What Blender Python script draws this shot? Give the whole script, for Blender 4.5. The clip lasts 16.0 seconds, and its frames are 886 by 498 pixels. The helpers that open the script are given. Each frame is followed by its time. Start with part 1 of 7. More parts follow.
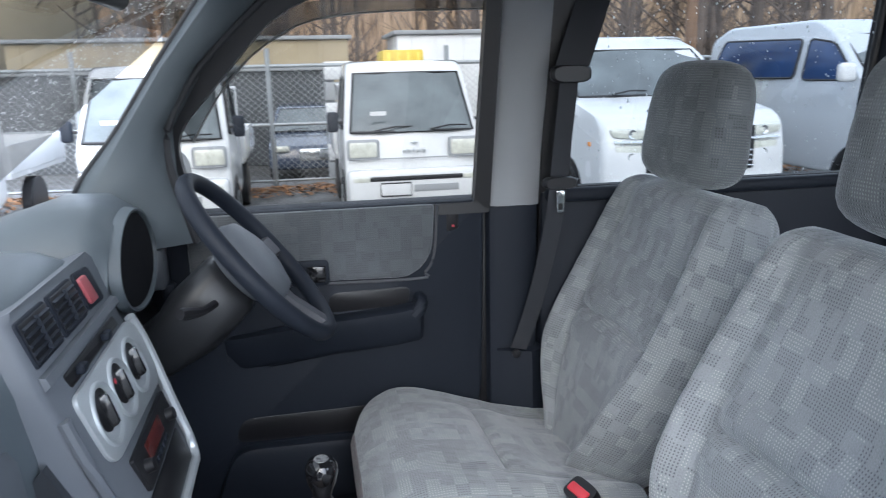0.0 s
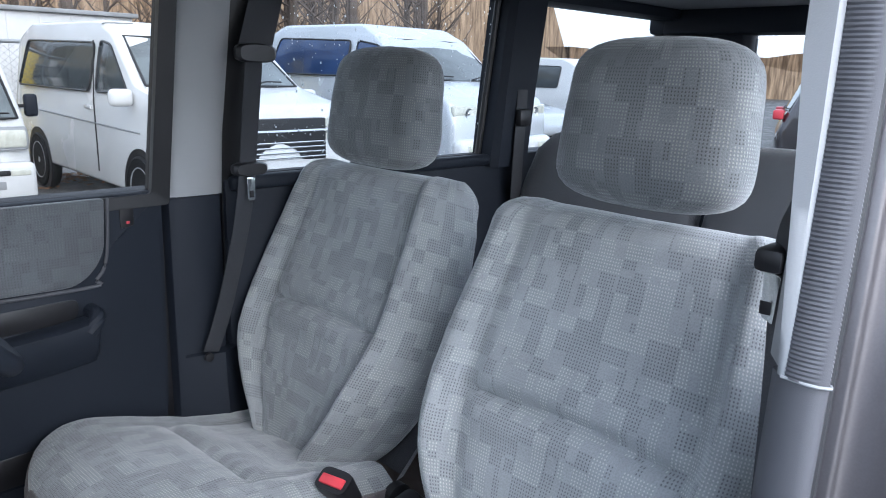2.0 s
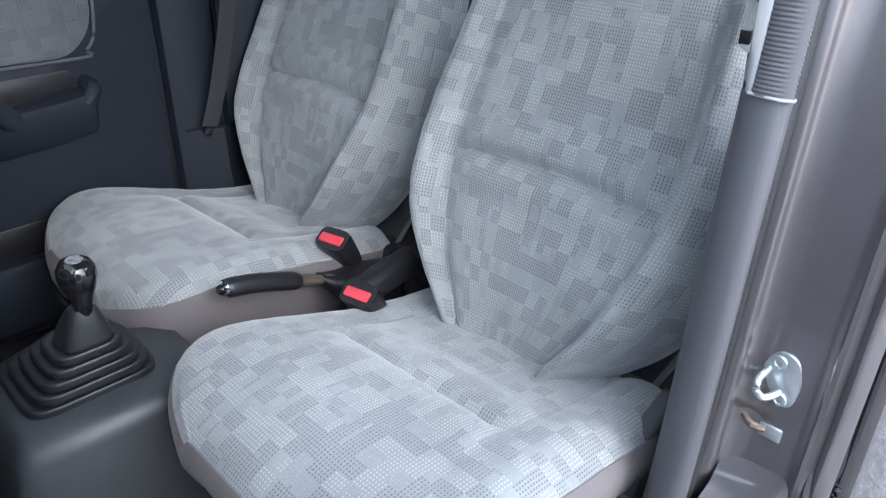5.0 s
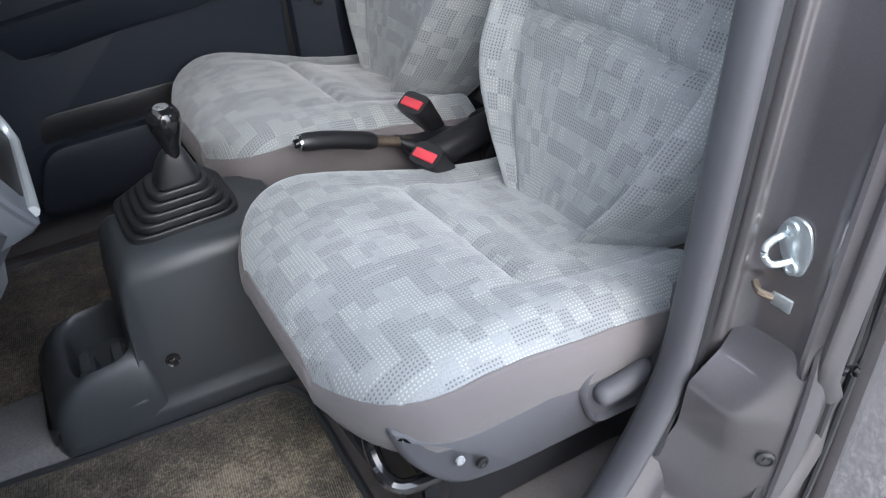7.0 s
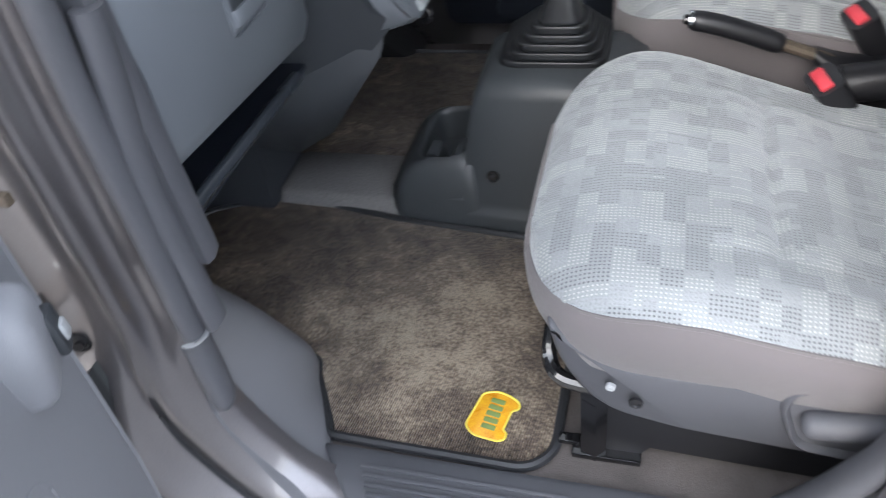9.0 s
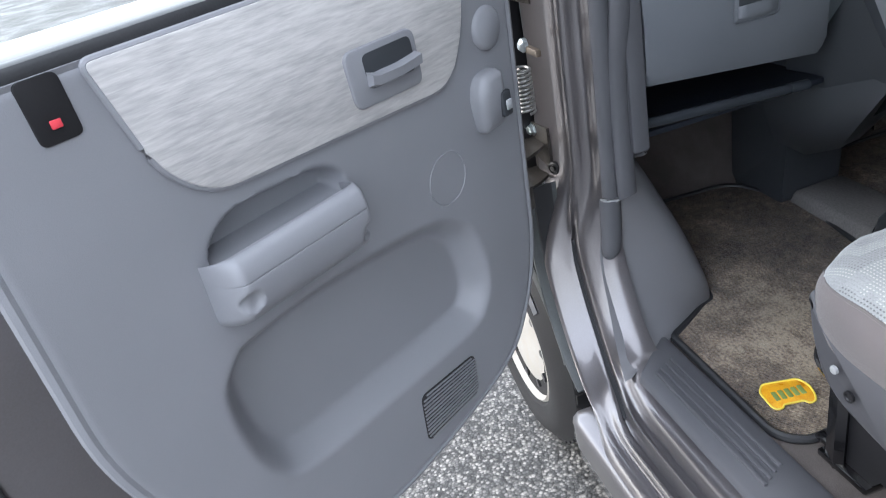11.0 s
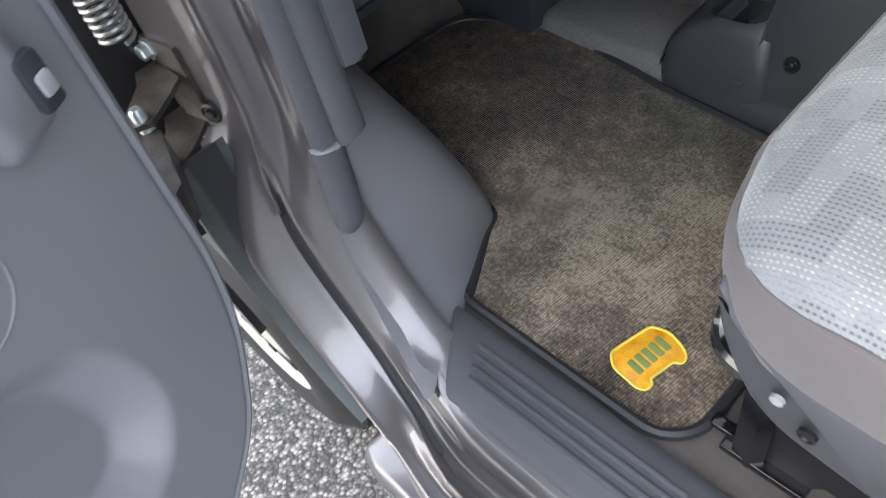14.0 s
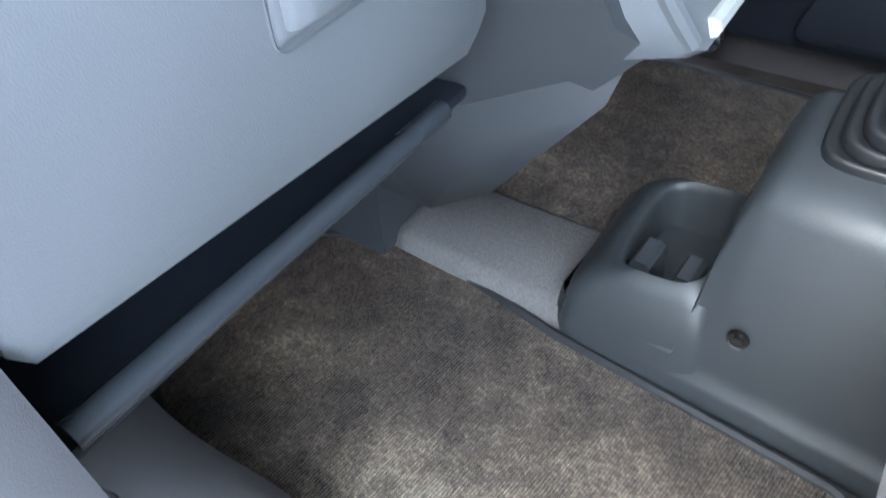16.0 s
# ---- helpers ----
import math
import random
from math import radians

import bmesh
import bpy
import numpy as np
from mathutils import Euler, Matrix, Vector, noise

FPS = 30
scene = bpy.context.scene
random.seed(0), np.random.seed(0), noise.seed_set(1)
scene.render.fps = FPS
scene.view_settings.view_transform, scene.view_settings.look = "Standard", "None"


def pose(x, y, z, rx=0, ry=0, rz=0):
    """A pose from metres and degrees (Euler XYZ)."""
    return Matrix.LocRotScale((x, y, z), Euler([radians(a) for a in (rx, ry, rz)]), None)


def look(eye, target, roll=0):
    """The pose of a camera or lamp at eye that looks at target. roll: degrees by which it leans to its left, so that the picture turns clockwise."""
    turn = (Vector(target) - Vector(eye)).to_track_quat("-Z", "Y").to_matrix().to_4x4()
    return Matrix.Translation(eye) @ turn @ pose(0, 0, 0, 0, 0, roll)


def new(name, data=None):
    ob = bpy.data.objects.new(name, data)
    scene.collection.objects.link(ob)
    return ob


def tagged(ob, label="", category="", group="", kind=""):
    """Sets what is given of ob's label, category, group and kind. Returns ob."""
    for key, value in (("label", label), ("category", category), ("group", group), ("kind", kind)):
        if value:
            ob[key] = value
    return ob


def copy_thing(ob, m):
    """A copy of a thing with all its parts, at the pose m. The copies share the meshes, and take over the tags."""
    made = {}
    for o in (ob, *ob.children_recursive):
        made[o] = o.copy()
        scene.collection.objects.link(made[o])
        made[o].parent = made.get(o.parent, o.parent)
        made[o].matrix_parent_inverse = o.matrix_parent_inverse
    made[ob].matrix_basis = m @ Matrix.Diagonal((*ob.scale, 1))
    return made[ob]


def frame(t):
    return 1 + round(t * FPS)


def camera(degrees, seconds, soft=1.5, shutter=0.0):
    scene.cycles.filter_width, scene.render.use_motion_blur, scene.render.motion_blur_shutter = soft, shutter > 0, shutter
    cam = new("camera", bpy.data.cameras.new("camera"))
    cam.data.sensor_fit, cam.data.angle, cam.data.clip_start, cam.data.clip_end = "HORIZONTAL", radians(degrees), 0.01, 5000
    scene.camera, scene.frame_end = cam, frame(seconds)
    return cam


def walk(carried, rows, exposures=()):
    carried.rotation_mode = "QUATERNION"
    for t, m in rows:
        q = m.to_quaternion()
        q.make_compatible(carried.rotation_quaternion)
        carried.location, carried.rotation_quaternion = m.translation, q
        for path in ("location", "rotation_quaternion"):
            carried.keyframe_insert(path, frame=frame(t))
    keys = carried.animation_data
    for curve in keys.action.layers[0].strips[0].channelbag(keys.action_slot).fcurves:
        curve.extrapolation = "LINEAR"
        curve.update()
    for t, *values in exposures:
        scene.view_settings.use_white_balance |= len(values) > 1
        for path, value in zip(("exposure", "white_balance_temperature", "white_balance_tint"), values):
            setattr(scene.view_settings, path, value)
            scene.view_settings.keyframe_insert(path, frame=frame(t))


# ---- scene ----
# ---- camera ----
cam = camera(62.1, 16.0, 1.0, 0.3)
PATH = [
    (0, (0.558, -0.265, 1.532), (0.916, 1.648, 1.072), -1.4),
    (0.5, (0.437, -0.176, 1.534), (1.151, 1.617, 1.01), -0.6),
    (1, (0.318, -0.104, 1.503), (1.42, 1.476, 0.967), 0.1),
    (1.5, (0.326, -0.085, 1.498), (1.624, 1.347, 0.984), 0.6),
    (2, (0.314, -0.088, 1.505), (1.694, 1.281, 1.032), 1.6),
    (2.5, (0.311, -0.085, 1.498), (1.722, 1.239, 0.992), 2.4),
    (3, (0.304, -0.09, 1.479), (1.715, 1.206, 0.906), 2.7),
    (3.5, (0.303, -0.101, 1.468), (1.694, 1.179, 0.815), 2.4),
    (4, (0.297, -0.113, 1.454), (1.658, 1.149, 0.708), 2.0),
    (4.5, (0.301, -0.132, 1.444), (1.609, 1.12, 0.595), 1.4),
    (5, (0.303, -0.15, 1.435), (1.541, 1.102, 0.485), 0.8),
    (5.2, (0.302, -0.161, 1.429), (1.51, 1.097, 0.449), 0.7),
    (7.3, (0.454, -0.368, 1.404), (1.1, 1.083, 0.19), -5.8),
    (7.5, (0.479, -0.409, 1.416), (1.041, 1.058, 0.177), -6.3),
    (8, (0.558, -0.453, 1.433), (0.884, 1.041, 0.144), -7.9),
    (8.5, (0.594, -0.415, 1.435), (0.635, 1.072, 0.099), -8.4),
    (9, (0.712, -0.341, 1.398), (0.185, 1.031, 0.042), -10.0),
    (9.5, (0.912, -0.313, 1.392), (-0.29, 0.71, 0.163), -12.7),
    (10, (1.12, -0.398, 1.396), (-0.538, 0.16, 0.427), -12.8),
    (10.2, (1.213, -0.426, 1.403), (-0.528, -0.024, 0.505), -11.7),
    (12.3, (1.354, -0.39, 1.335), (-0.273, -0.13, 0.202), -16.5),
    (12.5, (1.312, -0.379, 1.325), (-0.247, -0.025, 0.123), -17.3),
    (13, (1.158, -0.32, 1.308), (-0.274, 0.185, 0.007), -18.1),
    (13.5, (0.972, -0.226, 1.304), (-0.332, 0.364, -0.093), -18.8),
    (14, (0.776, -0.132, 1.258), (-0.34, 0.556, -0.252), -17.4),
    (14.5, (0.633, -0.057, 1.235), (-0.349, 0.706, -0.332), -15.9),
    (15, (0.566, 0.058, 1.202), (-0.299, 0.91, -0.388), -12.7),
    (15.5, (0.513, 0.139, 1.194), (-0.291, 1.1, -0.364), -9.1),
    (16, (0.477, 0.154, 1.199), (-0.382, 1.274, -0.218), -5.6),
]

EXPOSURES = [(0, 2.12, 5700, 9), (0.5, 2.20, 5950, 9), (1.5, 2.26, 5560, 10), (3.0, 2.32, 5560, 10), (5.2, 2.48, 5720, 10), (7.5, 2.36, 6000, 10), (8.5, 2.42, 6000, 9), (9.0, 2.38, 6150, 10), (9.5, 2.40, 6150, 10), (10.0, 2.12, 6150, 9), (10.2, 2.12, 6150, 9), (12.3, 2.10, 6200, 10), (13.5, 2.12, 6250, 10), (14.5, 2.48, 6400, 11), (15.2, 2.94, 6150, 8), (16, 3.84, 5700, 5)]
walk(cam, [(t, look(e, a, r)) for t, e, a, r in PATH], EXPOSURES)

# ---- world and light ----
world = bpy.data.worlds.new("overcast_sky")
scene.world = world
world.use_nodes = True
_n = world.node_tree.nodes
_sky = _n.new("ShaderNodeTexSky")
_sky.sky_type, _sky.sun_disc = "NISHITA", False
_sky.sun_elevation, _sky.sun_rotation = radians(34), radians(194)
_sky.air_density, _sky.dust_density = 1.0, 3.0
_mixw = _n.new("ShaderNodeMixRGB")
_mixw.inputs[0].default_value, _mixw.inputs[2].default_value = 0.62, (9.0, 9.3, 9.8, 1)
world.node_tree.links.new(_sky.outputs[0], _mixw.inputs[1])
world.node_tree.links.new(_mixw.outputs[0], _n["Background"].inputs[0])
_n["Background"].inputs[1].default_value = 0.13

sun = new("sun", bpy.data.lights.new("sun", "SUN"))
sun.data.energy, sun.data.angle, sun.data.color = 0.5, radians(55), (1.0, 0.96, 0.9)
sun.matrix_basis = look((-1.5, -6, 4.2), (0, 0, 0))

# ---- helpers for meshes ----


def part(name, bm, material, parent=None, label="", sharp=32, smooth=True):
    """Link a bmesh as one mesh object, under a thing or a part."""
    me = bpy.data.meshes.new(name)
    bmesh.ops.recalc_face_normals(bm, faces=bm.faces)
    bm.to_mesh(me)
    bm.free()
    me.materials.append(material)
    if smooth:
        me.shade_smooth()
        me.set_sharp_from_angle(angle=radians(sharp))
    ob = new(name, me)
    if parent is not None:
        ob.parent = parent
    if label:
        ob["label"] = label
    return ob


def thing(name, label, category, at=None, group="", kind=""):
    ob = new(name)
    ob.empty_display_size = 0.05
    if at is not None:
        ob.matrix_basis = at
    return tagged(ob, label, category, group, kind)


def rbox(lo, hi, bevel=0.005, seg=2, bm=None):
    bm = bm or bmesh.new()
    made = bmesh.ops.create_cube(bm, size=1.0)["verts"]
    for v in made:
        v.co = Vector(((lo[0] + hi[0]) / 2 + v.co.x * (hi[0] - lo[0]), (lo[1] + hi[1]) / 2 + v.co.y * (hi[1] - lo[1]),
                       (lo[2] + hi[2]) / 2 + v.co.z * (hi[2] - lo[2])))
    if bevel > 0:
        edges = list({e for v in made for e in v.link_edges})
        bmesh.ops.bevel(bm, geom=edges, offset=bevel, segments=seg, affect="EDGES", profile=0.5)
    return bm


def loft(rings, closed=True, caps=True, bm=None, uv=None):
    """Skin a list of rings of equally many points."""
    bm = bm or bmesh.new()
    rows = [[bm.verts.new(p) for p in ring] for ring in rings]
    lay = bm.loops.layers.uv.verify() if uv else None
    n = len(rows[0])
    for i in range(len(rows) - 1):
        for j in range(n if closed else n - 1):
            k = (j + 1) % n
            f = bm.faces.new((rows[i][j], rows[i][k], rows[i + 1][k], rows[i + 1][j]))
            if uv:
                for lp, (a, b) in zip(f.loops, ((i, j), (i, j + 1), (i + 1, j + 1), (i + 1, j))):
                    lp[lay].uv = uv(a, b)
    if caps and closed:
        bm.faces.new(rows[0])
        bm.faces.new(list(reversed(rows[-1])))
    return bm


def smooth_path(pts, per=6):
    """Catmull-Rom through the points."""
    pts = [Vector(p) for p in pts]
    out = []
    for i in range(len(pts) - 1):
        a, b, c, d = pts[max(i - 1, 0)], pts[i], pts[i + 1], pts[min(i + 2, len(pts) - 1)]
        for s in range(per):
            t = s / per
            out.append(0.5 * (2 * b + (c - a) * t + (2 * a - 5 * b + 4 * c - d) * t * t + (3 * b - a - 3 * c + d) * t ** 3))
    out.append(pts[-1])
    return out


def tube(path, r, seg=8, bm=None, flat=1.0, up=(0, 0, 1), caps=True):
    """A round (or, with flat below 1, oval) bar along a path; r may be a list."""
    path = [Vector(p) for p in path]
    rings = []
    for i, p in enumerate(path):
        d = (path[min(i + 1, len(path) - 1)] - path[max(i - 1, 0)]).normalized()
        u = Vector(up)
        if abs(d.dot(u)) > 0.95:
            u = Vector((1, 0, 0))
        s = d.cross(u).normalized()
        w = s.cross(d).normalized()
        rr = r[i] if isinstance(r, (list, tuple)) else r
        rings.append([p + s * rr * math.cos(a) + w * rr * flat * math.sin(a) for a in (2 * math.pi * k / seg for k in range(seg))])
    return loft(rings, True, caps, bm)


def lathe(c, axis, prof, seg=24, bm=None, caps=True):
    """Turn a profile of (radius, height) about an axis through c."""
    axis = Vector(axis).normalized()
    u = axis.orthogonal().normalized()
    w = axis.cross(u)
    c = Vector(c)
    return loft([[c + axis * h + (u * math.cos(a) + w * math.sin(a)) * q for a in (2 * math.pi * k / seg for k in range(seg))] for q, h in prof], True, caps, bm)


def round_poly(pts, r, seg=5):
    """Round the corners of a 2D outline."""
    out = []
    n = len(pts)
    for i in range(n):
        p0, p1, p2 = Vector(pts[i - 1]), Vector(pts[i]), Vector(pts[(i + 1) % n])
        rr = r[i] if isinstance(r, (list, tuple)) else r
        a, b = (p0 - p1), (p2 - p1)
        d = min(rr, a.length * 0.48, b.length * 0.48)
        a, b = p1 + a.normalized() * d, p1 + b.normalized() * d
        for k in range(seg + 1):
            t = k / seg
            out.append(tuple((1 - t) ** 2 * a + 2 * t * (1 - t) * p1 + t * t * b))
    return out


def plate(outline, put, depth, bevel=0.003, bm=None):
    """A plate with a rounded rim: outline in 2D, put(a, b, h) gives the 3D place at height h."""
    n = len(outline)
    cx, cy = sum(p[0] for p in outline) / n, sum(p[1] for p in outline) / n

    def inset(d):
        out = []
        for i in range(n):
            p0, p1, p2 = Vector(outline[i - 1]), Vector(outline[i]), Vector(outline[(i + 1) % n])
            t = (p2 - p0)
            t = t.normalized() if t.length > 1e-9 else Vector((1, 0))
            nn = Vector((-t.y, t.x))
            if nn.dot(Vector((cx, cy)) - p1) < 0 and d != 0:
                pass
            out.append(p1 + nn * d * turn)
        return out
    area = sum(outline[i - 1][0] * outline[i][1] - outline[i][0] * outline[i - 1][1] for i in range(n))
    turn = 1 if area > 0 else -1
    rings = [[put(p[0], p[1], h) for p in inset(d)] for d, h in ((0, 0), (0, depth - bevel), (bevel * 0.3, depth - bevel * 0.3), (bevel, depth))]
    return loft(rings, True, True, bm)


# ---- materials ----


def base_mat(name):
    m = bpy.data.materials.new(name)
    m.use_nodes = True
    return m, m.node_tree.nodes, m.node_tree.links, m.node_tree.nodes["Principled BSDF"]


def surface(name, colour, rough=0.5, metal=0.0, var=0.12, scale=6.0, grain=0.0, gscale=400.0, spec=0.5, coat=0.0, rvar=0.1, sheen=0.0, dirt=None):
    """Colour with two scales of variation, roughness variation and a fine bump."""
    m, n, l, b = base_mat(name)
    tc = n.new("ShaderNodeTexCoord")
    big = n.new("ShaderNodeTexNoise")
    big.inputs["Scale"].default_value, big.inputs["Detail"].default_value = scale, 5
    l.new(tc.outputs["Object"], big.inputs["Vector"])
    fine = n.new("ShaderNodeTexNoise")
    fine.inputs["Scale"].default_value, fine.inputs["Detail"].default_value = gscale, 2
    l.new(tc.outputs["Object"], fine.inputs["Vector"])
    mixf = n.new("ShaderNodeMath")
    mixf.operation = "MULTIPLY_ADD"
    mixf.inputs[1].default_value, mixf.inputs[2].default_value = 0.35, 0.0
    l.new(fine.outputs[0], mixf.inputs[0])
    add = n.new("ShaderNodeMath")
    add.operation = "MULTIPLY_ADD"
    add.inputs[1].default_value = 0.65
    l.new(big.outputs[0], add.inputs[0])
    l.new(mixf.outputs[0], add.inputs[2])
    ramp = n.new("ShaderNodeValToRGB")
    ramp.color_ramp.elements[0].position, ramp.color_ramp.elements[1].position = 0.3, 0.7
    d = dirt or colour
    ramp.color_ramp.elements[0].color = (*[c * (1 - var) for c in d], 1)
    ramp.color_ramp.elements[1].color = (*[min(1, c * (1 + var)) for c in colour], 1)
    l.new(add.outputs[0], ramp.inputs[0])
    l.new(ramp.outputs[0], b.inputs["Base Color"])
    mr = n.new("ShaderNodeMapRange")
    mr.inputs[3].default_value, mr.inputs[4].default_value = max(0.02, rough - rvar), min(1, rough + rvar)
    l.new(big.outputs[0], mr.inputs[0])
    l.new(mr.outputs[0], b.inputs["Roughness"])
    b.inputs["Metallic"].default_value = metal
    b.inputs["Specular IOR Level"].default_value = spec
    b.inputs["Coat Weight"].default_value = coat
    b.inputs["Coat Roughness"].default_value = 0.06
    b.inputs["Sheen Weight"].default_value = sheen
    if grain > 0:
        bump = n.new("ShaderNodeBump")
        bump.inputs["Strength"].default_value, bump.inputs["Distance"].default_value = grain, 0.001
        l.new(fine.outputs[0], bump.inputs["Height"])
        l.new(bump.outputs[0], b.inputs["Normal"])
    return m


def mth(n, l, op, a, b=None, c=None):
    x = n.new("ShaderNodeMath")
    x.operation = op
    for i, v in enumerate((a, b, c)):
        if v is None:
            continue
        if isinstance(v, (int, float)):
            x.inputs[i].default_value = v
        else:
            l.new(v, x.inputs[i])
    return x.outputs[0]


def seat_cloth(name, base, cell=0.0255, per=5, strength=1.0):
    """Velour with a knitted grid of holes: in patches the dots are pale, dark or faint, laid out in metres by the mesh's own UV."""
    m, n, l, b = base_mat(name)
    uv = n.new("ShaderNodeUVMap")
    sep = n.new("ShaderNodeSeparateXYZ")
    l.new(uv.outputs[0], sep.inputs[0])
    u, v = sep.outputs[0], sep.outputs[1]

    def cells(wide, high, off):
        cu = mth(n, l, "FLOOR", mth(n, l, "MULTIPLY_ADD", u, 1 / wide, off))
        cv = mth(n, l, "FLOOR", mth(n, l, "MULTIPLY_ADD", v, 1 / high, off * 2))
        comb = n.new("ShaderNodeCombineXYZ")
        l.new(cu, comb.inputs[0])
        l.new(cv, comb.inputs[1])
        w = n.new("ShaderNodeTexWhiteNoise")
        w.noise_dimensions = "2D"
        l.new(comb.outputs[0], w.inputs["Vector"])
        return w.outputs["Value"]

    pitch = cell / per
    c1, c2 = cells(cell, cell, 0.0), cells(cell * 0.6, cell * 1.4, 20.0)
    tone = mth(n, l, "ADD", mth(n, l, "MULTIPLY", c1, 0.72), mth(n, l, "MULTIPLY", c2, 0.28))
    du = mth(n, l, "SUBTRACT", mth(n, l, "FRACT", mth(n, l, "MULTIPLY", u, 1 / pitch)), 0.5)
    dv = mth(n, l, "SUBTRACT", mth(n, l, "FRACT", mth(n, l, "MULTIPLY", v, 1 / pitch)), 0.5)
    r2 = mth(n, l, "ADD", mth(n, l, "MULTIPLY", mth(n, l, "MULTIPLY", du, du), 12.0), mth(n, l, "MULTIPLY", mth(n, l, "MULTIPLY", dv, dv), 7.0))
    dot = mth(n, l, "MAXIMUM", mth(n, l, "MULTIPLY_ADD", r2, -1.5, 1.35), 0.0)
    dot = mth(n, l, "MINIMUM", dot, 1.0)
    tc = n.new("ShaderNodeTexCoord")
    nz = n.new("ShaderNodeTexNoise")
    nz.inputs["Scale"].default_value, nz.inputs["Detail"].default_value = 7, 6
    l.new(tc.outputs["Object"], nz.inputs["Vector"])
    pile = n.new("ShaderNodeTexNoise")
    pile.inputs["Scale"].default_value, pile.inputs["Detail"].default_value = 420, 3
    l.new(tc.outputs["Object"], pile.inputs["Vector"])
    # ground tone: patches a little apart, brushed pile
    ramp = n.new("ShaderNodeValToRGB")
    e = ramp.color_ramp.elements
    e[0].position, e[0].color = 0.38, (*[c * 0.97 for c in base], 1)
    e[1].position, e[1].color = 0.62, (*[c * 0.95 for c in base], 1)
    el = e.new(0.5)
    el.color = (*[c * 1.03 for c in base], 1)
    l.new(tone, ramp.inputs[0])
    lit = mth(n, l, "MULTIPLY", dot, mth(n, l, "MULTIPLY", mth(n, l, "LESS_THAN", tone, 0.40), 0.54 * strength))
    faint = mth(n, l, "MULTIPLY", dot, 0.16)
    drk = mth(n, l, "MULTIPLY", dot, mth(n, l, "MULTIPLY", mth(n, l, "GREATER_THAN", tone, 0.56), 0.62 * strength))
    col = ramp.outputs[0]
    for fac, c in ((faint, tuple(q * 0.6 for q in base)), (lit, (base[0] * 2.0, base[1] * 1.98, base[2] * 1.75)), (drk, tuple(q * 0.22 for q in base))):
        mx = n.new("ShaderNodeMixRGB")
        l.new(fac, mx.inputs[0])
        l.new(col, mx.inputs[1])
        mx.inputs[2].default_value = (*c, 1)
        col = mx.outputs[0]
    for fac, src in ((0.5, nz.outputs[0]), (0.35, pile.outputs[0])):
        mx = n.new("ShaderNodeMixRGB")
        mx.blend_type, mx.inputs[0].default_value = "SOFT_LIGHT", fac
        l.new(col, mx.inputs[1])
        l.new(src, mx.inputs[2])
        col = mx.outputs[0]
    l.new(col, b.inputs["Base Color"])
    b.inputs["Roughness"].default_value = 0.95
    b.inputs["Specular IOR Level"].default_value = 0.12
    b.inputs["Sheen Weight"].default_value, b.inputs["Sheen Roughness"].default_value = 0.55, 0.4
    b.inputs["Sheen Tint"].default_value = (0.94, 0.97, 1.0, 1)
    bump = n.new("ShaderNodeBump")
    bump.inputs["Strength"].default_value, bump.inputs["Distance"].default_value = 0.6, 0.0015
    l.new(mth(n, l, "SUBTRACT", mth(n, l, "MULTIPLY", pile.outputs[0], 0.8), mth(n, l, "MULTIPLY", dot, 0.5)), bump.inputs["Height"])
    l.new(bump.outputs[0], b.inputs["Normal"])
    return m


def glass(name, tint=(1, 1, 1), rough=0.0):
    m, n, l, b = base_mat(name)
    out = n["Material Output"]
    tr = n.new("ShaderNodeBsdfTransparent")
    tr.inputs[0].default_value = (*tint, 1)
    gl = n.new("ShaderNodeBsdfGlossy")
    gl.inputs["Roughness"].default_value = rough
    lw = n.new("ShaderNodeLayerWeight")
    lw.inputs[0].default_value = 0.5
    mix = n.new("ShaderNodeMixShader")
    l.new(mth(n, l, "MULTIPLY_ADD", mth(n, l, "POWER", lw.outputs["Facing"], 5.0), 0.9, 0.045), mix.inputs[0])
    l.new(tr.outputs[0], mix.inputs[1])
    l.new(gl.outputs[0], mix.inputs[2])
    l.new(mix.outputs[0], out.inputs[0])
    return m


DOORTRIM = surface("door_trim_plastic", (0.225, 0.228, 0.248), 0.48, var=0.06, grain=0.25, gscale=900)
KICK = surface("wheelhouse_plastic", (0.165, 0.165, 0.178), 0.5, var=0.06, grain=0.25, gscale=900)
TRIM = surface("grey_trim_plastic", (0.084, 0.085, 0.095), 0.55, spec=0.4, var=0.06, grain=0.25, gscale=900)
TRIM_DARK = surface("charcoal_trim_plastic", (0.015, 0.019, 0.028), 0.55, spec=0.28, var=0.08, grain=0.25, gscale=900)
TRIM_LIGHT = surface("light_grey_trim", (0.31, 0.32, 0.33), 0.6, var=0.05, grain=0.2, gscale=700)
DASH = surface("dash_plastic", (0.130, 0.141, 0.158), 0.5, var=0.07, grain=0.3, gscale=900)
DASHPAD = surface("dash_pad_plastic", (0.098, 0.116, 0.128), 0.42, var=0.08, grain=0.3, gscale=800)
MATTE = surface("matte_black_plastic", (0.006, 0.006, 0.008), 0.85, var=0.2, spec=0.15)
BLACK = surface("black_plastic", (0.012, 0.012, 0.014), 0.4, var=0.2, grain=0.1)
SHELF = surface("satin_shelf_plastic", (0.035, 0.041, 0.050), 0.26, var=0.08, grain=0.15, gscale=900)
CONSOLE = surface("console_plastic", (0.040, 0.045, 0.050), 0.38, var=0.1, grain=0.25, gscale=900)
BOOT = surface("bellows_rubber", (0.014, 0.015, 0.017), 0.38, var=0.15, grain=0.1)
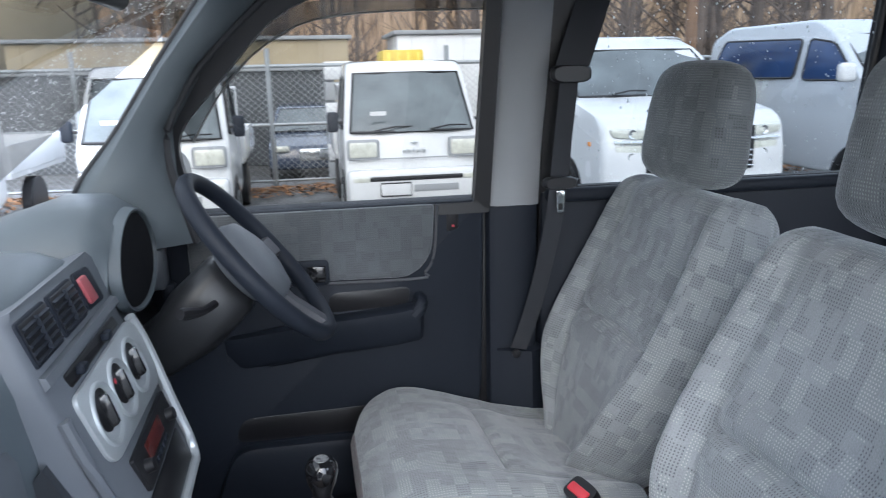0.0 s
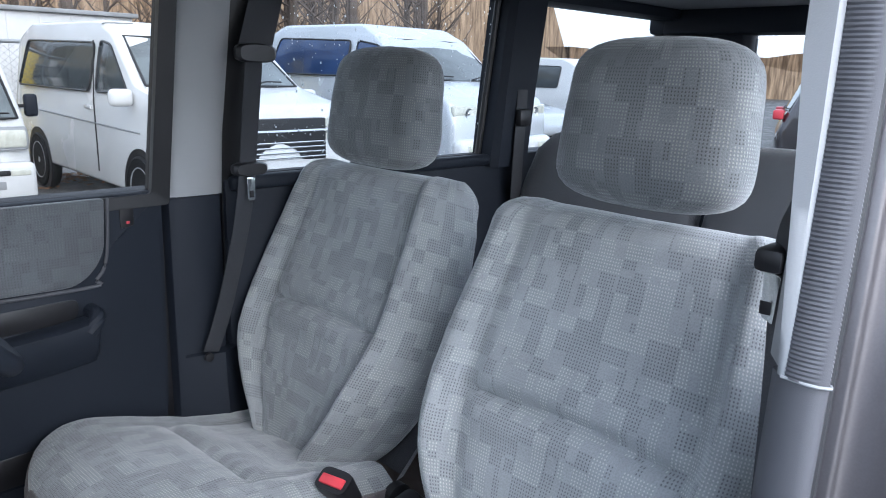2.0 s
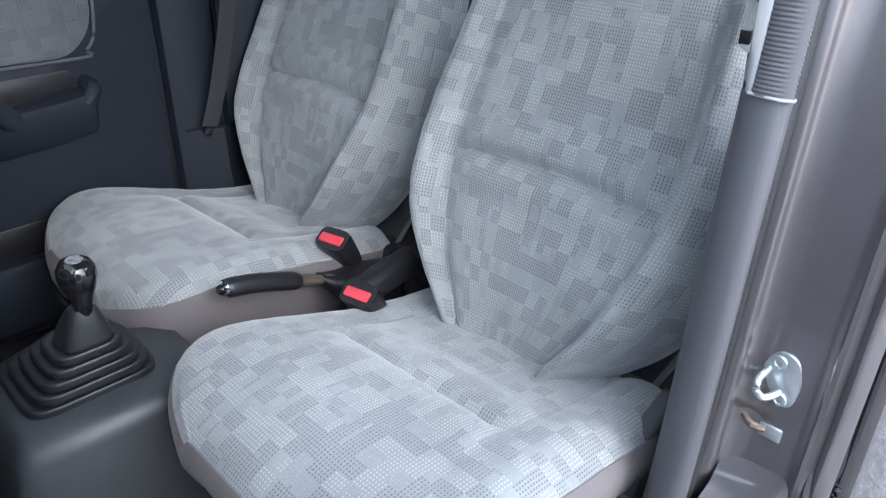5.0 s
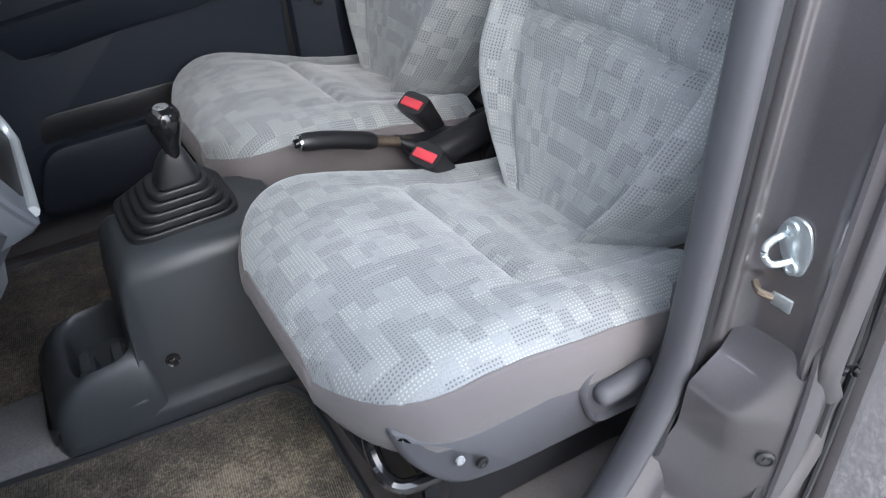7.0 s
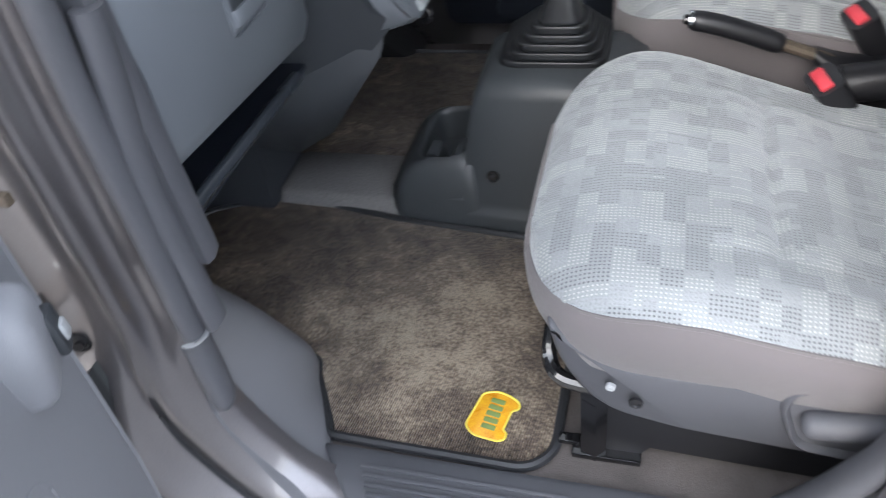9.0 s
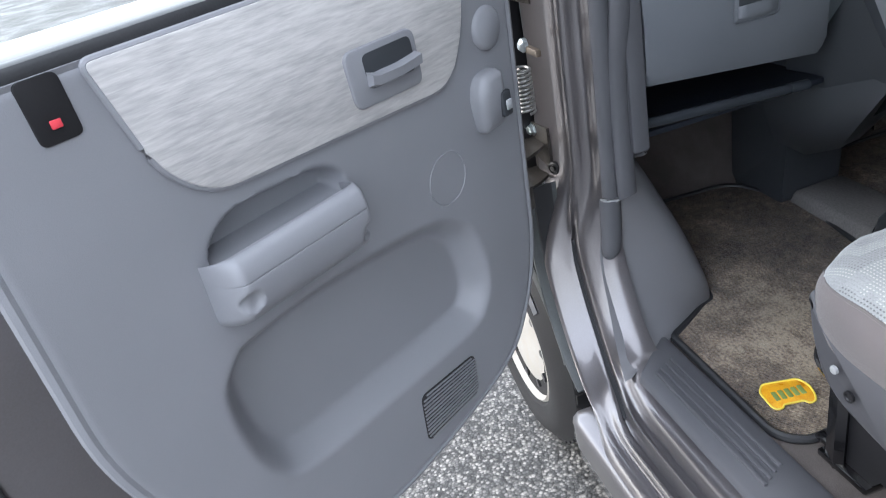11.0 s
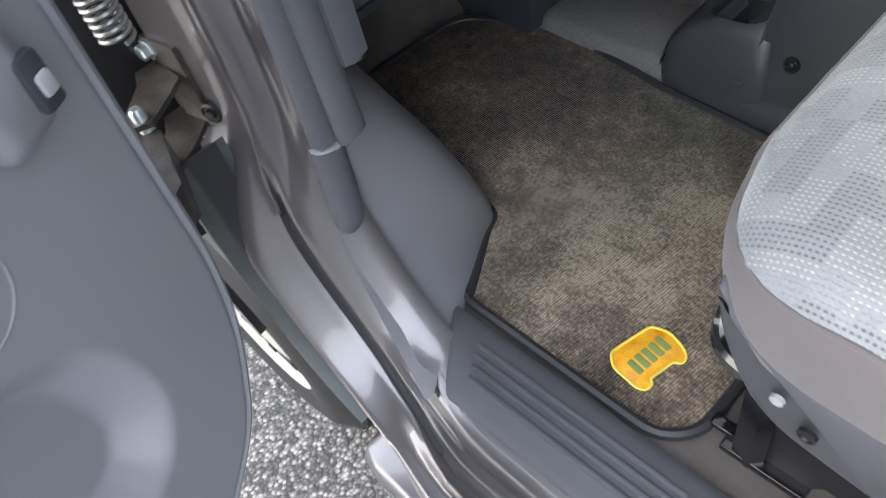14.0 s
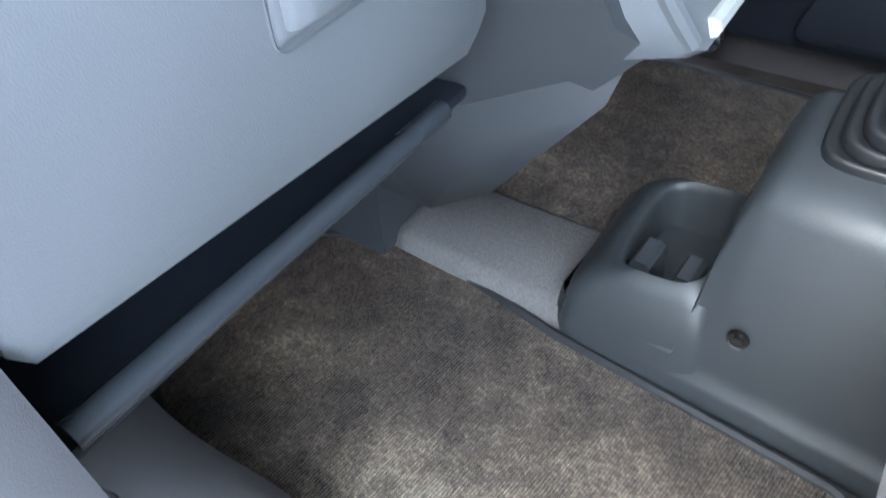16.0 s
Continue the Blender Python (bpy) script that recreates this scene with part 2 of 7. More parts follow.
TYRE = surface("dull_tyre_rubber", (0.014, 0.014, 0.015), 0.75, var=0.25, scale=20, grain=0.2, spec=0.3)
RUBBER = surface("black_rubber", (0.028, 0.029, 0.032), 0.45, var=0.2, grain=0.15)
PAINT = surface("grey_metallic_paint", (0.165, 0.157, 0.168), 0.33, metal=0.75, var=0.06, scale=5, coat=1.0, dirt=(0.155, 0.145, 0.148))
CLOTH = seat_cloth("patterned_seat_cloth", (0.276, 0.290, 0.300))
CLOTH_DOOR = seat_cloth("patterned_door_cloth", (0.125, 0.133, 0.142), strength=0.45)
# the seat cloth again, its colour lowered for the shade on the headrests
CLOTH_SHADED = seat_cloth("shaded_headrest_cloth", (0.180, 0.192, 0.198))
CLOTH_SIDE = surface("plain_taupe_cloth", (0.150, 0.136, 0.138), 0.95, var=0.1, grain=0.6, gscale=1200, spec=0.1, sheen=0.2)
CLOTH_DARK = surface("plain_charcoal_cloth", (0.075, 0.08, 0.09), 0.95, var=0.1, grain=0.6, gscale=1200, spec=0.1, sheen=0.4)
METAL = surface("zinc_metal", (0.62, 0.68, 0.70), 0.32, metal=0.9, var=0.12, scale=60)
RED = surface("red_plastic", (0.66, 0.06, 0.08), 0.35, var=0.05)
WEB = surface("black_webbing", (0.040, 0.043, 0.05), 0.7, var=0.1, grain=0.5, gscale=1500)
SILVER = surface("silver_trim", (0.5, 0.53, 0.54), 0.35, metal=0.35, var=0.08)
CARPET = surface("grey_floor_carpet", (0.115, 0.102, 0.097), 1.0, var=0.3, scale=14, grain=1.0, gscale=700, spec=0.05)
HUMP = surface("grey_tunnel_carpet", (0.165, 0.16, 0.157), 1.0, var=0.22, scale=220, grain=1.0, gscale=700, spec=0.05)
WHITE = surface("white_car_paint", (0.70, 0.71, 0.71), 0.25, var=0.04, scale=2, coat=0.5)
SILVERCAR = surface("pale_silver_car_paint", (0.60, 0.635, 0.67), 0.25, metal=0.2, var=0.04, scale=2, coat=0.5)
CARGLASS = surface("dark_car_glass", (0.05, 0.06, 0.065), 0.06, var=0.3, scale=1.5, spec=0.8)
LAMP = surface("headlamp_lens", (0.62, 0.63, 0.55), 0.12, var=0.25, scale=20, coat=0.6)
# tint far darker than the pane itself, to dim the bright view outside
GLASS = glass("dimming_glass", (0.365, 0.358, 0.338))
GLASS_CLEAR = glass("clean_door_glass", (0.86, 0.89, 0.88))
GLASS_REAR = glass("smoked_glass", (0.315, 0.325, 0.325))
CARGLASS_LIGHT = surface("pale_windscreen_glass", (0.12, 0.14, 0.145), 0.08, var=0.5, scale=2.5, spec=0.9)


def streaked_cloth(name, lo, hi):
    """Pale velour with short level streaks and faint patches."""
    m, n, l, b = base_mat(name)
    tc = n.new("ShaderNodeTexCoord")
    layers = []
    for sc, k, det in (((26, 26, 210), 1.0, 3), ((12, 12, 14), 1.0, 4), ((60, 60, 900), 1.0, 2)):
        mp = n.new("ShaderNodeMapping")
        mp.inputs["Scale"].default_value = sc
        l.new(tc.outputs["Object"], mp.inputs["Vector"])
        nz = n.new("ShaderNodeTexNoise")
        nz.inputs["Scale"].default_value, nz.inputs["Detail"].default_value = k, det
        l.new(mp.outputs[0], nz.inputs["Vector"])
        layers.append(nz.outputs[0])
    tone = mth(n, l, "ADD", mth(n, l, "MULTIPLY", layers[0], 0.5), mth(n, l, "ADD", mth(n, l, "MULTIPLY", layers[1], 0.3), mth(n, l, "MULTIPLY", layers[2], 0.2)))
    ramp = n.new("ShaderNodeValToRGB")
    e = ramp.color_ramp.elements
    e[0].position, e[0].color = 0.36, (*lo, 1)
    e[1].position, e[1].color = 0.62, (*hi, 1)
    l.new(tone, ramp.inputs[0])
    l.new(ramp.outputs[0], b.inputs["Base Color"])
    b.inputs["Roughness"].default_value, b.inputs["Specular IOR Level"].default_value = 0.95, 0.1
    b.inputs["Sheen Weight"].default_value = 0.4
    bump = n.new("ShaderNodeBump")
    bump.inputs["Strength"].default_value, bump.inputs["Distance"].default_value = 0.6, 0.0015
    l.new(tone, bump.inputs["Height"])
    l.new(bump.outputs[0], b.inputs["Normal"])
    return m


DOOR_CLOTH = streaked_cloth("pale_door_cloth", (0.36, 0.35, 0.35), (0.53, 0.515, 0.505))
YELLOW = surface("yellow_orange_enamel", (0.85, 0.50, 0.02), 0.3, var=0.12, scale=60, coat=0.5, dirt=(0.85, 0.30, 0.02))
BADGE_EDGE = surface("pale_yellow_rim", (0.85, 0.68, 0.10), 0.3, var=0.1)
TEAL = surface("dull_green_print", (0.20, 0.27, 0.08), 0.5, var=0.1)
GLOSS_BLACK = surface("glossy_black_plastic", (0.008, 0.008, 0.009), 0.12, var=0.2, coat=0.5)
CHROME = surface("chrome", (0.75, 0.77, 0.78), 0.12, metal=1.0, var=0.05)
RIMP = surface("dirty_white_wheel_paint", (0.24, 0.24, 0.23), 0.6, var=0.2, scale=25, dirt=(0.33, 0.30, 0.26))
SPRING = surface("dull_zinc_wire", (0.26, 0.26, 0.255), 0.4, metal=0.7, var=0.2, scale=80)
HINGE = surface("grimy_hinge_steel", (0.075, 0.070, 0.066), 0.45, metal=0.5, var=0.35, scale=50, dirt=(0.04, 0.032, 0.026))
LOWER = surface("lower_dash_plastic", (0.034, 0.038, 0.044), 0.5, var=0.08, grain=0.25, gscale=900)
STEEL = surface("worn_brown_steel", (0.16, 0.13, 0.10), 0.5, metal=0.6, var=0.3, scale=60)
COAT_DARK = surface("dark_glossy_car_paint", (0.075, 0.07, 0.075), 0.12, metal=0.3, var=0.15, scale=3, coat=1.0)
GUARD = surface("grey_green_mud_guard", (0.062, 0.068, 0.070), 0.5, var=0.25, scale=15, grain=0.2)
AMBER = surface("amber_lens", (0.7, 0.25, 0.04), 0.2, var=0.1)

# ---- ground ----


def asphalt():
    m, n, l, b = base_mat("wet_aggregate_asphalt")
    tc = n.new("ShaderNodeTexCoord")
    vo = n.new("ShaderNodeTexVoronoi")
    vo.inputs["Scale"].default_value = 125
    l.new(tc.outputs["Object"], vo.inputs["Vector"])
    vo2 = n.new("ShaderNodeTexVoronoi")
    vo2.inputs["Scale"].default_value = 60
    l.new(tc.outputs["Object"], vo2.inputs["Vector"])
    sep = n.new("ShaderNodeSeparateColor")
    l.new(vo.outputs["Color"], sep.inputs[0])
    stone = n.new("ShaderNodeValToRGB")
    e = stone.color_ramp.elements
    e[0].position, e[0].color = 0.25, (0.055, 0.055, 0.055, 1)
    e[1].position, e[1].color = 0.97, (0.31, 0.30, 0.28, 1)
    el = stone.color_ramp.elements.new(0.6)
    el.color = (0.13, 0.128, 0.124, 1)
    l.new(sep.outputs[0], stone.inputs[0])
    gap = n.new("ShaderNodeValToRGB")
    gap.color_ramp.elements[0].position, gap.color_ramp.elements[1].position = 0.35, 0.62
    gap.color_ramp.elements[0].color, gap.color_ramp.elements[1].color = (1, 1, 1, 1), (0.45, 0.45, 0.45, 1)
    l.new(vo.outputs["Distance"], gap.inputs[0])
    mul = n.new("ShaderNodeMixRGB")
    mul.blend_type, mul.inputs[0].default_value = "MULTIPLY", 1.0
    l.new(stone.outputs[0], mul.inputs[1])
    l.new(gap.outputs[0], mul.inputs[2])
    wet = n.new("ShaderNodeTexNoise")
    wet.inputs["Scale"].default_value, wet.inputs["Detail"].default_value = 1.3, 6
    l.new(tc.outputs["Object"], wet.inputs["Vector"])
    l.new(mul.outputs[0], b.inputs["Base Color"])
    mr = n.new("ShaderNodeMapRange")
    mr.inputs[1].default_value, mr.inputs[2].default_value, mr.inputs[3].default_value, mr.inputs[4].default_value = 0.4, 0.6, 0.42, 0.7
    l.new(wet.outputs[0], mr.inputs[0])
    l.new(mr.outputs[0], b.inputs["Roughness"])
    bump = n.new("ShaderNodeBump")
    bump.invert = True
    bump.inputs["Strength"].default_value, bump.inputs["Distance"].default_value = 0.45, 0.004
    l.new(mth(n, l, "ADD", vo.outputs["Distance"], mth(n, l, "MULTIPLY", vo2.outputs["Distance"], 0.6)), bump.inputs["Height"])
    l.new(bump.outputs[0], b.inputs["Normal"])
    return m


ASPHALT = asphalt()


def ground_z(y):
    """The lot is level up to the fence and falls away behind it."""
    return -0.11 * min(4.0, max(0.0, y - 10.9))


rows_y = [-400, -60, -10, 0, 4, 8, 10.9, 12, 13, 14, 14.9, 18, 24, 60, 400]
tagged(part("ground", loft([[(x, y, ground_z(y)) for x in (-400, -60, -20, -5, 0, 5, 20, 60, 400)] for y in rows_y], closed=False), ASPHALT), "wet grey asphalt of the parking lot with pale stones", "ground", kind="structure")

# ---- the van's own shell ----
van = thing("van_body", "open grey metallic body shell of a small van on the asphalt", "van", kind="structure")

# line of the front passenger door opening, at the inner edge: x, z
DOORWAY = [(0.385, 1.62), (0.255, 1.35), (0.222, 1.15), (0.21, 0.95), (0.20, 0.76), (0.205, 0.66), (0.245, 0.55), (0.29, 0.488), (0.36, 0.462),
           (0.55, 0.455), (0.74, 0.46), (0.82, 0.49), (0.885, 0.56), (0.94, 0.66), (0.965, 0.74), (0.98, 0.90), (0.995, 1.13), (1.002, 1.237), (1.015, 1.45), (1.015, 1.62)]
door_line = smooth_path([(x, 0, z) for x, z in DOORWAY], 6)


def door_out(i):
    """Unit vector in the x, z plane that leads out of the door opening into the body."""
    d = (door_line[min(i + 1, len(door_line) - 1)] - door_line[max(i - 1, 0)]).normalized()
    o = Vector((d.z, 0, -d.x))
    return -o if o.dot(door_line[i] - Vector((0.6, 0, 1.0))) < 0 else o


def ease(v):
    v = min(1, max(0, v))
    return v * v * (3 - 2 * v)


def blend(one, two, t):
    return [(a[0] * (1 - t) + b[0] * t, a[1] * (1 - t) + b[1] * t) for a, b in zip(one, two)]


def along_door(prof, keep=lambda p: True, pillar=None, rear=None, front=None):
    """Rings of a profile of (h, y) carried along the door opening: front below the hinges, pillar beside them, rear up the lock pillar, sunk at its foot."""
    rings = []
    for i, p in enumerate(door_line):
        if keep(p):
            now = prof
            if front:
                now = blend(now, front, ease((0.44 - p.x) / 0.19))
            if pillar and p.x < 0.5:
                now = blend(now, pillar, ease((p.z - 0.63) / 0.20))
            if rear and p.x > 0.70:
                sunk = [(h + 0.048 * ease((0.105 - y) / 0.03), y) for h, y in rear]
                now = blend(now, blend(sunk, rear, ease((p.z - 0.72) / 0.08)), ease((p.x - 0.745) / 0.125))
            rings.append([p + door_out(i) * h + Vector((0, y, 0)) for h, y in now])
    return rings


FRAME = [(0.0, 0.135), (-0.002, 0.100), (-0.003, 0.075), (-0.003, 0.060), (-0.001, 0.051), (0.003, 0.0455), (0.012, 0.0425), (0.026, 0.0405), (0.0305, 0.0365), (0.0295, 0.030), (0.0265, 0.0245), (0.0275, 0.0205), (0.037, 0.0175), (0.0465, 0.0155),
         (0.0505, 0.011), (0.0485, 0.0045), (0.045, -0.0015), (0.0475, -0.0055), (0.0565, -0.008), (0.0625, -0.0105), (0.0645, -0.0155), (0.0625, -0.0225), (0.0670, -0.031), (0.081, -0.0405), (0.110, -0.046)]
# the hinge pillar: wavy inner lip, groove, then a broad face that carries the hinges
HINGE_FACE = [(0.0, 0.135), (0.0, 0.116), (0.004, 0.111), (0.008, 0.1095), (0.012, 0.108), (0.018, 0.1065), (0.024, 0.105), (0.027, 0.103), (0.030, 0.101), (0.032, 0.097), (0.034, 0.092), (0.035, 0.086), (0.036, 0.080), (0.039, 0.072),
              (0.044, 0.070), (0.050, 0.074), (0.055, 0.0775), (0.060, 0.0775), (0.065, 0.074), (0.070, 0.070), (0.088, 0.0665), (0.108, 0.063), (0.138, 0.057), (0.158, 0.053), (0.162, 0.075)]
# the rear pillar: a lip beside the seal, then a broad face for the striker and an outer ridge
LOCK_FACE = [(0.0, 0.135), (0.0, 0.116), (0.004, 0.111), (0.012, 0.109), (0.020, 0.106), (0.022, 0.098), (0.0225, 0.091), (0.026, 0.087), (0.032, 0.087), (0.036, 0.084), (0.040, 0.078), (0.044, 0.072), (0.046, 0.06), (0.0475, 0.045), (0.0485, 0.03), (0.0495, 0.015), (0.050, 0.006),
             (0.0455, 0.001), (0.047, -0.004), (0.056, -0.006), (0.061, -0.010), (0.057, -0.017), (0.060, -0.024), (0.078, -0.030), (0.096, 0.03)]
# below the hinges: a flat inner flange, one groove and a broad rounded outer band
BAND = [(0, 0.135), (0.002, 0.118), (0.005, 0.108), (0.010, 0.098), (0.016, 0.088), (0.021, 0.080), (0.026, 0.074), (0.030, 0.069), (0.034, 0.0655), (0.037, 0.0635), (0.0395, 0.0618), (0.0412, 0.0612), (0.0500, 0.0602), (0.0640, 0.0590),
        (0.0640, 0.0525), (0.0510, 0.0510), (0.0515, 0.0480), (0.0560, 0.0410), (0.0610, 0.030), (0.0660, 0.018), (0.0715, 0.0065), (0.0755, 0.0005), (0.0785, -0.0005), (0.081, 0.008), (0.086, 0.060)]
part("door_frame", loft(along_door(FRAME, pillar=HINGE_FACE, rear=LOCK_FACE, front=BAND), closed=False), PAINT, van, "grey metallic painted door frame with pressed ridges", sharp=50)
part("wing_flange", loft(along_door([(0.078, 0.05), (0.080, 0.008), (0.0815, 0.000), (0.0822, -0.006), (0.0830, -0.012), (0.085, -0.017), (0.089, -0.018), (0.093, -0.013), (0.096, 0.03)], lambda p: p.x < 0.31 and 0.445 < p.z < 0.80), closed=False), GUARD, van, "grey-green inner edge of the front wing", sharp=50)
part("flange_gap", loft(along_door([(0.0765, 0.040), (0.0775, 0.004), (0.0800, 0.0015), (0.0815, 0.034)], lambda p: p.x < 0.31 and 0.445 < p.z < 0.80)), RUBBER, van)
# dark strip laid in the frame's groove as its shade
part("groove_shade_strip", loft(along_door([(0.0487, 0.0145), (0.0487, 0.0080), (0.0520, 0.0078), (0.0530, 0.0115), (0.0520, 0.0147)], lambda p: p.x < 0.40 and 0.44 < p.z < 0.68, front=[(0.0560, 0.0610), (0.0560, 0.0510), (0.0650, 0.0505), (0.0660, 0.0560), (0.0650, 0.0615)])), RUBBER, van, "dark strip for the shade in the door frame groove")
# black blocks added in the gap round the hinges to stand for its shade
part("hinge_shade_block", rbox((0.02, 0.085, 0.57), (0.13, 0.10, 0.78), 0.004), BLACK, van)
part("hinge_gap_shade", rbox((-0.03, -0.03, 0.62), (0.035, 0.062, 1.40), 0.004), BLACK, van, "black block for the shade behind the door hinges")
for x, y, z in ((0.184, 0.0905, 0.660), (0.172, 0.079, 0.640)):
    part("lip_rivet", lathe((x, y, z), (0.2, -0.9, 0.2), [(0.005, 0), (0.004, 0.002), (0.001, 0.003)], 12), PAINT, van)

# ribbed grey welt on the hinge pillar, with its pale clip, and on the upper rear pillar
def welt(keep, r, up):
    pts = []
    src = smooth_path([p for p in door_line if keep(p)], 5)
    for i in range(len(src) - 1):
        n = max(1, int((src[i + 1] - src[i]).length / 0.0021))
        pts += [src[i].lerp(src[i + 1], k / n) for k in range(n)]
    pts = [p + Vector((up[0], up[1], 0)) for p in pts]
    rad = [r * (1.0 if i % 2 else 0.972) for i in range(len(pts))]
    return tube(pts, rad, 14, flat=1.25, up=(0, 1, 0))


part("pillar_welt", welt(lambda p: p.x < 0.5 and p.z > 0.755, 0.0142, (-0.003, 0.125)), TRIM, van, "ribbed grey door welt")
part("welt_clip", tube([(0.197, 0.125, 0.7565), (0.1972, 0.125, 0.7595)], 0.0172, 16, flat=1.25, up=(0, 1, 0)), TRIM_LIGHT, van, "pale clip at the end of the welt")
part("welt_cover", tube(smooth_path([(0.197, 0.122, 0.757), (0.199, 0.119, 0.72), (0.202, 0.115, 0.68), (0.205, 0.110, 0.650), (0.206, 0.112, 0.638)], 4), [0.0175] * 8 + [0.017, 0.0168, 0.0165, 0.016, 0.015, 0.0135, 0.011, 0.008, 0.003], 14, flat=1.2, up=(0, 1, 0)), TRIM, van)
part("dash_end_trim", tube(smooth_path([(0.218, 0.148, 0.764), (0.217, 0.147, 0.79), (0.217, 0.147, 0.96), (0.229, 0.152, 1.08), (0.236, 0.158, 1.16)], 6), [0.009, 0.0115] + [0.0125] * 23, 14, flat=1.5, up=(0, 1, 0)), TRIM, van)
part("pillar_lower_cover", loft(along_door([(0.009, 0.106), (0.002, 0.0975), (-0.007, 0.0985), (-0.014, 0.110), (-0.011, 0.135), (0.004, 0.150), (0.04, 0.155), (0.05, 0.14), (0.03, 0.115)], lambda p: p.x > 0.785 and p.z <= 1.2372)), TRIM, van, "smooth grey pillar cover", sharp=60)


def up_pillar(prof, step, z0=1.2368):
    """Rings of prof(k), k from 0 at the foot to 1 at the top, up the rear edge of the door opening above z0."""
    rings, i0 = [], next(i for i, p in enumerate(door_line) if p.x > 0.9 and p.z >= z0)
    src = [(door_line[i], door_out(i)) for i in range(i0, len(door_line))]
    for (p, o), (p2, o2) in zip(src, src[1:]):
        n = max(1, round((p2 - p).length / step))
        for m in range(n):
            q, w = p.lerp(p2, m / n), o.lerp(o2, m / n).normalized()
            rings.append([q + w * h + Vector((0, y, 0)) for h, y in prof((q.z - z0) / (1.62 - z0), len(rings))])
    return rings


def ribbed(k, i):
    r = 0.0 if i % 2 else 0.0011
    return [(0.004, 0.110), (0.002, 0.1025 + r), (-0.002, 0.0965 + r), (-0.0075 - r, 0.0950 + r), (-0.0125 - r, 0.1005), (-0.0155 - r, 0.110), (-0.0165 - r, 0.120), (-0.0150 - r, 0.129), (-0.011 - r, 0.1345), (0.004, 0.136)]


def pale(k, i):
    g, w = 0.009 * min(1, k * 1.4) ** 0.8, 0.006 + 0.018 * min(1, k * 1.3)
    return [(0.012, 0.128), (-0.004, 0.128), (-0.0115 - 0.3 * g, 0.131), (-0.0125 - g, 0.1345), (-0.010 - 1.15 * g, 0.1345 + w), (0.006 - g, 0.138 + w), (0.05, 0.170), (0.06, 0.14)]


part("pillar_welt", loft(up_pillar(ribbed, 0.0022)), TRIM, van, "broad ribbed grey door welt", sharp=35)
part("pillar_upper_cover", loft(up_pillar(pale, 0.02)), TRIM_LIGHT, van, "pale grey upper pillar cover", sharp=60)

SEALP = [(0.008, 0.112), (0.005, 0.104), (0.010, 0.097), (0.018, 0.097), (0.0215, 0.104), (0.018, 0.111)]
part("door_seal", loft(along_door(SEALP, lambda p: p.x > 0.86 and p.z > 0.60)), RUBBER, van, "black rubber door seal")
edge_ring = along_door([(0.004, 0.104), (-0.002, 0.0955), (-0.008, 0.0935), (-0.0155, 0.103), (-0.0165, 0.114), (-0.0135, 0.136)], lambda p: p.x > 0.9 and 1.236 < p.z < 1.2372)[-1]
part("cover_edge", tube(edge_ring, 0.0016, 6), TRIM_LIGHT, van)

# rear pillar pressings: pocket, plug, groove and bracket
# each row: edge by the seal, folded corner, outer edge
STEP = [[(1.032, 0.092, 0.832), (1.034, 0.030, 0.834), (1.042, 0.000, 0.834)], [(1.021, 0.084, 0.812), (1.025, 0.012, 0.812), (1.034, -0.003, 0.812)],
        [(0.993, 0.084, 0.770), (1.004, 0.022, 0.757), (1.030, -0.007, 0.757)], [(0.953, 0.089, 0.733), (0.972, 0.037, 0.707), (1.025, -0.009, 0.702)],
        [(0.950, 0.092, 0.660), (0.981, 0.038, 0.630), (1.021, -0.008, 0.640)], [(0.930, 0.104, 0.595), (0.974, 0.046, 0.565), (1.013, -0.008, 0.570)],
        [(0.918, 0.115, 0.545), (0.962, 0.058, 0.510), (1.004, -0.002, 0.505)],
        [(0.895, 0.118, 0.512), (0.930, 0.072, 0.474), (0.985, -0.010, 0.440)], [(0.855, 0.112, 0.480), (0.868, 0.080, 0.446), (0.925, -0.012, 0.392)]]


def fold(a, c, b):
    a, c, b = Vector(a), Vector(c), Vector(b)
    p, q = c.lerp(a, 0.12), c.lerp(b, 0.16)
    return [a, c.lerp(a, 0.6), c.lerp(a, 0.3), p, (p + q + c * 2) / 4, q, c.lerp(b, 0.45), c.lerp(b, 0.75), b, b + Vector((-0.005, -0.004, 0)), b + Vector((-0.004, -0.009, 0)), b + Vector((0.008, -0.014, 0)), b + Vector((0.034, -0.012, 0))]


cols = list(zip(*[fold(*r) for r in STEP]))
dense = []
for c in cols:
    line = []
    for k in range(len(c) - 1):
        line += [c[k].lerp(c[k + 1], t) for t in (0.0, 0.10, 0.3, 0.5, 0.7, 0.90)]
    line.append(c[-1])
    dense.append([line[0]] + [(line[m - 1] + line[m] * 2 + line[m + 1]) / 4 for m in range(1, len(line) - 1)] + [line[-1]])
part("pillar_step", loft(dense, closed=False), PAINT, van, "pressed step in the rear pillar", sharp=40)
plug = part("pillar_plug", lathe((1.010, 0.003, 0.638), (-0.65, -0.75, 0.1), [(0.012, -0.002), (0.012, 0.003), (0.0085, 0.0045), (0.008, 0.002), (0.004, 0.002), (0.0035, 0.004), (0.001, 0.004)], 20), RUBBER, van, "round black rubber plug")
bolt = part("pillar_bolt", lathe((0.104, 0.058, 0.807), (0.45, -0.89, 0.0), [(0.013, -0.004), (0.013, 0.002), (0.010, 0.003), (0.009, 0.001), (0.006, 0.001), (0.0055, 0.006), (0.001, 0.006)], 20), BLACK, van, "black bolt in the hinge pillar")
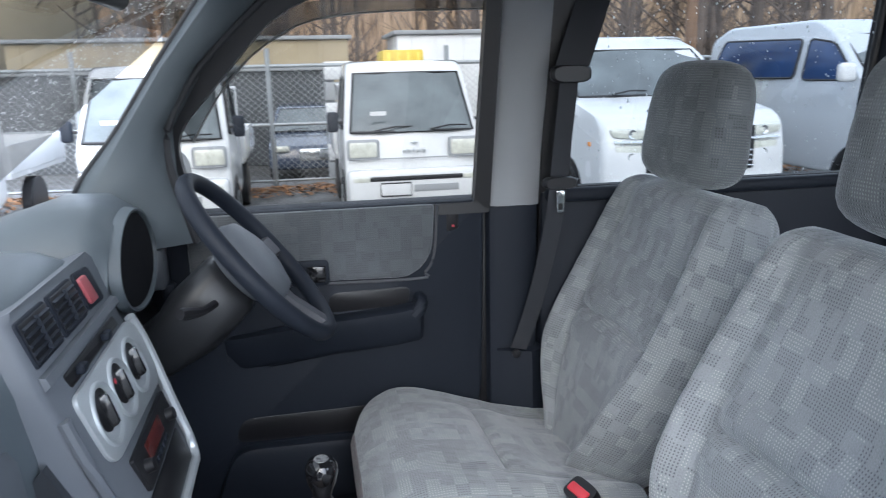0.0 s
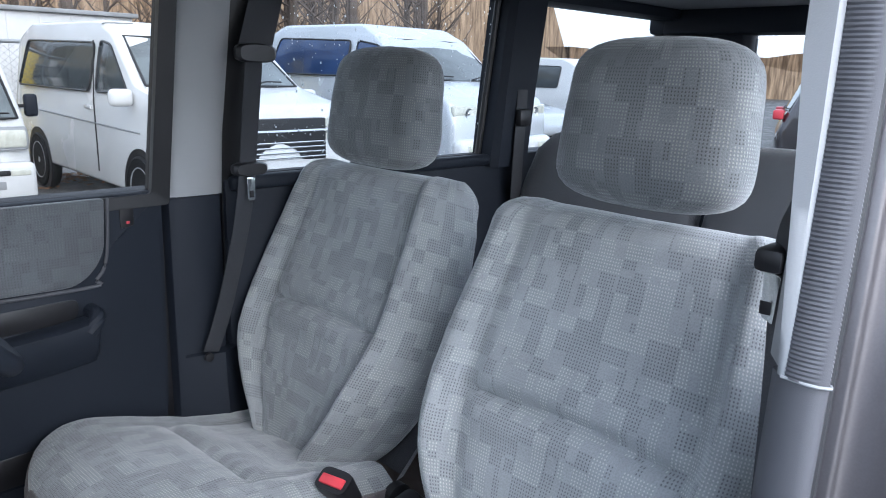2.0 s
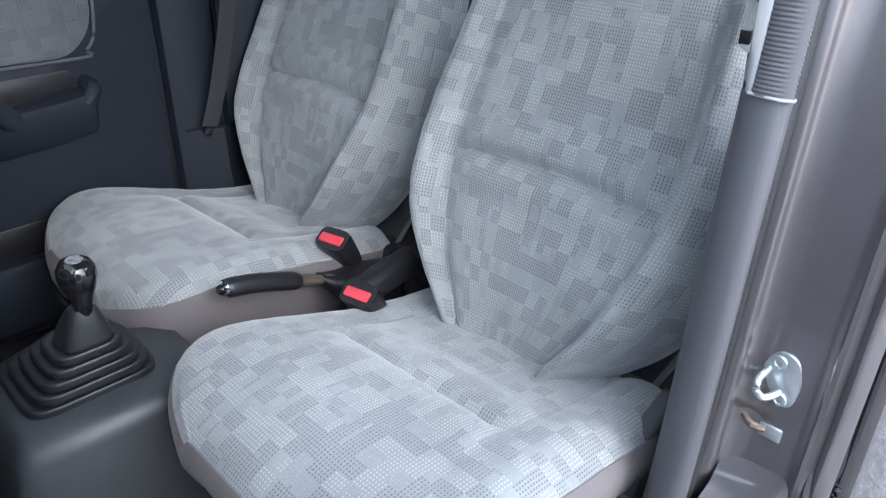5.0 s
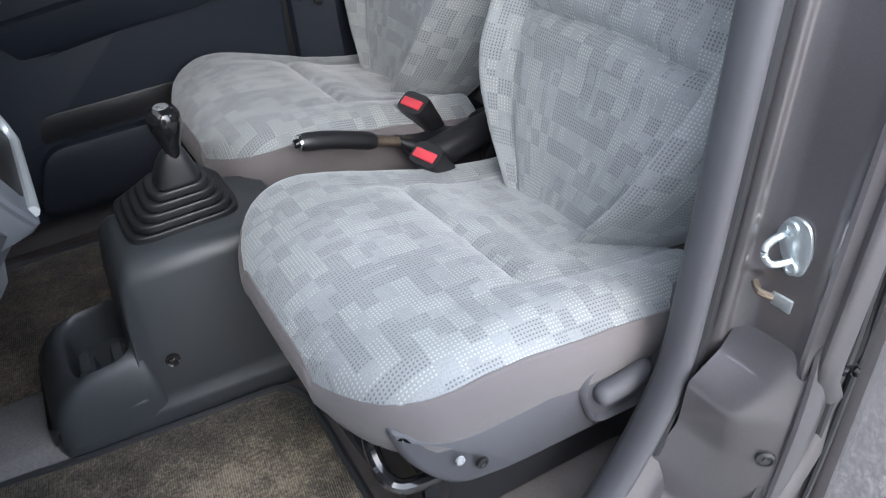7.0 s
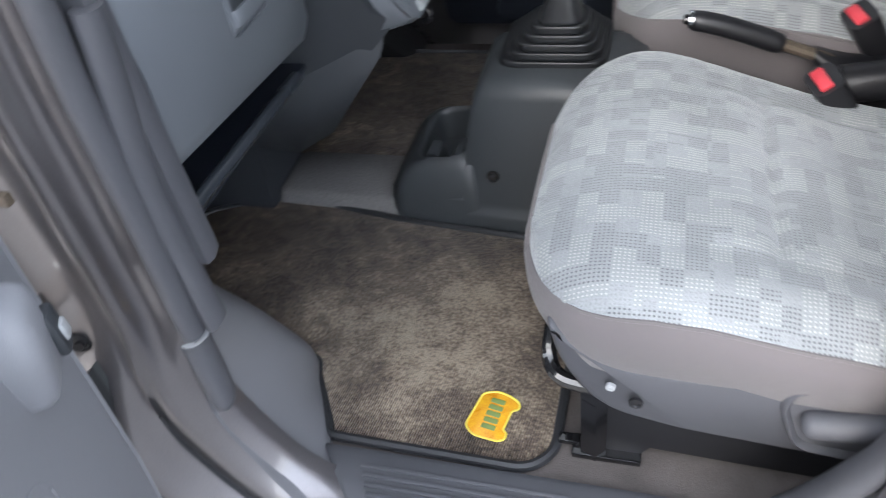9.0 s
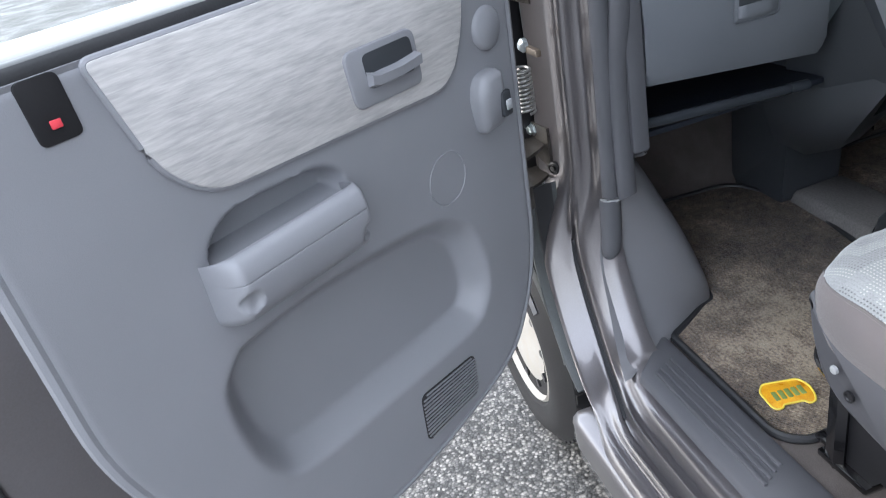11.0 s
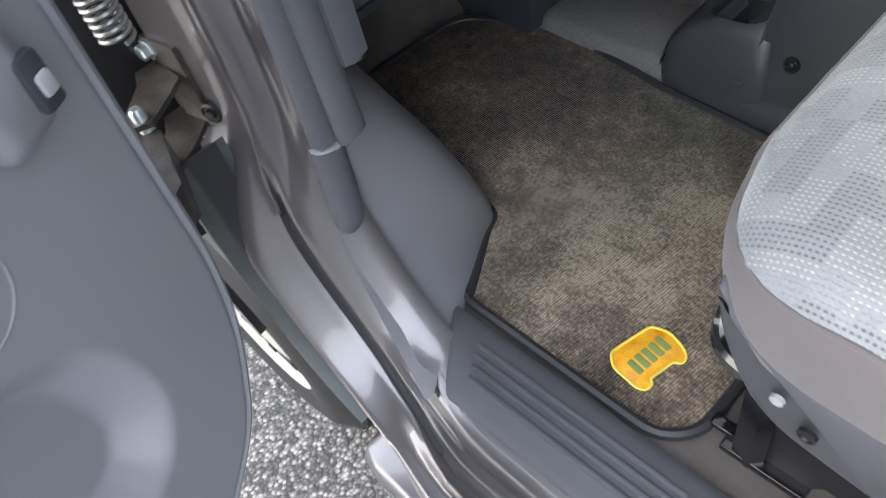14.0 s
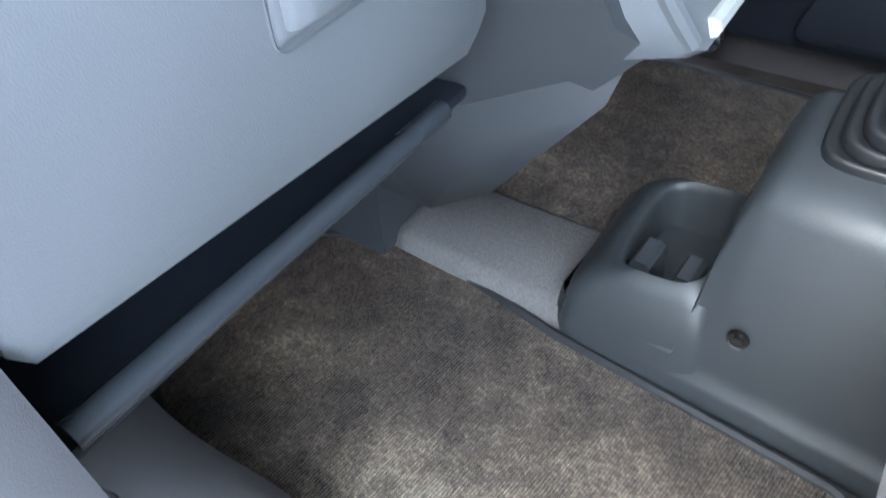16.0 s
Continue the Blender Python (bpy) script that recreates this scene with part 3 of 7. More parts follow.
part("pillar_groove", tube(smooth_path([(1.022, 0.090, 0.84), (1.026, 0.090, 0.95), (1.036, 0.090, 1.06), (1.050, 0.090, 1.3), (1.058, 0.090, 1.6)], 6), 0.004, 6), PAINT, van)

striker = thing("door_striker", "zinc-plated door striker bolted to the rear pillar", "striker")
part("striker_plate", plate(round_poly([(-0.020, -0.030), (0.020, -0.034), (0.026, 0.0), (0.016, 0.034), (-0.010, 0.036), (-0.024, 0.006)], 0.014), lambda a, b, h: (1.031 - h, 0.050 - a * 0.95, 0.925 + b), 0.004, 0.0012), METAL, striker)
part("striker_loop", tube(smooth_path([(1.028, 0.062, 0.935), (1.012, 0.065, 0.929), (1.006, 0.065, 0.921), (1.006, 0.062, 0.912), (1.011, 0.055, 0.906), (1.028, 0.046, 0.909)], 5), 0.0042, 10), METAL, striker)
for b in (0.022, -0.024):
    part("screw", lathe((1.027, 0.050 + (0.004 if b > 0 else -0.006), 0.925 + b), (-1, 0, 0), [(0.0085, 0), (0.008, 0.003), (0.0045, 0.004), (0.004, 0.002), (0.001, 0.002)], 16), METAL, striker)
part("check_bracket", tube(smooth_path([(1.012, 0.072, 0.872), (1.006, 0.060, 0.868), (1.014, 0.048, 0.864)], 3), 0.0045, 8), STEEL, striker, "small bent bracket")
part("latch_slot", rbox((1.022, 0.030, 0.846), (1.030, 0.056, 0.864), 0.002), METAL, striker)

# sliding rear door, closed, with its front edge and seals
rear_l = thing("sliding_door", "closed dark glossy sliding rear door of the van", "car door")
part("door_skin", loft([[(1.082, -0.036, z), (1.086, -0.044, z), (1.10, -0.048, z), (1.5, -0.052, z), (2.02, -0.046, z), (2.02, 0.0, z), (1.082, 0.0, z)] for z in (0.30, 0.5, 0.8, 1.1, 1.25)]), COAT_DARK, rear_l)
for dx, dy, r in ((1.064, -0.020, 0.006), (1.074, -0.030, 0.0045)):
    part("edge_seal", tube(smooth_path([(dx - 0.03, dy, 0.42), (dx - 0.012, dy, 0.52), (dx, dy, 0.64), (dx + 0.004, dy, 0.76), (dx + 0.012, dy, 0.80), (dx + 0.010, dy, 0.95), (dx + 0.018, dy, 1.3), (dx + 0.03, dy + 0.02, 1.62)], 5), r, 8), RUBBER, rear_l)
part("rear_quarter_skin", rbox((2.03, -0.045, 0.30), (3.0, 0.02, 1.25), 0.015), COAT_DARK, van)
part("left_rear_post", rbox((1.98, 0.03, 1.2), (2.12, 0.12, 1.70), 0.015), TRIM_DARK, van)
part("left_inner_wall", rbox((1.12, 0.03, 0.45), (3.0, 0.10, 1.25), 0.012), TRIM_DARK, van)

# floor, firewall, roof and closing panels
part("floor_pan", rbox((-0.35, 0.10, 0.43), (3.0, 1.40, 0.455), 0.004), CARPET, van, "grey-brown carpeted van floor")
part("firewall", loft([[(-0.20, y, 0.455), (-0.32, y, 0.62), (-0.36, y, 0.95), (-0.36, y, 1.2), (-0.40, y, 1.2), (-0.40, y, 0.44)] for y in (0.10, 1.42)]), CARPET, van)
part("cowl", rbox((-0.62, 0.05, 1.10), (-0.26, 1.43, 1.165), 0.02), PAINT, van)
part("roof", rbox((0.40, 0.05, 1.757), (3.0, 1.43, 1.805), 0.02, 3), PAINT, van)
part("roof_lining", rbox((0.42, 0.08, 1.737), (2.95, 1.40, 1.754), 0.004), TRIM_LIGHT, van)
part("nose", loft([[(-0.42, y, 0.30), (-0.72, y, 0.32), (-0.75, y, 0.62), (-0.68, y, 0.92), (-0.60, y, 1.10), (-0.40, y, 1.10), (-0.40, y, 0.5)] for y in (0.02, 1.46)]), PAINT, van)
part("rear_wall_lower", rbox((2.96, 0.02, 0.35), (3.02, 1.46, 1.18), 0.01), TRIM_DARK, van)
part("rear_shelf_rail", rbox((2.90, 0.10, 1.17), (2.98, 1.40, 1.23), 0.015), TRIM_DARK, van)
part("underbody", rbox((0.42, 0.12, 0.24), (2.9, 1.46, 0.38), 0.01), BLACK, van)
part("rocker", loft([[(x, q - 0.037, 0.3755 - q), (x, q - 0.0475, 0.366 - q), (x, q - 0.0505, 0.35 - q * 0.5), (x, q - 0.0505, 0.31), (x, q - 0.045, 0.27 + q), (x, -0.01, 0.225 + q), (x, 0.06, 0.22 + q), (x, 0.06, 0.372 - q)] for x, q in ((0.262, 0.032), (0.267, 0.016), (0.280, 0.006), (0.31, 0.0), (1.06, 0.0), (2.0, 0.0))]), PAINT, van, sharp=60)

# sill plate
sill = part("sill_plate", loft([[(x + k * 0.075, 0.066 + e, 0.452), (x + k * 0.073, 0.068 + e, 0.463), (x + k * 0.066, 0.077 + e, 0.4715), (x + k * 0.03, 0.125 + e * 0.5, 0.4740), (x + k * 0.005, 0.160, 0.4755), (x, 0.170, 0.470), (x - k * 0.002, 0.174, 0.456)] for x, k, e in ((0.278, 1.0, 0.006), (0.281, 1.0, 0.002), (0.288, 1.0, 0.0), (0.36, 0.5, 0.0), (0.45, 0.0, 0.0), (0.70, 0.0, 0.0), (0.765, 0.0, 0.003), (0.785, 0.0, 0.014), (0.794, 0.0, 0.03))]), TRIM, van, "ribbed grey plastic sill plate", sharp=45)
for y in (0.100, 0.114, 0.128, 0.142):
    part("sill_rib", rbox((0.345 + (0.142 - y) * 0.5, y - 0.0035, 0.4705), (0.665 - (y - 0.10) * 0.5, y + 0.0035, 0.4775), 0.0016), TRIM, sill)

# ---- right-hand side of the body ----
part("rear_side_wall", rbox((1.10, 1.365, 0.45), (3.0, 1.46, 1.262), 0.012), TRIM_DARK, van)
part("wall_ledge", rbox((1.11, 1.345, 1.235), (1.95, 1.38, 1.268), 0.012, 3), TRIM_DARK, van)
part("rear_pillar", loft([[(1.945 + a, 1.345 - b, z), (1.96 + a, 1.325 - b, z), (2.09 + a, 1.325 - b, z), (2.11 + a, 1.345 - b, z), (2.11 + a, 1.42 - b, z), (1.945 + a, 1.42 - b, z)] for a, b, z in ((0, 0, 1.23), (0.0, 0.02, 1.45), (0.0, 0.055, 1.75))]), TRIM_DARK, van)
part("tail_pillar", rbox((2.90, 1.03, 1.15), (3.0, 1.40, 1.75), 0.03, 3), TRIM_DARK, van)
part("tail_pillar", rbox((2.90, 0.06, 1.15), (3.0, 0.16, 1.75), 0.02), TRIM_DARK, van)
part("roof_rail", rbox((0.45, 1.27, 1.700), (3.0, 1.38, 1.756), 0.02), TRIM_DARK, van)
part("left_roof_rail", rbox((0.45, 0.06, 1.70), (3.0, 0.16, 1.756), 0.02), TRIM_DARK, van)
part("tail_header", rbox((2.86, 0.10, 1.65), (3.0, 1.40, 1.75), 0.02), TRIM_DARK, van)
# belt-side rear pillar between the two right doors
part("pillar_lower_trim", loft([[(0.972, 1.385, z), (0.976, 1.372, z), (0.99, 1.364, z), (1.07, 1.358 - 0.017 * k, z), (1.088 + 0.02 * k, 1.366 - 0.006 * k, z), (1.10 + 0.03 * k, 1.40, z), (0.972, 1.42, z)] for z, k in ((0.46, 3), (0.62, 2.4), (0.80, 1.5), (0.872, 1.2), (0.878, 1.1), (0.884, 0), (1.10, 0), (1.2315, 0))]), TRIM_DARK, van, "charcoal lower pillar trim")
part("pillar_upper_trim", loft([[(0.972 + a, 1.385 - b, z), (0.976 + a, 1.372 - b, z), (0.99 + a, 1.362 - b, z), (1.075 + a, 1.356 - b, z), (1.092 + a, 1.364 - b, z), (1.096 + a, 1.42 - b, z), (0.972 + a, 1.42 - b, z)] for a, b, z in ((0, 0, 1.2335), (0.004, 0.005, 1.36), (0.012, 0.03, 1.54), (0.018, 0.060, 1.75))]), TRIM_LIGHT, van, "pale grey upper pillar trim")
part("sliding_door_edge", loft([[(1.098 + a, 1.375 - b, z), (1.165 + a, 1.365 - b, z), (1.165 + a, 1.43 - b, z), (1.098 + a, 1.43 - b, z)] for a, b, z in ((0, 0, 1.0), (0, 0, 1.27), (0.012, 0.060, 1.75))]), BLACK, van)
for nm, pts, gm in (("side_glass", [(1.16, 1.40, 1.255), (1.95, 1.40, 1.255), (1.95, 1.333, 1.71), (1.17, 1.333, 1.71)], GLASS_REAR), ("quarter_glass", [(2.10, 1.395, 1.255), (2.91, 1.385, 1.255), (2.91, 1.33, 1.71), (2.10, 1.333, 1.71)], GLASS_REAR), ("tail_glass", [(2.965, 0.14, 1.19), (2.965, 1.33, 1.19), (2.955, 1.32, 1.64), (2.955, 0.15, 1.64)], GLASS_REAR)):
    g = part(nm, loft([[pts[0], pts[1]], [pts[3], pts[2]]], closed=False), gm, van, smooth=False)
    g.visible_shadow = False
part("glass_rubber", tube([(1.165, 1.392, 1.262), (1.945, 1.392, 1.262)], 0.007, 8), RUBBER, van)
part("glass_rubber", tube([(1.94, 1.392, 1.262), (1.94, 1.335, 1.70)], 0.01, 8), RUBBER, van)

part("right_outer_skin", rbox((-0.40, 1.445, 0.22), (3.0, 1.475, 1.235), 0.01), PAINT, van)
part("right_shut_face", rbox((0.93, 1.40, 0.45), (1.02, 1.445, 1.24), 0.005), BLACK, van)

# ---- right front door, closed ----
rdoor = thing("driver_door", "closed charcoal driver door with cloth insert and armrest", "car door")
DC = round_poly([(0.17, 0.52), (0.90, 0.52), (0.955, 0.75), (0.966, 1.252), (0.20, 1.252)], [0.05, 0.12, 0.1, 0.015, 0.02])
part("door_card", plate(DC, lambda a, b, h: (a, 1.44 - h, b), 0.068, 0.012), TRIM_DARK, rdoor)


def uvplate(outline, put, depth, bevel):
    bm = plate(outline, put, depth, bevel)
    lay = bm.loops.layers.uv.verify()
    for f in bm.faces:
        for lp in f.loops:
            co = lp.vert.co
            lp[lay].uv = (co.x, co.z)
    return bm


ins = round_poly([(0.30, 1.09), (0.79, 1.078), (0.838, 1.13), (0.846, 1.246), (0.30, 1.246)], [0.03, 0.06, 0.06, 0.01, 0.01])
part("cloth_insert", uvplate(ins, lambda a, b, h: (a, 1.374 - h, b), 0.010, 0.006), CLOTH_DOOR, rdoor)
part("insert_piping", tube(smooth_path([(0.30, 1.368, 1.086), (0.78, 1.368, 1.073), (0.82, 1.368, 1.088), (0.842, 1.368, 1.13), (0.852, 1.368, 1.246)], 6), 0.0035, 8), TRIM, rdoor)
part("armrest", loft([[(x, 1.375, z + 0.014), (x, y + 0.012, z + 0.016), (x, y, z + 0.010), (x, y - 0.001, z - 0.004), (x, y + 0.006, z - 0.030), (x, y + 0.016, z - 0.062), (x, y + 0.028, z - 0.076), (x, 1.375, z - 0.080)] for x, y, z in ((0.36, 1.368, 0.95), (0.40, 1.350, 0.958), (0.60, 1.330, 0.985), (0.74, 1.322, 0.997), (0.80, 1.324, 1.004), (0.81, 1.34, 1.006))]), TRIM_DARK, rdoor, "charcoal armrest with a raised end")
part("pull_end", tube(smooth_path([(0.785, 1.332, 0.995), (0.80, 1.334, 1.012), (0.806, 1.345, 1.024), (0.804, 1.372, 1.026)], 4), 0.015, 10), TRIM_DARK, rdoor)
# flat black plate painted as the shaded hollow above the armrest
part("grab_recess_shade", plate(round_poly([(0.59, 1.005), (0.78, 1.012), (0.785, 1.055), (0.60, 1.052)], 0.02), lambda a, b, h: (a, 1.3735 - h, b), 0.003, 0.001), BLACK, rdoor, "black plate for the shade in the recess behind the armrest")
part("door_pocket", plate(round_poly([(0.30, 0.545), (0.86, 0.555), (0.90, 0.70), (0.36, 0.70)], 0.05), lambda a, b, h: (a, 1.374 - h, b), 0.03, 0.012), TRIM_DARK, rdoor)
# another black plate, for the shade inside the pocket's mouth
part("pocket_shade", plate(round_poly([(0.36, 0.705), (0.86, 0.705), (0.86, 0.77), (0.38, 0.765)], 0.028), lambda a, b, h: (a, 1.3735 - h, b), 0.003, 0.002), BLACK, rdoor)
hb = part("inner_handle", plate(round_poly([(0.515, 1.075), (0.60, 1.075), (0.60, 1.135), (0.515, 1.135)], 0.012), lambda a, b, h: (a, 1.366 - h, b), 0.008, 0.003), TRIM_DARK, rdoor)
part("handle_lever", rbox((0.55, 1.350, 1.085), (0.592, 1.357, 1.122), 0.003), GLOSS_BLACK, hb)
lk = part("lock_button", plate(round_poly([(0.874, 1.180), (0.902, 1.185), (0.902, 1.238), (0.874, 1.238)], 0.006), lambda a, b, h: (a, 1.3735 - h, b), 0.004, 0.002), BLACK, rdoor)
part("lock_mark", rbox((0.885, 1.3665, 1.190), (0.892, 1.3695, 1.1955), 0.001), RED, lk)
win = round_poly([(0.325, 1.245), (0.94, 1.245), (0.958, 1.705), (0.56, 1.70), (0.30, 1.42)], [0.02, 0.01, 0.02, 0.12, 0.05])
winout = round_poly([(0.255, 1.22), (0.976, 1.22), (0.992, 1.748), (0.52, 1.748), (0.24, 1.44)], [0.02, 0.01, 0.02, 0.12, 0.05])


def lean(z):
    return 1.385 - 0.065 * max(0, (z - 1.25) / 0.42)


part("window_frame", loft([[(a, lean(b) - 0.006, b) for a, b in winout], [(a, lean(b) - 0.018, b) for a, b in winout], [(a, lean(b) - 0.016, b) for a, b in win], [(a, lean(b) + 0.015, b) for a, b in win]], caps=False), BLACK, rdoor, "black window frame")
wg = part("window_glass", loft([[(0.30, lean(1.24), 1.24), (0.97, lean(1.24), 1.24)], [(0.30, lean(1.72), 1.72), (0.97, lean(1.72), 1.72)]], closed=False), GLASS, rdoor, smooth=False)
wg.visible_shadow = False
part("rain_visor", loft([[(x, lean(z) + 0.02, z), (x + 0.02, lean(z) + 0.035, z - 0.035)] for x, z in ((0.31, 1.44), (0.38, 1.545), (0.46, 1.625), (0.56, 1.68), (0.70, 1.70), (0.95, 1.705))], closed=False), GLASS_REAR, rdoor, "smoked rain visor")
part("visor_edge", tube(smooth_path([(x + 0.02, lean(z) + 0.035, z - 0.036) for x, z in ((0.31, 1.44), (0.38, 1.545), (0.46, 1.625), (0.56, 1.68), (0.70, 1.70), (0.95, 1.705))], 5), 0.0022, 6), WHITE, rdoor, "bright lower edge of the visor")
mir = part("wing_mirror", lathe((0.255, 1.50, 1.315), (1, -0.25, 0), [(0.001, -0.05), (0.04, -0.04), (0.060, 0.0), (0.064, 0.026), (0.058, 0.032), (0.001, 0.028)], 24), WHITE, rdoor, "white door mirror")
part("mirror_arm", rbox((0.27, 1.40, 1.27), (0.31, 1.47, 1.30), 0.008), BLACK, mir)

# ---- windscreen pillar and windscreen ----
PIL = [(0.06, 0.33, 1.20), (0.088, 0.315, 1.27), (0.133, 0.297, 1.35), (0.208, 0.30, 1.44), (0.294, 0.375, 1.56), (0.39, 0.505, 1.685), (0.415, 0.565, 1.72)]
part("windscreen_pillar", loft([[(a, 1.285 - k * 0.05, z), (a + 0.2 * (b - a), 1.262 - k * 0.05, z), (a + 0.7 * (b - a), 1.275 - k * 0.05, z), (b - 0.012, 1.315 - k * 0.05, z), (b, 1.345 - k * 0.05, z), (b, 1.40 - k * 0.05, z), (a, 1.37 - k * 0.05, z)] for a, b, z in PIL for k in ((z - 1.25) / 0.42,)]), DASHPAD, van, "grey windscreen pillar trim", sharp=60)
part("pillar_seal", tube(smooth_path([(b - 0.004, 1.322 - 0.05 * (z - 1.25) / 0.42, z) for a, b, z in PIL], 5), 0.009, 8), RUBBER, van)
part("screen_seal", tube(smooth_path([(a - 0.002, 1.288 - 0.05 * (z - 1.25) / 0.42, z) for a, b, z in PIL], 5), 0.006, 8), RUBBER, van)
part("left_windscreen_pillar", loft([[(x, 0.06, z), (x + 0.13, 0.02, z), (x + 0.13, 0.12, z), (x, 0.14, z)] for x, z in ((0.0, 1.16), (0.22, 1.70))]), TRIM, van)
wsc = part("windscreen", loft([[(-0.28, 0.06, 1.165), (-0.28, 1.42, 1.165)], [(0.44, 0.10, 1.742), (0.44, 1.38, 1.742)]], closed=False), GLASS, van, "rain-spotted windscreen", smooth=False)
wsc.visible_shadow = False
part("screen_header", rbox((0.38, 0.10, 1.70), (0.48, 1.36, 1.76), 0.02), TRIM_LIGHT, van)

# rain drops on the windscreen
rng = random.Random(7)
bm = bmesh.new()
nrm = Vector((-0.545, 0, 0.68)).normalized()
tx, ty = Vector((0.68, 0, 0.545)).normalized(), Vector((0, 1, 0))
for i in range(1500):
    s, y = rng.random(), 0.9 + 0.5 * rng.random()
    p = Vector((-0.28 + 0.68 * s, y, 1.165 + 0.545 * s)) + nrm * 0.002
    r = 0.0012 + 0.0022 * rng.random() ** 3
    vs = [bm.verts.new(p + (tx * math.cos(a) * rng.uniform(0.8, 1.6) + ty * math.sin(a)) * r) for a in (2 * math.pi * k / 6 for k in range(6))]
    top = bm.verts.new(p + nrm * r * 0.6)
    for k in range(6):
        bm.faces.new((vs[k], vs[(k + 1) % 6], top))
# and on the rear side glass
for i in range(420):
    x, z = 1.18 + 0.76 * rng.random(), 1.27 + 0.43 * rng.random()
    p = Vector((x, 1.40 - 0.067 * (z - 1.255) / 0.455 + 0.002, z))
    r = 0.0010 + 0.0018 * rng.random() ** 3
    vs = [bm.verts.new(p + Vector((math.cos(a) * r, 0, math.sin(a) * r * rng.uniform(1.0, 1.8)))) for a in (2 * math.pi * k / 6 for k in range(6))]
    top = bm.verts.new(p + Vector((0, r * 0.6, 0)))
    for k in range(6):
        bm.faces.new((vs[k], vs[(k + 1) % 6], top))
DROP, _dn, _dl, _db = base_mat("rain_drop")
_dt = _dn.new("ShaderNodeBsdfTranslucent")
_dt.inputs[0].default_value = (0.9, 0.93, 0.93, 1)
_dm = _dn.new("ShaderNodeMixShader")
_dm.inputs[0].default_value = 0.25
_db.inputs["Roughness"].default_value = 0.05
_dl.new(_dt.outputs[0], _dm.inputs[1])
_dl.new(_db.outputs[0], _dm.inputs[2])
_dl.new(_dm.outputs[0], _dn["Material Output"].inputs[0])
dr = part("rain_drops", bm, DROP, van)
tagged(dr, "small rain drops on the windscreen and side glass", kind="stuff")
part("mirror_stem", tube([(0.37, 0.76, 1.70), (0.34, 0.76, 1.66)], 0.012, 8), BLACK, van)
part("inside_mirror", rbox((0.315, 0.68, 1.625), (0.345, 0.84, 1.685), 0.015, 3), BLACK, van, "black inside mirror")


def sgn(a):
    return (a > 0) - (a < 0)


# ---- dashboard ----
dash = thing("dashboard", "grey plastic dashboard with glovebox, vents and lower shelf", "dashboard")


def dash_ring(y, drop=0.0, push=0.0):
    p = [(-0.30, 1.175), (-0.16, 1.205), (-0.02, 1.222), (0.08, 1.226), (0.135, 1.221), (0.175, 1.205), (0.196, 1.178), (0.206, 1.14), (0.210, 1.05), (0.206, 0.965), (0.19, 0.950), (0.10, 0.945), (-0.2, 0.945), (-0.3, 1.0)]
    return [(x + push * max(0, min(1, (x + 0.1) / 0.2)), y, z - drop * max(0.0, min(1, (x + 0.25) / 0.3)) - (0.10 * max(0, min(0.36, y - 0.2)) if z < 0.97 and y < 0.6 else 0)) for x, z in p]


part("dash_body", loft([dash_ring(0.155, 0.02, -0.02), dash_ring(0.17), dash_ring(0.4), dash_ring(0.50, -0.012, 0.004), dash_ring(0.56, -0.04, 0.014), dash_ring(0.60, -0.066, 0.026), dash_ring(0.65, -0.080, 0.034), dash_ring(0.84, -0.080, 0.034), dash_ring(0.89, -0.070, 0.026), dash_ring(0.94, -0.045, 0.010), dash_ring(1.0, -0.02, 0.0), dash_ring(1.35), dash_ring(1.368, 0.02, -0.02)]), DASHPAD, dash, sharp=50)
gb = part("glovebox", loft([[(0.216, y, 0.955 + e - 0.095 * (y - 0.2)), (0.226, y, 0.975 + e - 0.095 * (y - 0.2)), (0.230, y, 1.06), (0.224, y, 1.135 - e), (0.214, y, 1.15 - e), (0.19, y, 1.15 - e), (0.19, y, 0.955 + e - 0.095 * (y - 0.2))] for y, e in ((0.196, 0.012), (0.204, 0.0), (0.30, 0.0), (0.42, 0.0), (0.545, 0.0), (0.556, 0.012))]), DASH, dash, "grey glovebox lid", sharp=50)
la = part("glovebox_latch", rbox((0.222, 0.362, 1.020), (0.2318, 0.452, 1.080), 0.009, 4), DASH, gb, "moulded latch bezel")
# dark plate on the bezel, standing for shade in the finger recess
part("latch_well_shade", rbox((0.2295, 0.372, 1.046), (0.2328, 0.442, 1.073), 0.0012), LOWER, la, "dark plate for the shade in the latch finger well")
part("latch_pull", loft([[(0.230, y, 1.030), (0.2375 - e, y, 1.031), (0.2395 - e, y, 1.042), (0.2370 - e, y, 1.051), (0.230, y, 1.050)] for y, e in ((0.370, 0.006), (0.374, 0.001), (0.390, 0.0), (0.424, 0.0), (0.440, 0.001), (0.444, 0.006))]), DASH, la, sharp=60)
part("dash_top_panel", rbox((0.205, 0.17, 1.155), (0.214, 0.555, 1.162), 0.002), BLACK, dash)
part("dash_side_panel", loft([[(0.19, 0.158, z), (0.235, 0.158, z), (0.238, 0.17, z), (0.232, 0.19, z), (0.19, 0.19, z)] for z in (0.85, 0.9, 1.15, 1.2)]), TRIM, dash)
part("shelf_floor", rbox((-0.2, 0.19, 0.842), (0.178, 0.60, 0.854), 0.004), TRIM_DARK, dash)
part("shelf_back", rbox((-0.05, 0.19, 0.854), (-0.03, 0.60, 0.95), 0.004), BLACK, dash)
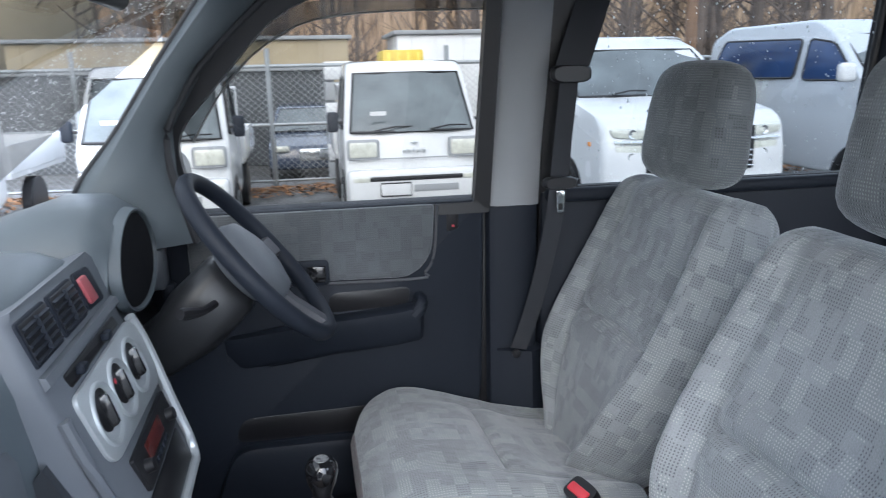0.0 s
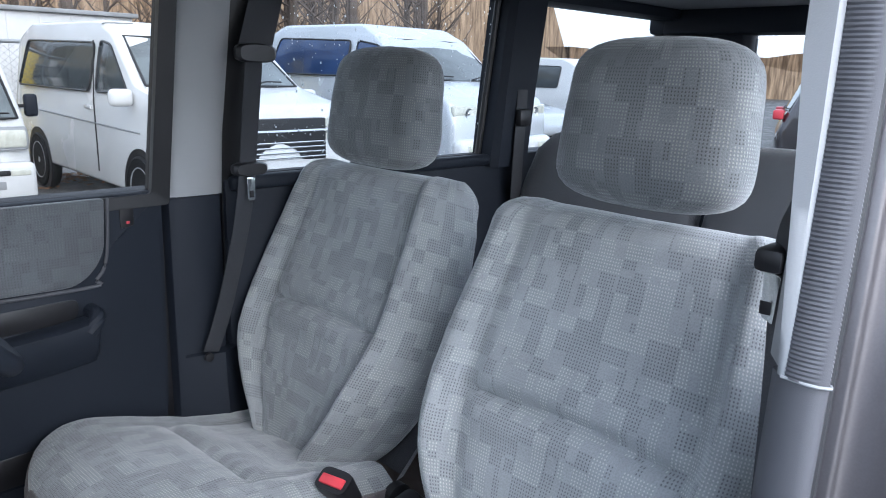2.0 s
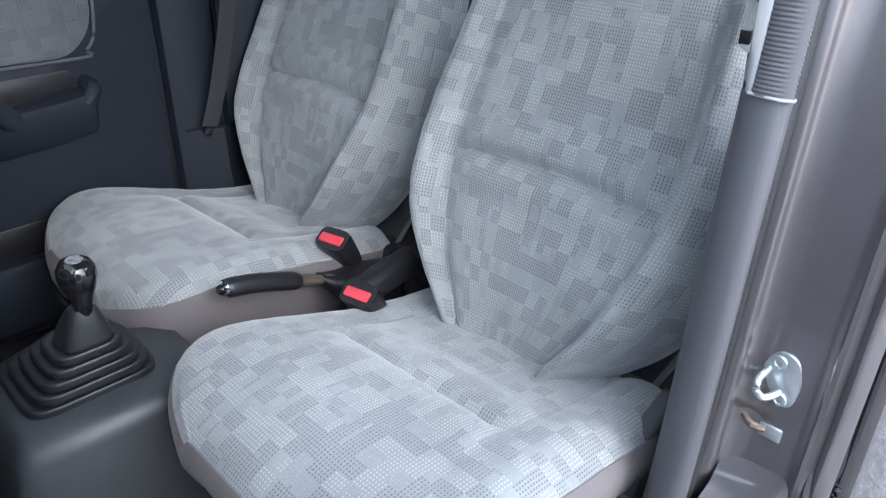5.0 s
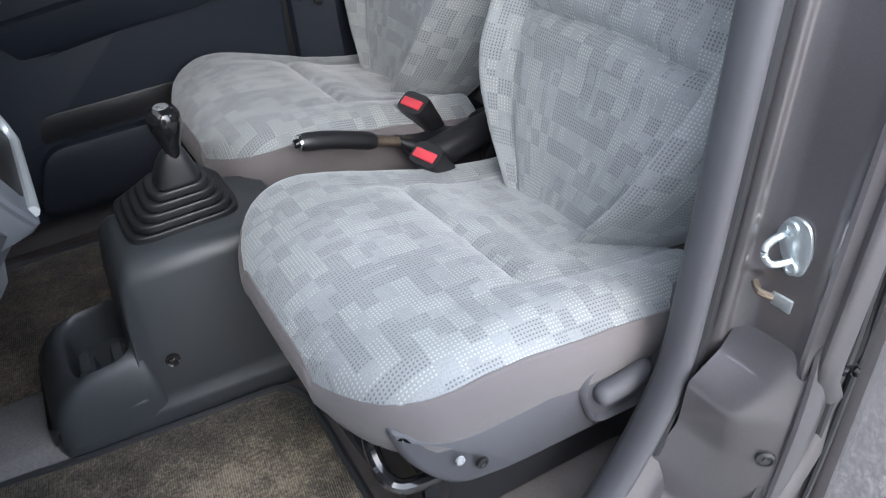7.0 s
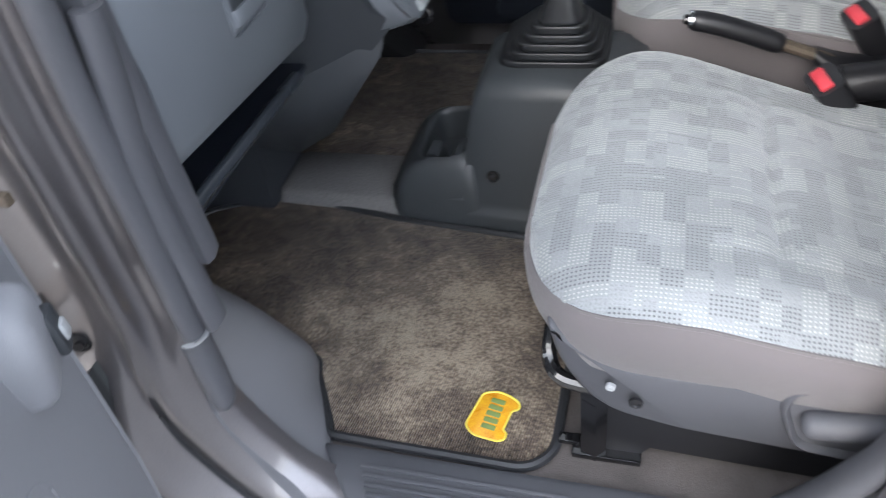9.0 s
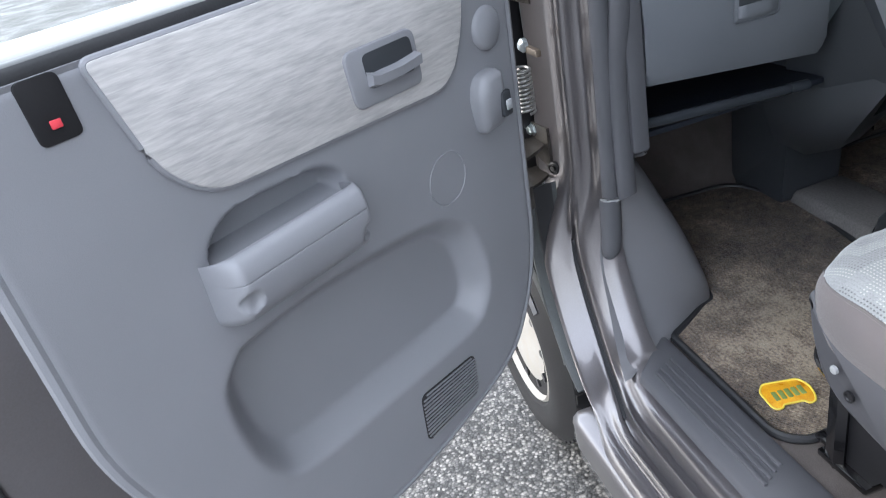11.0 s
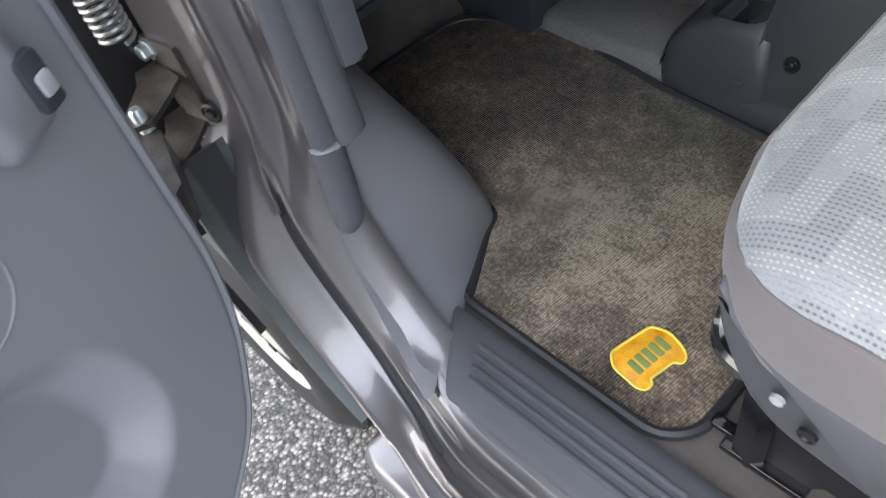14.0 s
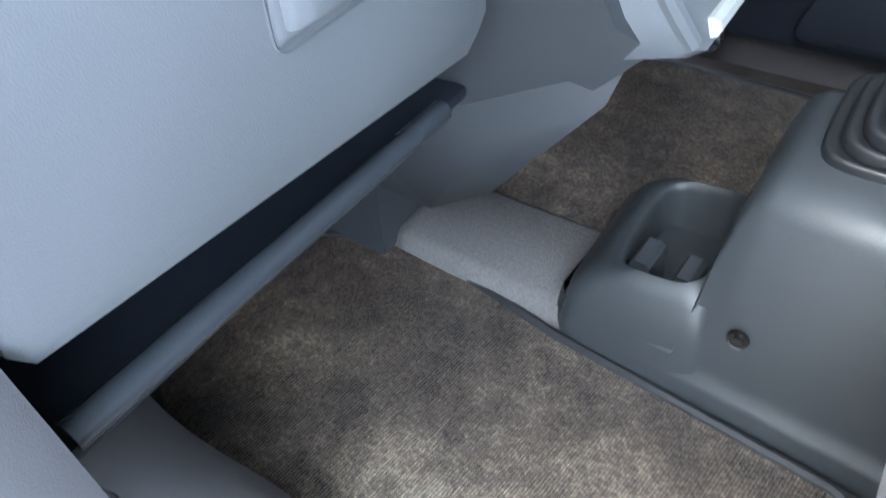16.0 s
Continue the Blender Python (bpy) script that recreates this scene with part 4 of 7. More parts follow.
part("shelf_lip", loft([[Vector((0.189 - 0.014 * t, 0.200 + 0.365 * t, 0.8765 - 0.028 * t)) + Vector((0.0095 * math.cos(a), 0, 0.0105 * math.sin(a))) for a in (2 * math.pi * k / 14 for k in range(14))] for t in (0, 0.1, 0.5, 0.9, 1.0)]), SHELF, dash, "dark rounded lip of the lower shelf")
part("shelf_end", loft([[(0.19, 0.190, 0.90), (0.198, 0.184, 0.87), (0.186, 0.180, 0.842), (0.15, 0.180, 0.84), (0.15, 0.190, 0.90)], [(0.19, 0.150, 0.91), (0.206, 0.145, 0.86), (0.19, 0.142, 0.80), (0.15, 0.142, 0.80), (0.15, 0.150, 0.91)]]), TRIM, dash)
# bag hook below the shelf end
part("bag_hook", tube(smooth_path([(0.200, 0.166, 0.872), (0.216, 0.186, 0.862), (0.214, 0.190, 0.838), (0.196, 0.178, 0.828)], 4), 0.006, 8), TRIM, dash)

# centre stack: sloping face, s runs down it
SD = Vector((0.2873, 0, -0.9578))
SN = Vector((0.9578, 0, 0.2873))
SP = Vector((0.225, 0, 1.285))


def on_stack(y, s, h=0.0):
    return SP + SD * s + SN * h + Vector((0, y, 0))


def stack_plate(name, o, depth, mat_, parent, r=0.01, h0=0.0, bevel=0.003, label=""):
    return part(name, plate(round_poly(o, r), lambda a, b, h: on_stack(a, b, h0 + h), depth, bevel), mat_, parent, label)


stack = part("centre_console_face", loft([[on_stack(y0, s, -0.10), on_stack(y0, s, -0.012), on_stack(y0 + 0.012, s, 0.0), on_stack(y1 - 0.012, s, 0.0), on_stack(y1, s, -0.012), on_stack(y1, s, -0.10)] for s, y0, y1 in ((0.0, 0.585, 0.915), (0.012, 0.572, 0.93), (0.10, 0.575, 0.93), (0.25, 0.60, 0.955), (0.36, 0.625, 0.965), (0.405, 0.65, 0.955), (0.42, 0.68, 0.93))]), DASH, dash, sharp=50)
part("stack_cheek", loft([[(0.10, 0.57, 0.95), (0.24, 0.575, 1.10), (0.27, 0.585, 1.02), (0.30, 0.61, 0.93), (0.315, 0.66, 0.89), (0.22, 0.63, 0.80), (0.08, 0.60, 0.76)], [(0.10, 0.96, 0.95), (0.26, 0.955, 1.10), (0.29, 0.955, 1.02), (0.32, 0.955, 0.93), (0.335, 0.93, 0.88), (0.23, 0.93, 0.79), (0.08, 0.94, 0.76)]]), LOWER, dash, sharp=50)
part("lower_casing", loft([[(0.0, 0.585, 0.80), (0.19, 0.60, 0.80), (0.285, 0.645, 0.84), (0.30, 0.68, 0.90), (0.0, 0.60, 0.95)], [(0.0, 0.63, 0.66), (0.10, 0.63, 0.655), (0.16, 0.66, 0.68), (0.2, 0.7, 0.75), (0.0, 0.62, 0.8)], [(-0.05, 0.70, 0.66), (0.08, 0.72, 0.655), (0.13, 0.74, 0.67), (0.18, 0.78, 0.75), (0.0, 0.7, 0.8)]]), LOWER, dash, sharp=60)
for y0, y1 in ((0.584, 0.682), (0.692, 0.790)):
    v = stack_plate("air_vent", [(y0, 0.012), (y1, 0.012), (y1 + 0.006, 0.072), (y0 + 0.006, 0.072)], 0.004, TRIM_DARK, stack, 0.006)
    stack_plate("vent_opening", [(y0 + 0.005, 0.016), (y1 - 0.003, 0.016), (y1 + 0.002, 0.068), (y0 + 0.009, 0.068)], 0.0015, BLACK, v, 0.004, 0.0035, 0.0005)
    for k in range(5):
        s = 0.021 + 0.0100 * k
        part("slat", loft([[on_stack(y, s, 0.004), on_stack(y, s + 0.003, 0.0085), on_stack(y, s + 0.006, 0.006)] for y in (y0 + 0.008, y1 - 0.003)]), TRIM_DARK, v)
    part("vent_divider", loft([[on_stack((y0 + y1) / 2 + 0.003 + d, s, 0.004) for d in (-0.0015, 0.0015)] + [on_stack((y0 + y1) / 2 + 0.003, s, 0.010)] for s in (0.019, 0.064)]), TRIM_DARK, v)
hz = stack_plate("hazard_switch_bezel", [(0.800, 0.012), (0.875, 0.016), (0.885, 0.074), (0.808, 0.070)], 0.004, TRIM_DARK, stack, 0.012)
stack_plate("hazard_switch", [(0.806, 0.022), (0.838, 0.022), (0.850, 0.064), (0.816, 0.064)], 0.006, surface("dull_red_button", (0.42, 0.10, 0.11), 0.4, var=0.08), hz, 0.006, 0.003)
part("stack_rib", loft([[on_stack(y, 0.080, 0.0), on_stack(y, 0.083, 0.007), on_stack(y, 0.094, 0.008), on_stack(y, 0.098, 0.0)] for y in (0.585, 0.60, 0.90, 0.92)]), DASH, stack)
ct = stack_plate("heater_slot", [(0.64, 0.102), (0.885, 0.102), (0.895, 0.122), (0.65, 0.124)], 0.002, BLACK, stack, 0.008)
for y in (0.675, 0.80):
    part("slider", rbox((0, 0, 0), (0.012, 0.022, 0.012), 0.003), TRIM_DARK, ct).matrix_basis = Matrix.Translation(on_stack(y, 0.116, 0.0))
pan = stack_plate("heater_panel", [(0.625, 0.130), (0.925, 0.126), (0.955, 0.15), (0.955, 0.225), (0.935, 0.246), (0.665, 0.242), (0.64, 0.225)], 0.006, SILVER, stack, 0.018, 0.001, 0.003, "silver heater control panel")
for y in (0.692, 0.780, 0.866):
    dl = part("dial", lathe(on_stack(y, 0.184, 0.006), SN, [(0.045, 0.0), (0.045, 0.004), (0.041, 0.0055), (0.036, 0.001), (0.030, -0.003), (0.001, -0.004)], 36), SILVER, pan, sharp=70)
    part("dial_face", lathe(on_stack(y - 0.004, 0.175, 0.0045), SN, [(0.032, 0.0), (0.031, 0.0025), (0.001, 0.0025)], 30), BLACK, dl)
    part("dial_grip", loft([[on_stack(y + a * w, 0.180 + b * q, h) for a, b in ((-1, -0.020), (-0.6, -0.025), (0.6, -0.025), (1, -0.020), (1, 0.020), (0.6, 0.025), (-0.6, 0.025), (-1, 0.020))] for h, w, q in ((0.005, 0.0065, 0.95), (0.015, 0.0050, 0.9), (0.018, 0.0035, 0.8))]), GLOSS_BLACK, dl)
part("dial_mark", lathe(on_stack(0.766, 0.168, 0.007), SN, [(0.005, 0), (0.001, 0.001)], 10), RED, pan)
rad = stack_plate("radio", [(0.70, 0.262), (0.93, 0.258), (0.935, 0.318), (0.715, 0.322)], 0.006, BLACK, stack, 0.006, 0.0, 0.002, "black car radio")
stack_plate("radio_window", [(0.76, 0.270), (0.86, 0.270), (0.86, 0.298), (0.76, 0.298)], 0.001, surface("dark_red_display", (0.085, 0.018, 0.016), 0.2, var=0.1), rad, 0.003, 0.006, 0.0005)
for y in (0.735, 0.90):
    part("radio_knob", lathe(on_stack(y, 0.292, 0.006), SN, [(0.011, 0), (0.010, 0.012), (0.001, 0.013)], 16), BLACK, rad)
for k in range(5):
    stack_plate("radio_button", [(0.765 + k * 0.02, 0.304), (0.78 + k * 0.02, 0.304), (0.78 + k * 0.02, 0.312), (0.765 + k * 0.02, 0.312)], 0.002, TRIM_DARK, rad, 0.001, 0.006, 0.0005)
stack_plate("stack_pocket", [(0.70, 0.330), (0.93, 0.328), (0.935, 0.388), (0.725, 0.392)], 0.0015, BLACK, stack, 0.008, 0.0, 0.0005)
part("stack_edge", tube(smooth_path([on_stack(0.945, 0.128, 0.004), on_stack(0.962, 0.18, 0.004), on_stack(0.966, 0.28, 0.002), on_stack(0.966, 0.36, 0.002), on_stack(0.95, 0.398, 0.002), on_stack(0.90, 0.402, 0.002), on_stack(0.70, 0.405, 0.002)], 5), 0.009, 8), SILVER, stack, "silver edge of the console face")
part("stack_edge", tube(smooth_path([on_stack(0.59, 0.14, 0.0), on_stack(0.60, 0.24, 0.0), on_stack(0.63, 0.34, 0.0), on_stack(0.665, 0.40, 0.0)], 5), 0.008, 8), DASH, stack)
part("ignition_hook", tube(smooth_path([(0.305, 0.80, 0.85), (0.325, 0.80, 0.84), (0.322, 0.80, 0.825), (0.31, 0.80, 0.82)], 3), 0.006, 8), BLACK, dash)

# instrument hood
def hood(y, w):
    return [(-0.05, y, 1.215), (0.02, y, 1.235 + w * 0.070), (0.13, y, 1.240 + w * 0.100), (0.20, y, 1.235 + w * 0.102), (0.244, y, 1.215 + w * 0.092), (0.240, y, 1.175 + w * 0.03), (0.05, y, 1.16)]


part("instrument_hood", loft([hood(0.925, 0.0), hood(0.955, 0.7), hood(1.0, 0.95), hood(1.09, 1.0), hood(1.19, 0.95), hood(1.25, 0.7), hood(1.29, 0.0)]), DASHPAD, dash, sharp=70)
part("instrument_face", loft([[(0.256 - d - 0.004 * math.sin(a) * k, 1.09 + 0.140 * math.cos(a) * k, 1.215 + (0.092 if math.sin(a) > 0 else 0.066) * math.sin(a) * k) for a in (2 * math.pi * i / 40 for i in range(40))] for k, d in ((1.0, 0.0), (0.97, 0.008), (0.5, 0.008))]), MATTE, dash, "dark instrument cluster")
part("instrument_bezel", loft([[(0.254 - 0.004 * math.sin(a) + (0.008 if q in (1, 2) else -0.010), 1.09 + (0.140 + 0.004 * q) * math.cos(a), 1.215 + ((0.092 if math.sin(a) > 0 else 0.066) + 0.004 * q) * math.sin(a)) for a in (2 * math.pi * i / 32 for i in range(32))] for q in (0, 1, 2, 3)], caps=False), DASHPAD, dash)
part("side_vent", rbox((0.21, 1.285, 1.11), (0.262, 1.345, 1.197), 0.008), DASH, dash)
part("vent_knob", rbox((0.25, 1.30, 1.085), (0.275, 1.335, 1.118), 0.006), TRIM_DARK, dash)
part("driver_knee_panel", loft([[(0.19, y, 1.12), (0.225, y, 1.05), (0.24, y, 0.95), (0.20, y, 0.86), (0.0, y, 0.82), (0.0, y, 1.1)] for y in (0.96, 1.36)]), BLACK, dash)

# ---- steering wheel and column ----
wheel = thing("steering_wheel", "dark grey steering wheel with three spokes on its column", "steering wheel")
C, A = Vector((0.468, 1.09, 1.215)), Vector((0.777, 0.0, 0.63)).normalized()
U = Vector((0, 1, 0))
W = A.cross(U)
rb = []
for k in range(64):
    o = U * math.cos(2 * math.pi * k / 64) + W * math.sin(2 * math.pi * k / 64)
    rb.append([C + o * 0.184 + o * 0.0145 * math.cos(a) + A * 0.0165 * math.sin(a) for a in (2 * math.pi * j / 14 for j in range(14))])
rb.append(rb[0])
part("rim", loft(rb, True, False), TRIM_DARK, wheel, sharp=80)
part("hub", lathe(C - A * 0.055, A, [(0.060, 0.0), (0.082, 0.018), (0.087, 0.042), (0.077, 0.061), (0.045, 0.071), (0.002, 0.074)], 36), DASH, wheel, "grey hub pad", sharp=60)
part("hub_emblem", loft([[C + A * 0.0175 + U * (q * sgn(math.cos(a)) * abs(math.cos(a)) ** 0.6) + W * (q * 0.8 * sgn(math.sin(a)) * abs(math.sin(a)) ** 0.6) - A * (0.004 if q > 0.02 else 0) for a in (2 * math.pi * i / 24 for i in range(24))] for q in (0.024, 0.020)], caps=False), TRIM_LIGHT, wheel)
for ang in (-8, 188, 270):
    o = U * math.cos(radians(ang)) + W * math.sin(radians(ang))
    s_ = A.cross(o)
    part("spoke", loft([[C + o * r + s_ * (w * sg) + A * (h + dh) for sg, dh in ((-1, 0), (-0.8, 0.01), (0.8, 0.01), (1, 0), (0.8, -0.008), (-0.8, -0.008))] for r, w, h in ((0.06, 0.036, -0.02), (0.10, 0.026, -0.018), (0.15, 0.022, -0.006), (0.182, 0.026, 0.0))]), TRIM, wheel)
part("column_shroud", loft([[C - A * d + U * (w * sgn(math.cos(a)) * abs(math.cos(a)) ** 0.6) + W * (w * 0.9 * sgn(math.sin(a)) * abs(math.sin(a)) ** 0.6) + Vector((0, 0, -dz)) for a in (2 * math.pi * i / 24 for i in range(24))] for d, w, dz in ((0.055, 0.050, 0.0), (0.07, 0.066, 0.0), (0.16, 0.070, 0.008), (0.20, 0.060, 0.012), (0.30, 0.052, 0.0), (0.36, 0.05, 0.0))]), BOOT, wheel, "charcoal column shroud", sharp=60)
for sgny in (-1, 1):
    part("stalk", tube(smooth_path([C - A * 0.10 + U * 0.07 * sgny, C - A * 0.095 + U * 0.12 * sgny + Vector((-0.02, 0, 0)), C - A * 0.09 + U * 0.17 * sgny + Vector((-0.05, 0, 0.01))], 4), [0.007] * 5 + [0.009, 0.010, 0.011, 0.009], 10), BLACK, wheel)

# pedals in the driver's footwell
for nm, y, x, z in (("clutch_pedal", 0.98, -0.05, 0.60), ("brake_pedal", 1.08, -0.05, 0.60), ("accelerator_pedal", 1.20, -0.10, 0.56)):
    pd = thing(nm, "worn metal pedal in the driver footwell", "pedal")
    part("pad", rbox((x - 0.004, y - 0.032, z - 0.03), (x + 0.008, y + 0.032, z + 0.03), 0.006), CHROME, pd)
    part("arm", tube([(x - 0.005, y, z + 0.02), (x - 0.06, y, z + 0.20), (x - 0.10, y, 0.86)], 0.009, 8), BLACK, pd)

# ---- seats ----


def sgn_pow(a, p):
    return sgn(a) * abs(a) ** p


def curve(x, pts):
    """Smooth height over x through a few (x, value) knots."""
    if x <= pts[0][0]:
        return pts[0][1]
    for (x0, y0), (x1, y1) in zip(pts, pts[1:]):
        if x <= x1:
            t = (x - x0) / (x1 - x0)
            k = pts.index((x0, y0))
            pa, pb = pts[max(k - 1, 0)], pts[min(k + 2, len(pts) - 1)]
            m0 = (y1 - pa[1]) / max(1e-6, x1 - pa[0]) * (x1 - x0)
            m1 = (pb[1] - y0) / max(1e-6, pb[0] - x0) * (x1 - x0)
            return (2 * t ** 3 - 3 * t ** 2 + 1) * y0 + (t ** 3 - 2 * t ** 2 + t) * m0 + (3 * t ** 2 - 2 * t ** 3) * y1 + (t ** 3 - t ** 2) * m1
    return pts[-1][1]


def car_seat(name, at, label, shield, wide=1.0, lift=0.0, shift=0.0, short=0.0):
    """A front seat. Local x to the rear, y across, z up from the floor. wide: width of the backrest; lift: how far the headrest is pulled up; shift: backrest off the cushion's middle; short: how much of the cushion's nose is missing."""
    seat = thing(name, label, "car seat", at, "front seats")
    N, S, L = 112, 60, 0.66
    axis, nor = Vector((0.347, 0, 0.938)), Vector((-0.938, 0, 0.347))
    base = Vector((0.528, shift, 0.215))
    WIDTH = [(0.0, 0.105), (0.08, 0.155), (0.16, 0.208), (0.24, 0.247), (0.32, 0.274), (0.42, 0.295), (0.52, 0.304), (0.60, 0.303), (0.68, 0.297), (0.78, 0.286), (0.90, 0.275), (1.0, 0.266)]

    def back_ring(s):
        hw = curve(s, WIDTH) * wide
        th = 0.088 - 0.022 * s
        if s > 0.92:
            q = (s - 0.92) / 0.08
            th *= math.sqrt(max(0.015, 1 - q * q))
            hw *= 1 - 0.12 * q ** 2.5
        if s < 0.07:
            q = 1 - s / 0.07
            th *= math.sqrt(max(0.04, 1 - q * q))
        pts = []
        for k in range(N):
            a = 2 * math.pi * k / N
            y, d = hw * sgn_pow(math.cos(a), 0.5), th * sgn_pow(math.sin(a), 0.55) * (1.0 if math.sin(a) > 0 else 0.78)
            v = abs(y) / hw
            if math.sin(a) > 0:
                ridge = 0.70 + 0.06 * s
                side = math.exp(-((v - ridge) / (0.055 if v < ridge else 0.16)) ** 2)
                d += 0.058 * side * (1 - 0.70 * s ** 1.5) * min(1, (0.35 if y < 0 else 0.0) + s / (0.2 if y < 0 else 0.36)) - 0.012 * math.exp(-(v / 0.5) ** 2)
                d -= 0.030 * max(0, (v - 0.80) / 0.20) ** 1.5 * min(1, s / 0.12) * min(1, (1 - s) / 0.15)
                d -= 0.007 * math.exp(-((v - ridge + 0.13) / 0.028) ** 2) * min(1, (1 - s) / 0.12)
                flat = 1 - min(1, max(0, (v - 0.52) / 0.12))
                seam = s - 0.492 - 0.012 * math.cos(v * 2.2)
                d -= 0.020 * math.exp(-(seam / 0.010) ** 2) * flat
                d += 0.011 * (math.exp(-((seam - 0.055) / 0.045) ** 2) + 1.15 * math.exp(-((seam + 0.055) / 0.045) ** 2)) * flat
                d += 0.012 * math.exp(-((s - 0.34) / 0.14) ** 2)
                d += 0.0030 * noise.noise(Vector((y * 9, s * 7, 1.3))) + 0.0016 * noise.noise(Vector((y * 30, s * 24, 4.1)))
            pts.append(base + axis * (s * L) + nor * d + Vector((0, y, 0)))
        return pts
    ss = [0, 0.012, 0.03, 0.05] + [0.07 + 0.85 * i / S for i in range(S + 1)] + [0.945, 0.965, 0.98, 0.992, 0.998, 1.0]
    rings = [back_ring(s) for s in ss]
    mid = rings[len(rings) // 2]
    arc = [0.0]
    for k in range(N):
        arc.append(arc[-1] + (mid[(k + 1) % N] - mid[k]).length)
    b_ = part("backrest", loft(rings, uv=lambda i, j: (arc[j], ss[i] * L)), CLOTH, seat, sharp=80)
    # darker plain cloth on the back shell
    part("back_shell", loft([[base + axis * (s * L) + nor * d + Vector((0, w * y, 0)) for y, d in ((-1, -0.045), (-0.9, -0.088), (0, -0.098), (0.9, -0.088), (1, -0.045))] for s, w in ((0.08, 0.22), (0.25, 0.262), (0.6, 0.255), (0.9, 0.225))], closed=False), CLOTH_DARK, b_)
    # headrest
    hs = [0, 0.004, 0.012, 0.025, 0.045, 0.075, 0.12] + [0.12 + 0.74 * i / 14 for i in range(1, 14)] + [0.86, 0.91, 0.945, 0.968, 0.984, 0.994, 1.0]
    hb = base + axis * (L - 0.005) + Vector((-0.028, 0.004 - shift, 0.012 + lift))
    hx, hn = Vector((0.12, 0, 0.993)), Vector((-0.993, 0, 0.12))
    HH = 0.252
    hr = []
    for s in hs:
        q = abs(2 * s - 1)
        f = max(0.0, 1 - q ** 6.5) ** (1 / 2.5)
        hw, th = 0.158 * (1 - 0.09 * s) * (0.05 + 0.95 * f), 0.064 * max(0.03, 1 - q ** 4.0) ** 0.5 * (1 - 0.2 * s)
        hr.append([hb + hx * (s * HH) + hn * (th * sgn_pow(math.sin(a), 0.75) + 0.004 * noise.noise(Vector((math.cos(a) * 2, s * 4, 2)))) + Vector((0, hw * sgn_pow(math.cos(a), 0.5), 0))
                   for a in (2 * math.pi * k / 56 for k in range(56))])
    harc = [0.0]
    for k in range(56):
        harc.append(harc[-1] + (hr[12][(k + 1) % 56] - hr[12][k]).length)
    h_ = part("headrest", loft(hr, uv=lambda i, j: (harc[j] + 3.3, hs[i] * HH + 5)), CLOTH_SHADED, seat, "grey patterned headrest", sharp=80)
    # cushion
    M = 80

    CROWN = [(0.0, 0.318), (0.04, 0.338), (0.10, 0.352), (0.17, 0.361), (0.25, 0.363), (0.36, 0.355), (0.56, 0.329), (0.80, 0.297), (1.0, 0.280)]

    def cush_ring(x):
        t = x / 0.55
        lead = max(0, 1 - x / 0.16)
        hw = (0.279 - 0.6 * short) * math.sqrt(max(0.02, 1 - (0.93 * lead) ** 3.2))
        top = curve(t, CROWN)
        rear = min(1, max(0, (t - 0.25) / 0.4))
        pts = []
        for k in range(M + 1):
            v = -1 + 2 * k / M
            e = abs(v)
            z = top + 0.010 * math.exp(-((e - 0.80) / 0.13) ** 2) * rear - 0.006 * math.exp(-((e - 0.63) / 0.03) ** 2) * rear - (0.030 if v > 0 else 0.016) * v * rear
            flat = 1 - min(1, max(0, (e - 0.56) / 0.1))
            seam = t - 0.53 + 0.03 * e * e
            z -= 0.013 * math.exp(-(seam / 0.014) ** 2) * flat
            z += 0.006 * (math.exp(-((seam - 0.08) / 0.06) ** 2) + math.exp(-((seam + 0.08) / 0.06) ** 2)) * flat
            z -= 0.024 * max(0, (e - 0.80) / 0.20) ** 2.0
            z += 0.0035 * noise.noise(Vector((x * 8, v * 3, 7.7))) + 0.0014 * noise.noise(Vector((x * 35, v * 12, 3.7)))
            pts.append(Vector((x + short * (1 - t), hw * v, z)))
        return pts
    xs = [0.0, 0.002, 0.006, 0.012, 0.02, 0.03, 0.045, 0.06, 0.08] + [0.08 + 0.47 * i / 36 for i in range(1, 37)]
    tops = [cush_ring(x) for x in xs]
    run = [0.0]
    for i in range(1, len(tops)):
        run.append(run[-1] + (tops[i][M // 2] - tops[i - 1][M // 2]).length)
    across = []
    for r in tops:
        acc = [0.0]
        for k in range(M):
            acc.append(acc[-1] + (r[k + 1] - r[k]).length)
        across.append([q - acc[M // 2] for q in acc])
    bmc = loft(tops, closed=False, uv=lambda i, j: (across[i][j] + 1.7, run[i] + 2.2))
    c_ = part("cushion", bmc, CLOTH, seat, sharp=80)
    edge = [r[0] for r in reversed(tops)] + tops[0][1:-1] + [r[-1] for r in tops]
    cen = Vector((0.30, 0, 0.25))
    skirt = []
    deep = 1.0 if shield else 1.35
    for d, dz in ((0, 0), (0.005, -0.006), (0.009, -0.018), (0.008, -0.048), (-0.002, -0.085), (-0.020, -0.118), (-0.05, -0.134)):
        rg = []
        for p in edge:
            o = Vector(((p.x - cen.x) * 0.6, p.y - cen.y, 0)).normalized()
            fr_ = 1.0 + 2.2 * max(0, -o.x) * (1 if d < 0 else 0)
            rg.append(p + o * d * fr_ + Vector((0, 0, dz * deep + (0.325 - 0.05 * p.x - p.z) * min(1, -dz / 0.08) * 0.85)))
        skirt.append(rg)
    part("cushion_side", loft(skirt, closed=False), CLOTH_SIDE, seat, "plain taupe cloth round the cushion", sharp=80)
    part("piping", tube([p + Vector((0, 0, -0.002)) for p in edge[::2]], 0.003, 6), CLOTH_SIDE, c_)
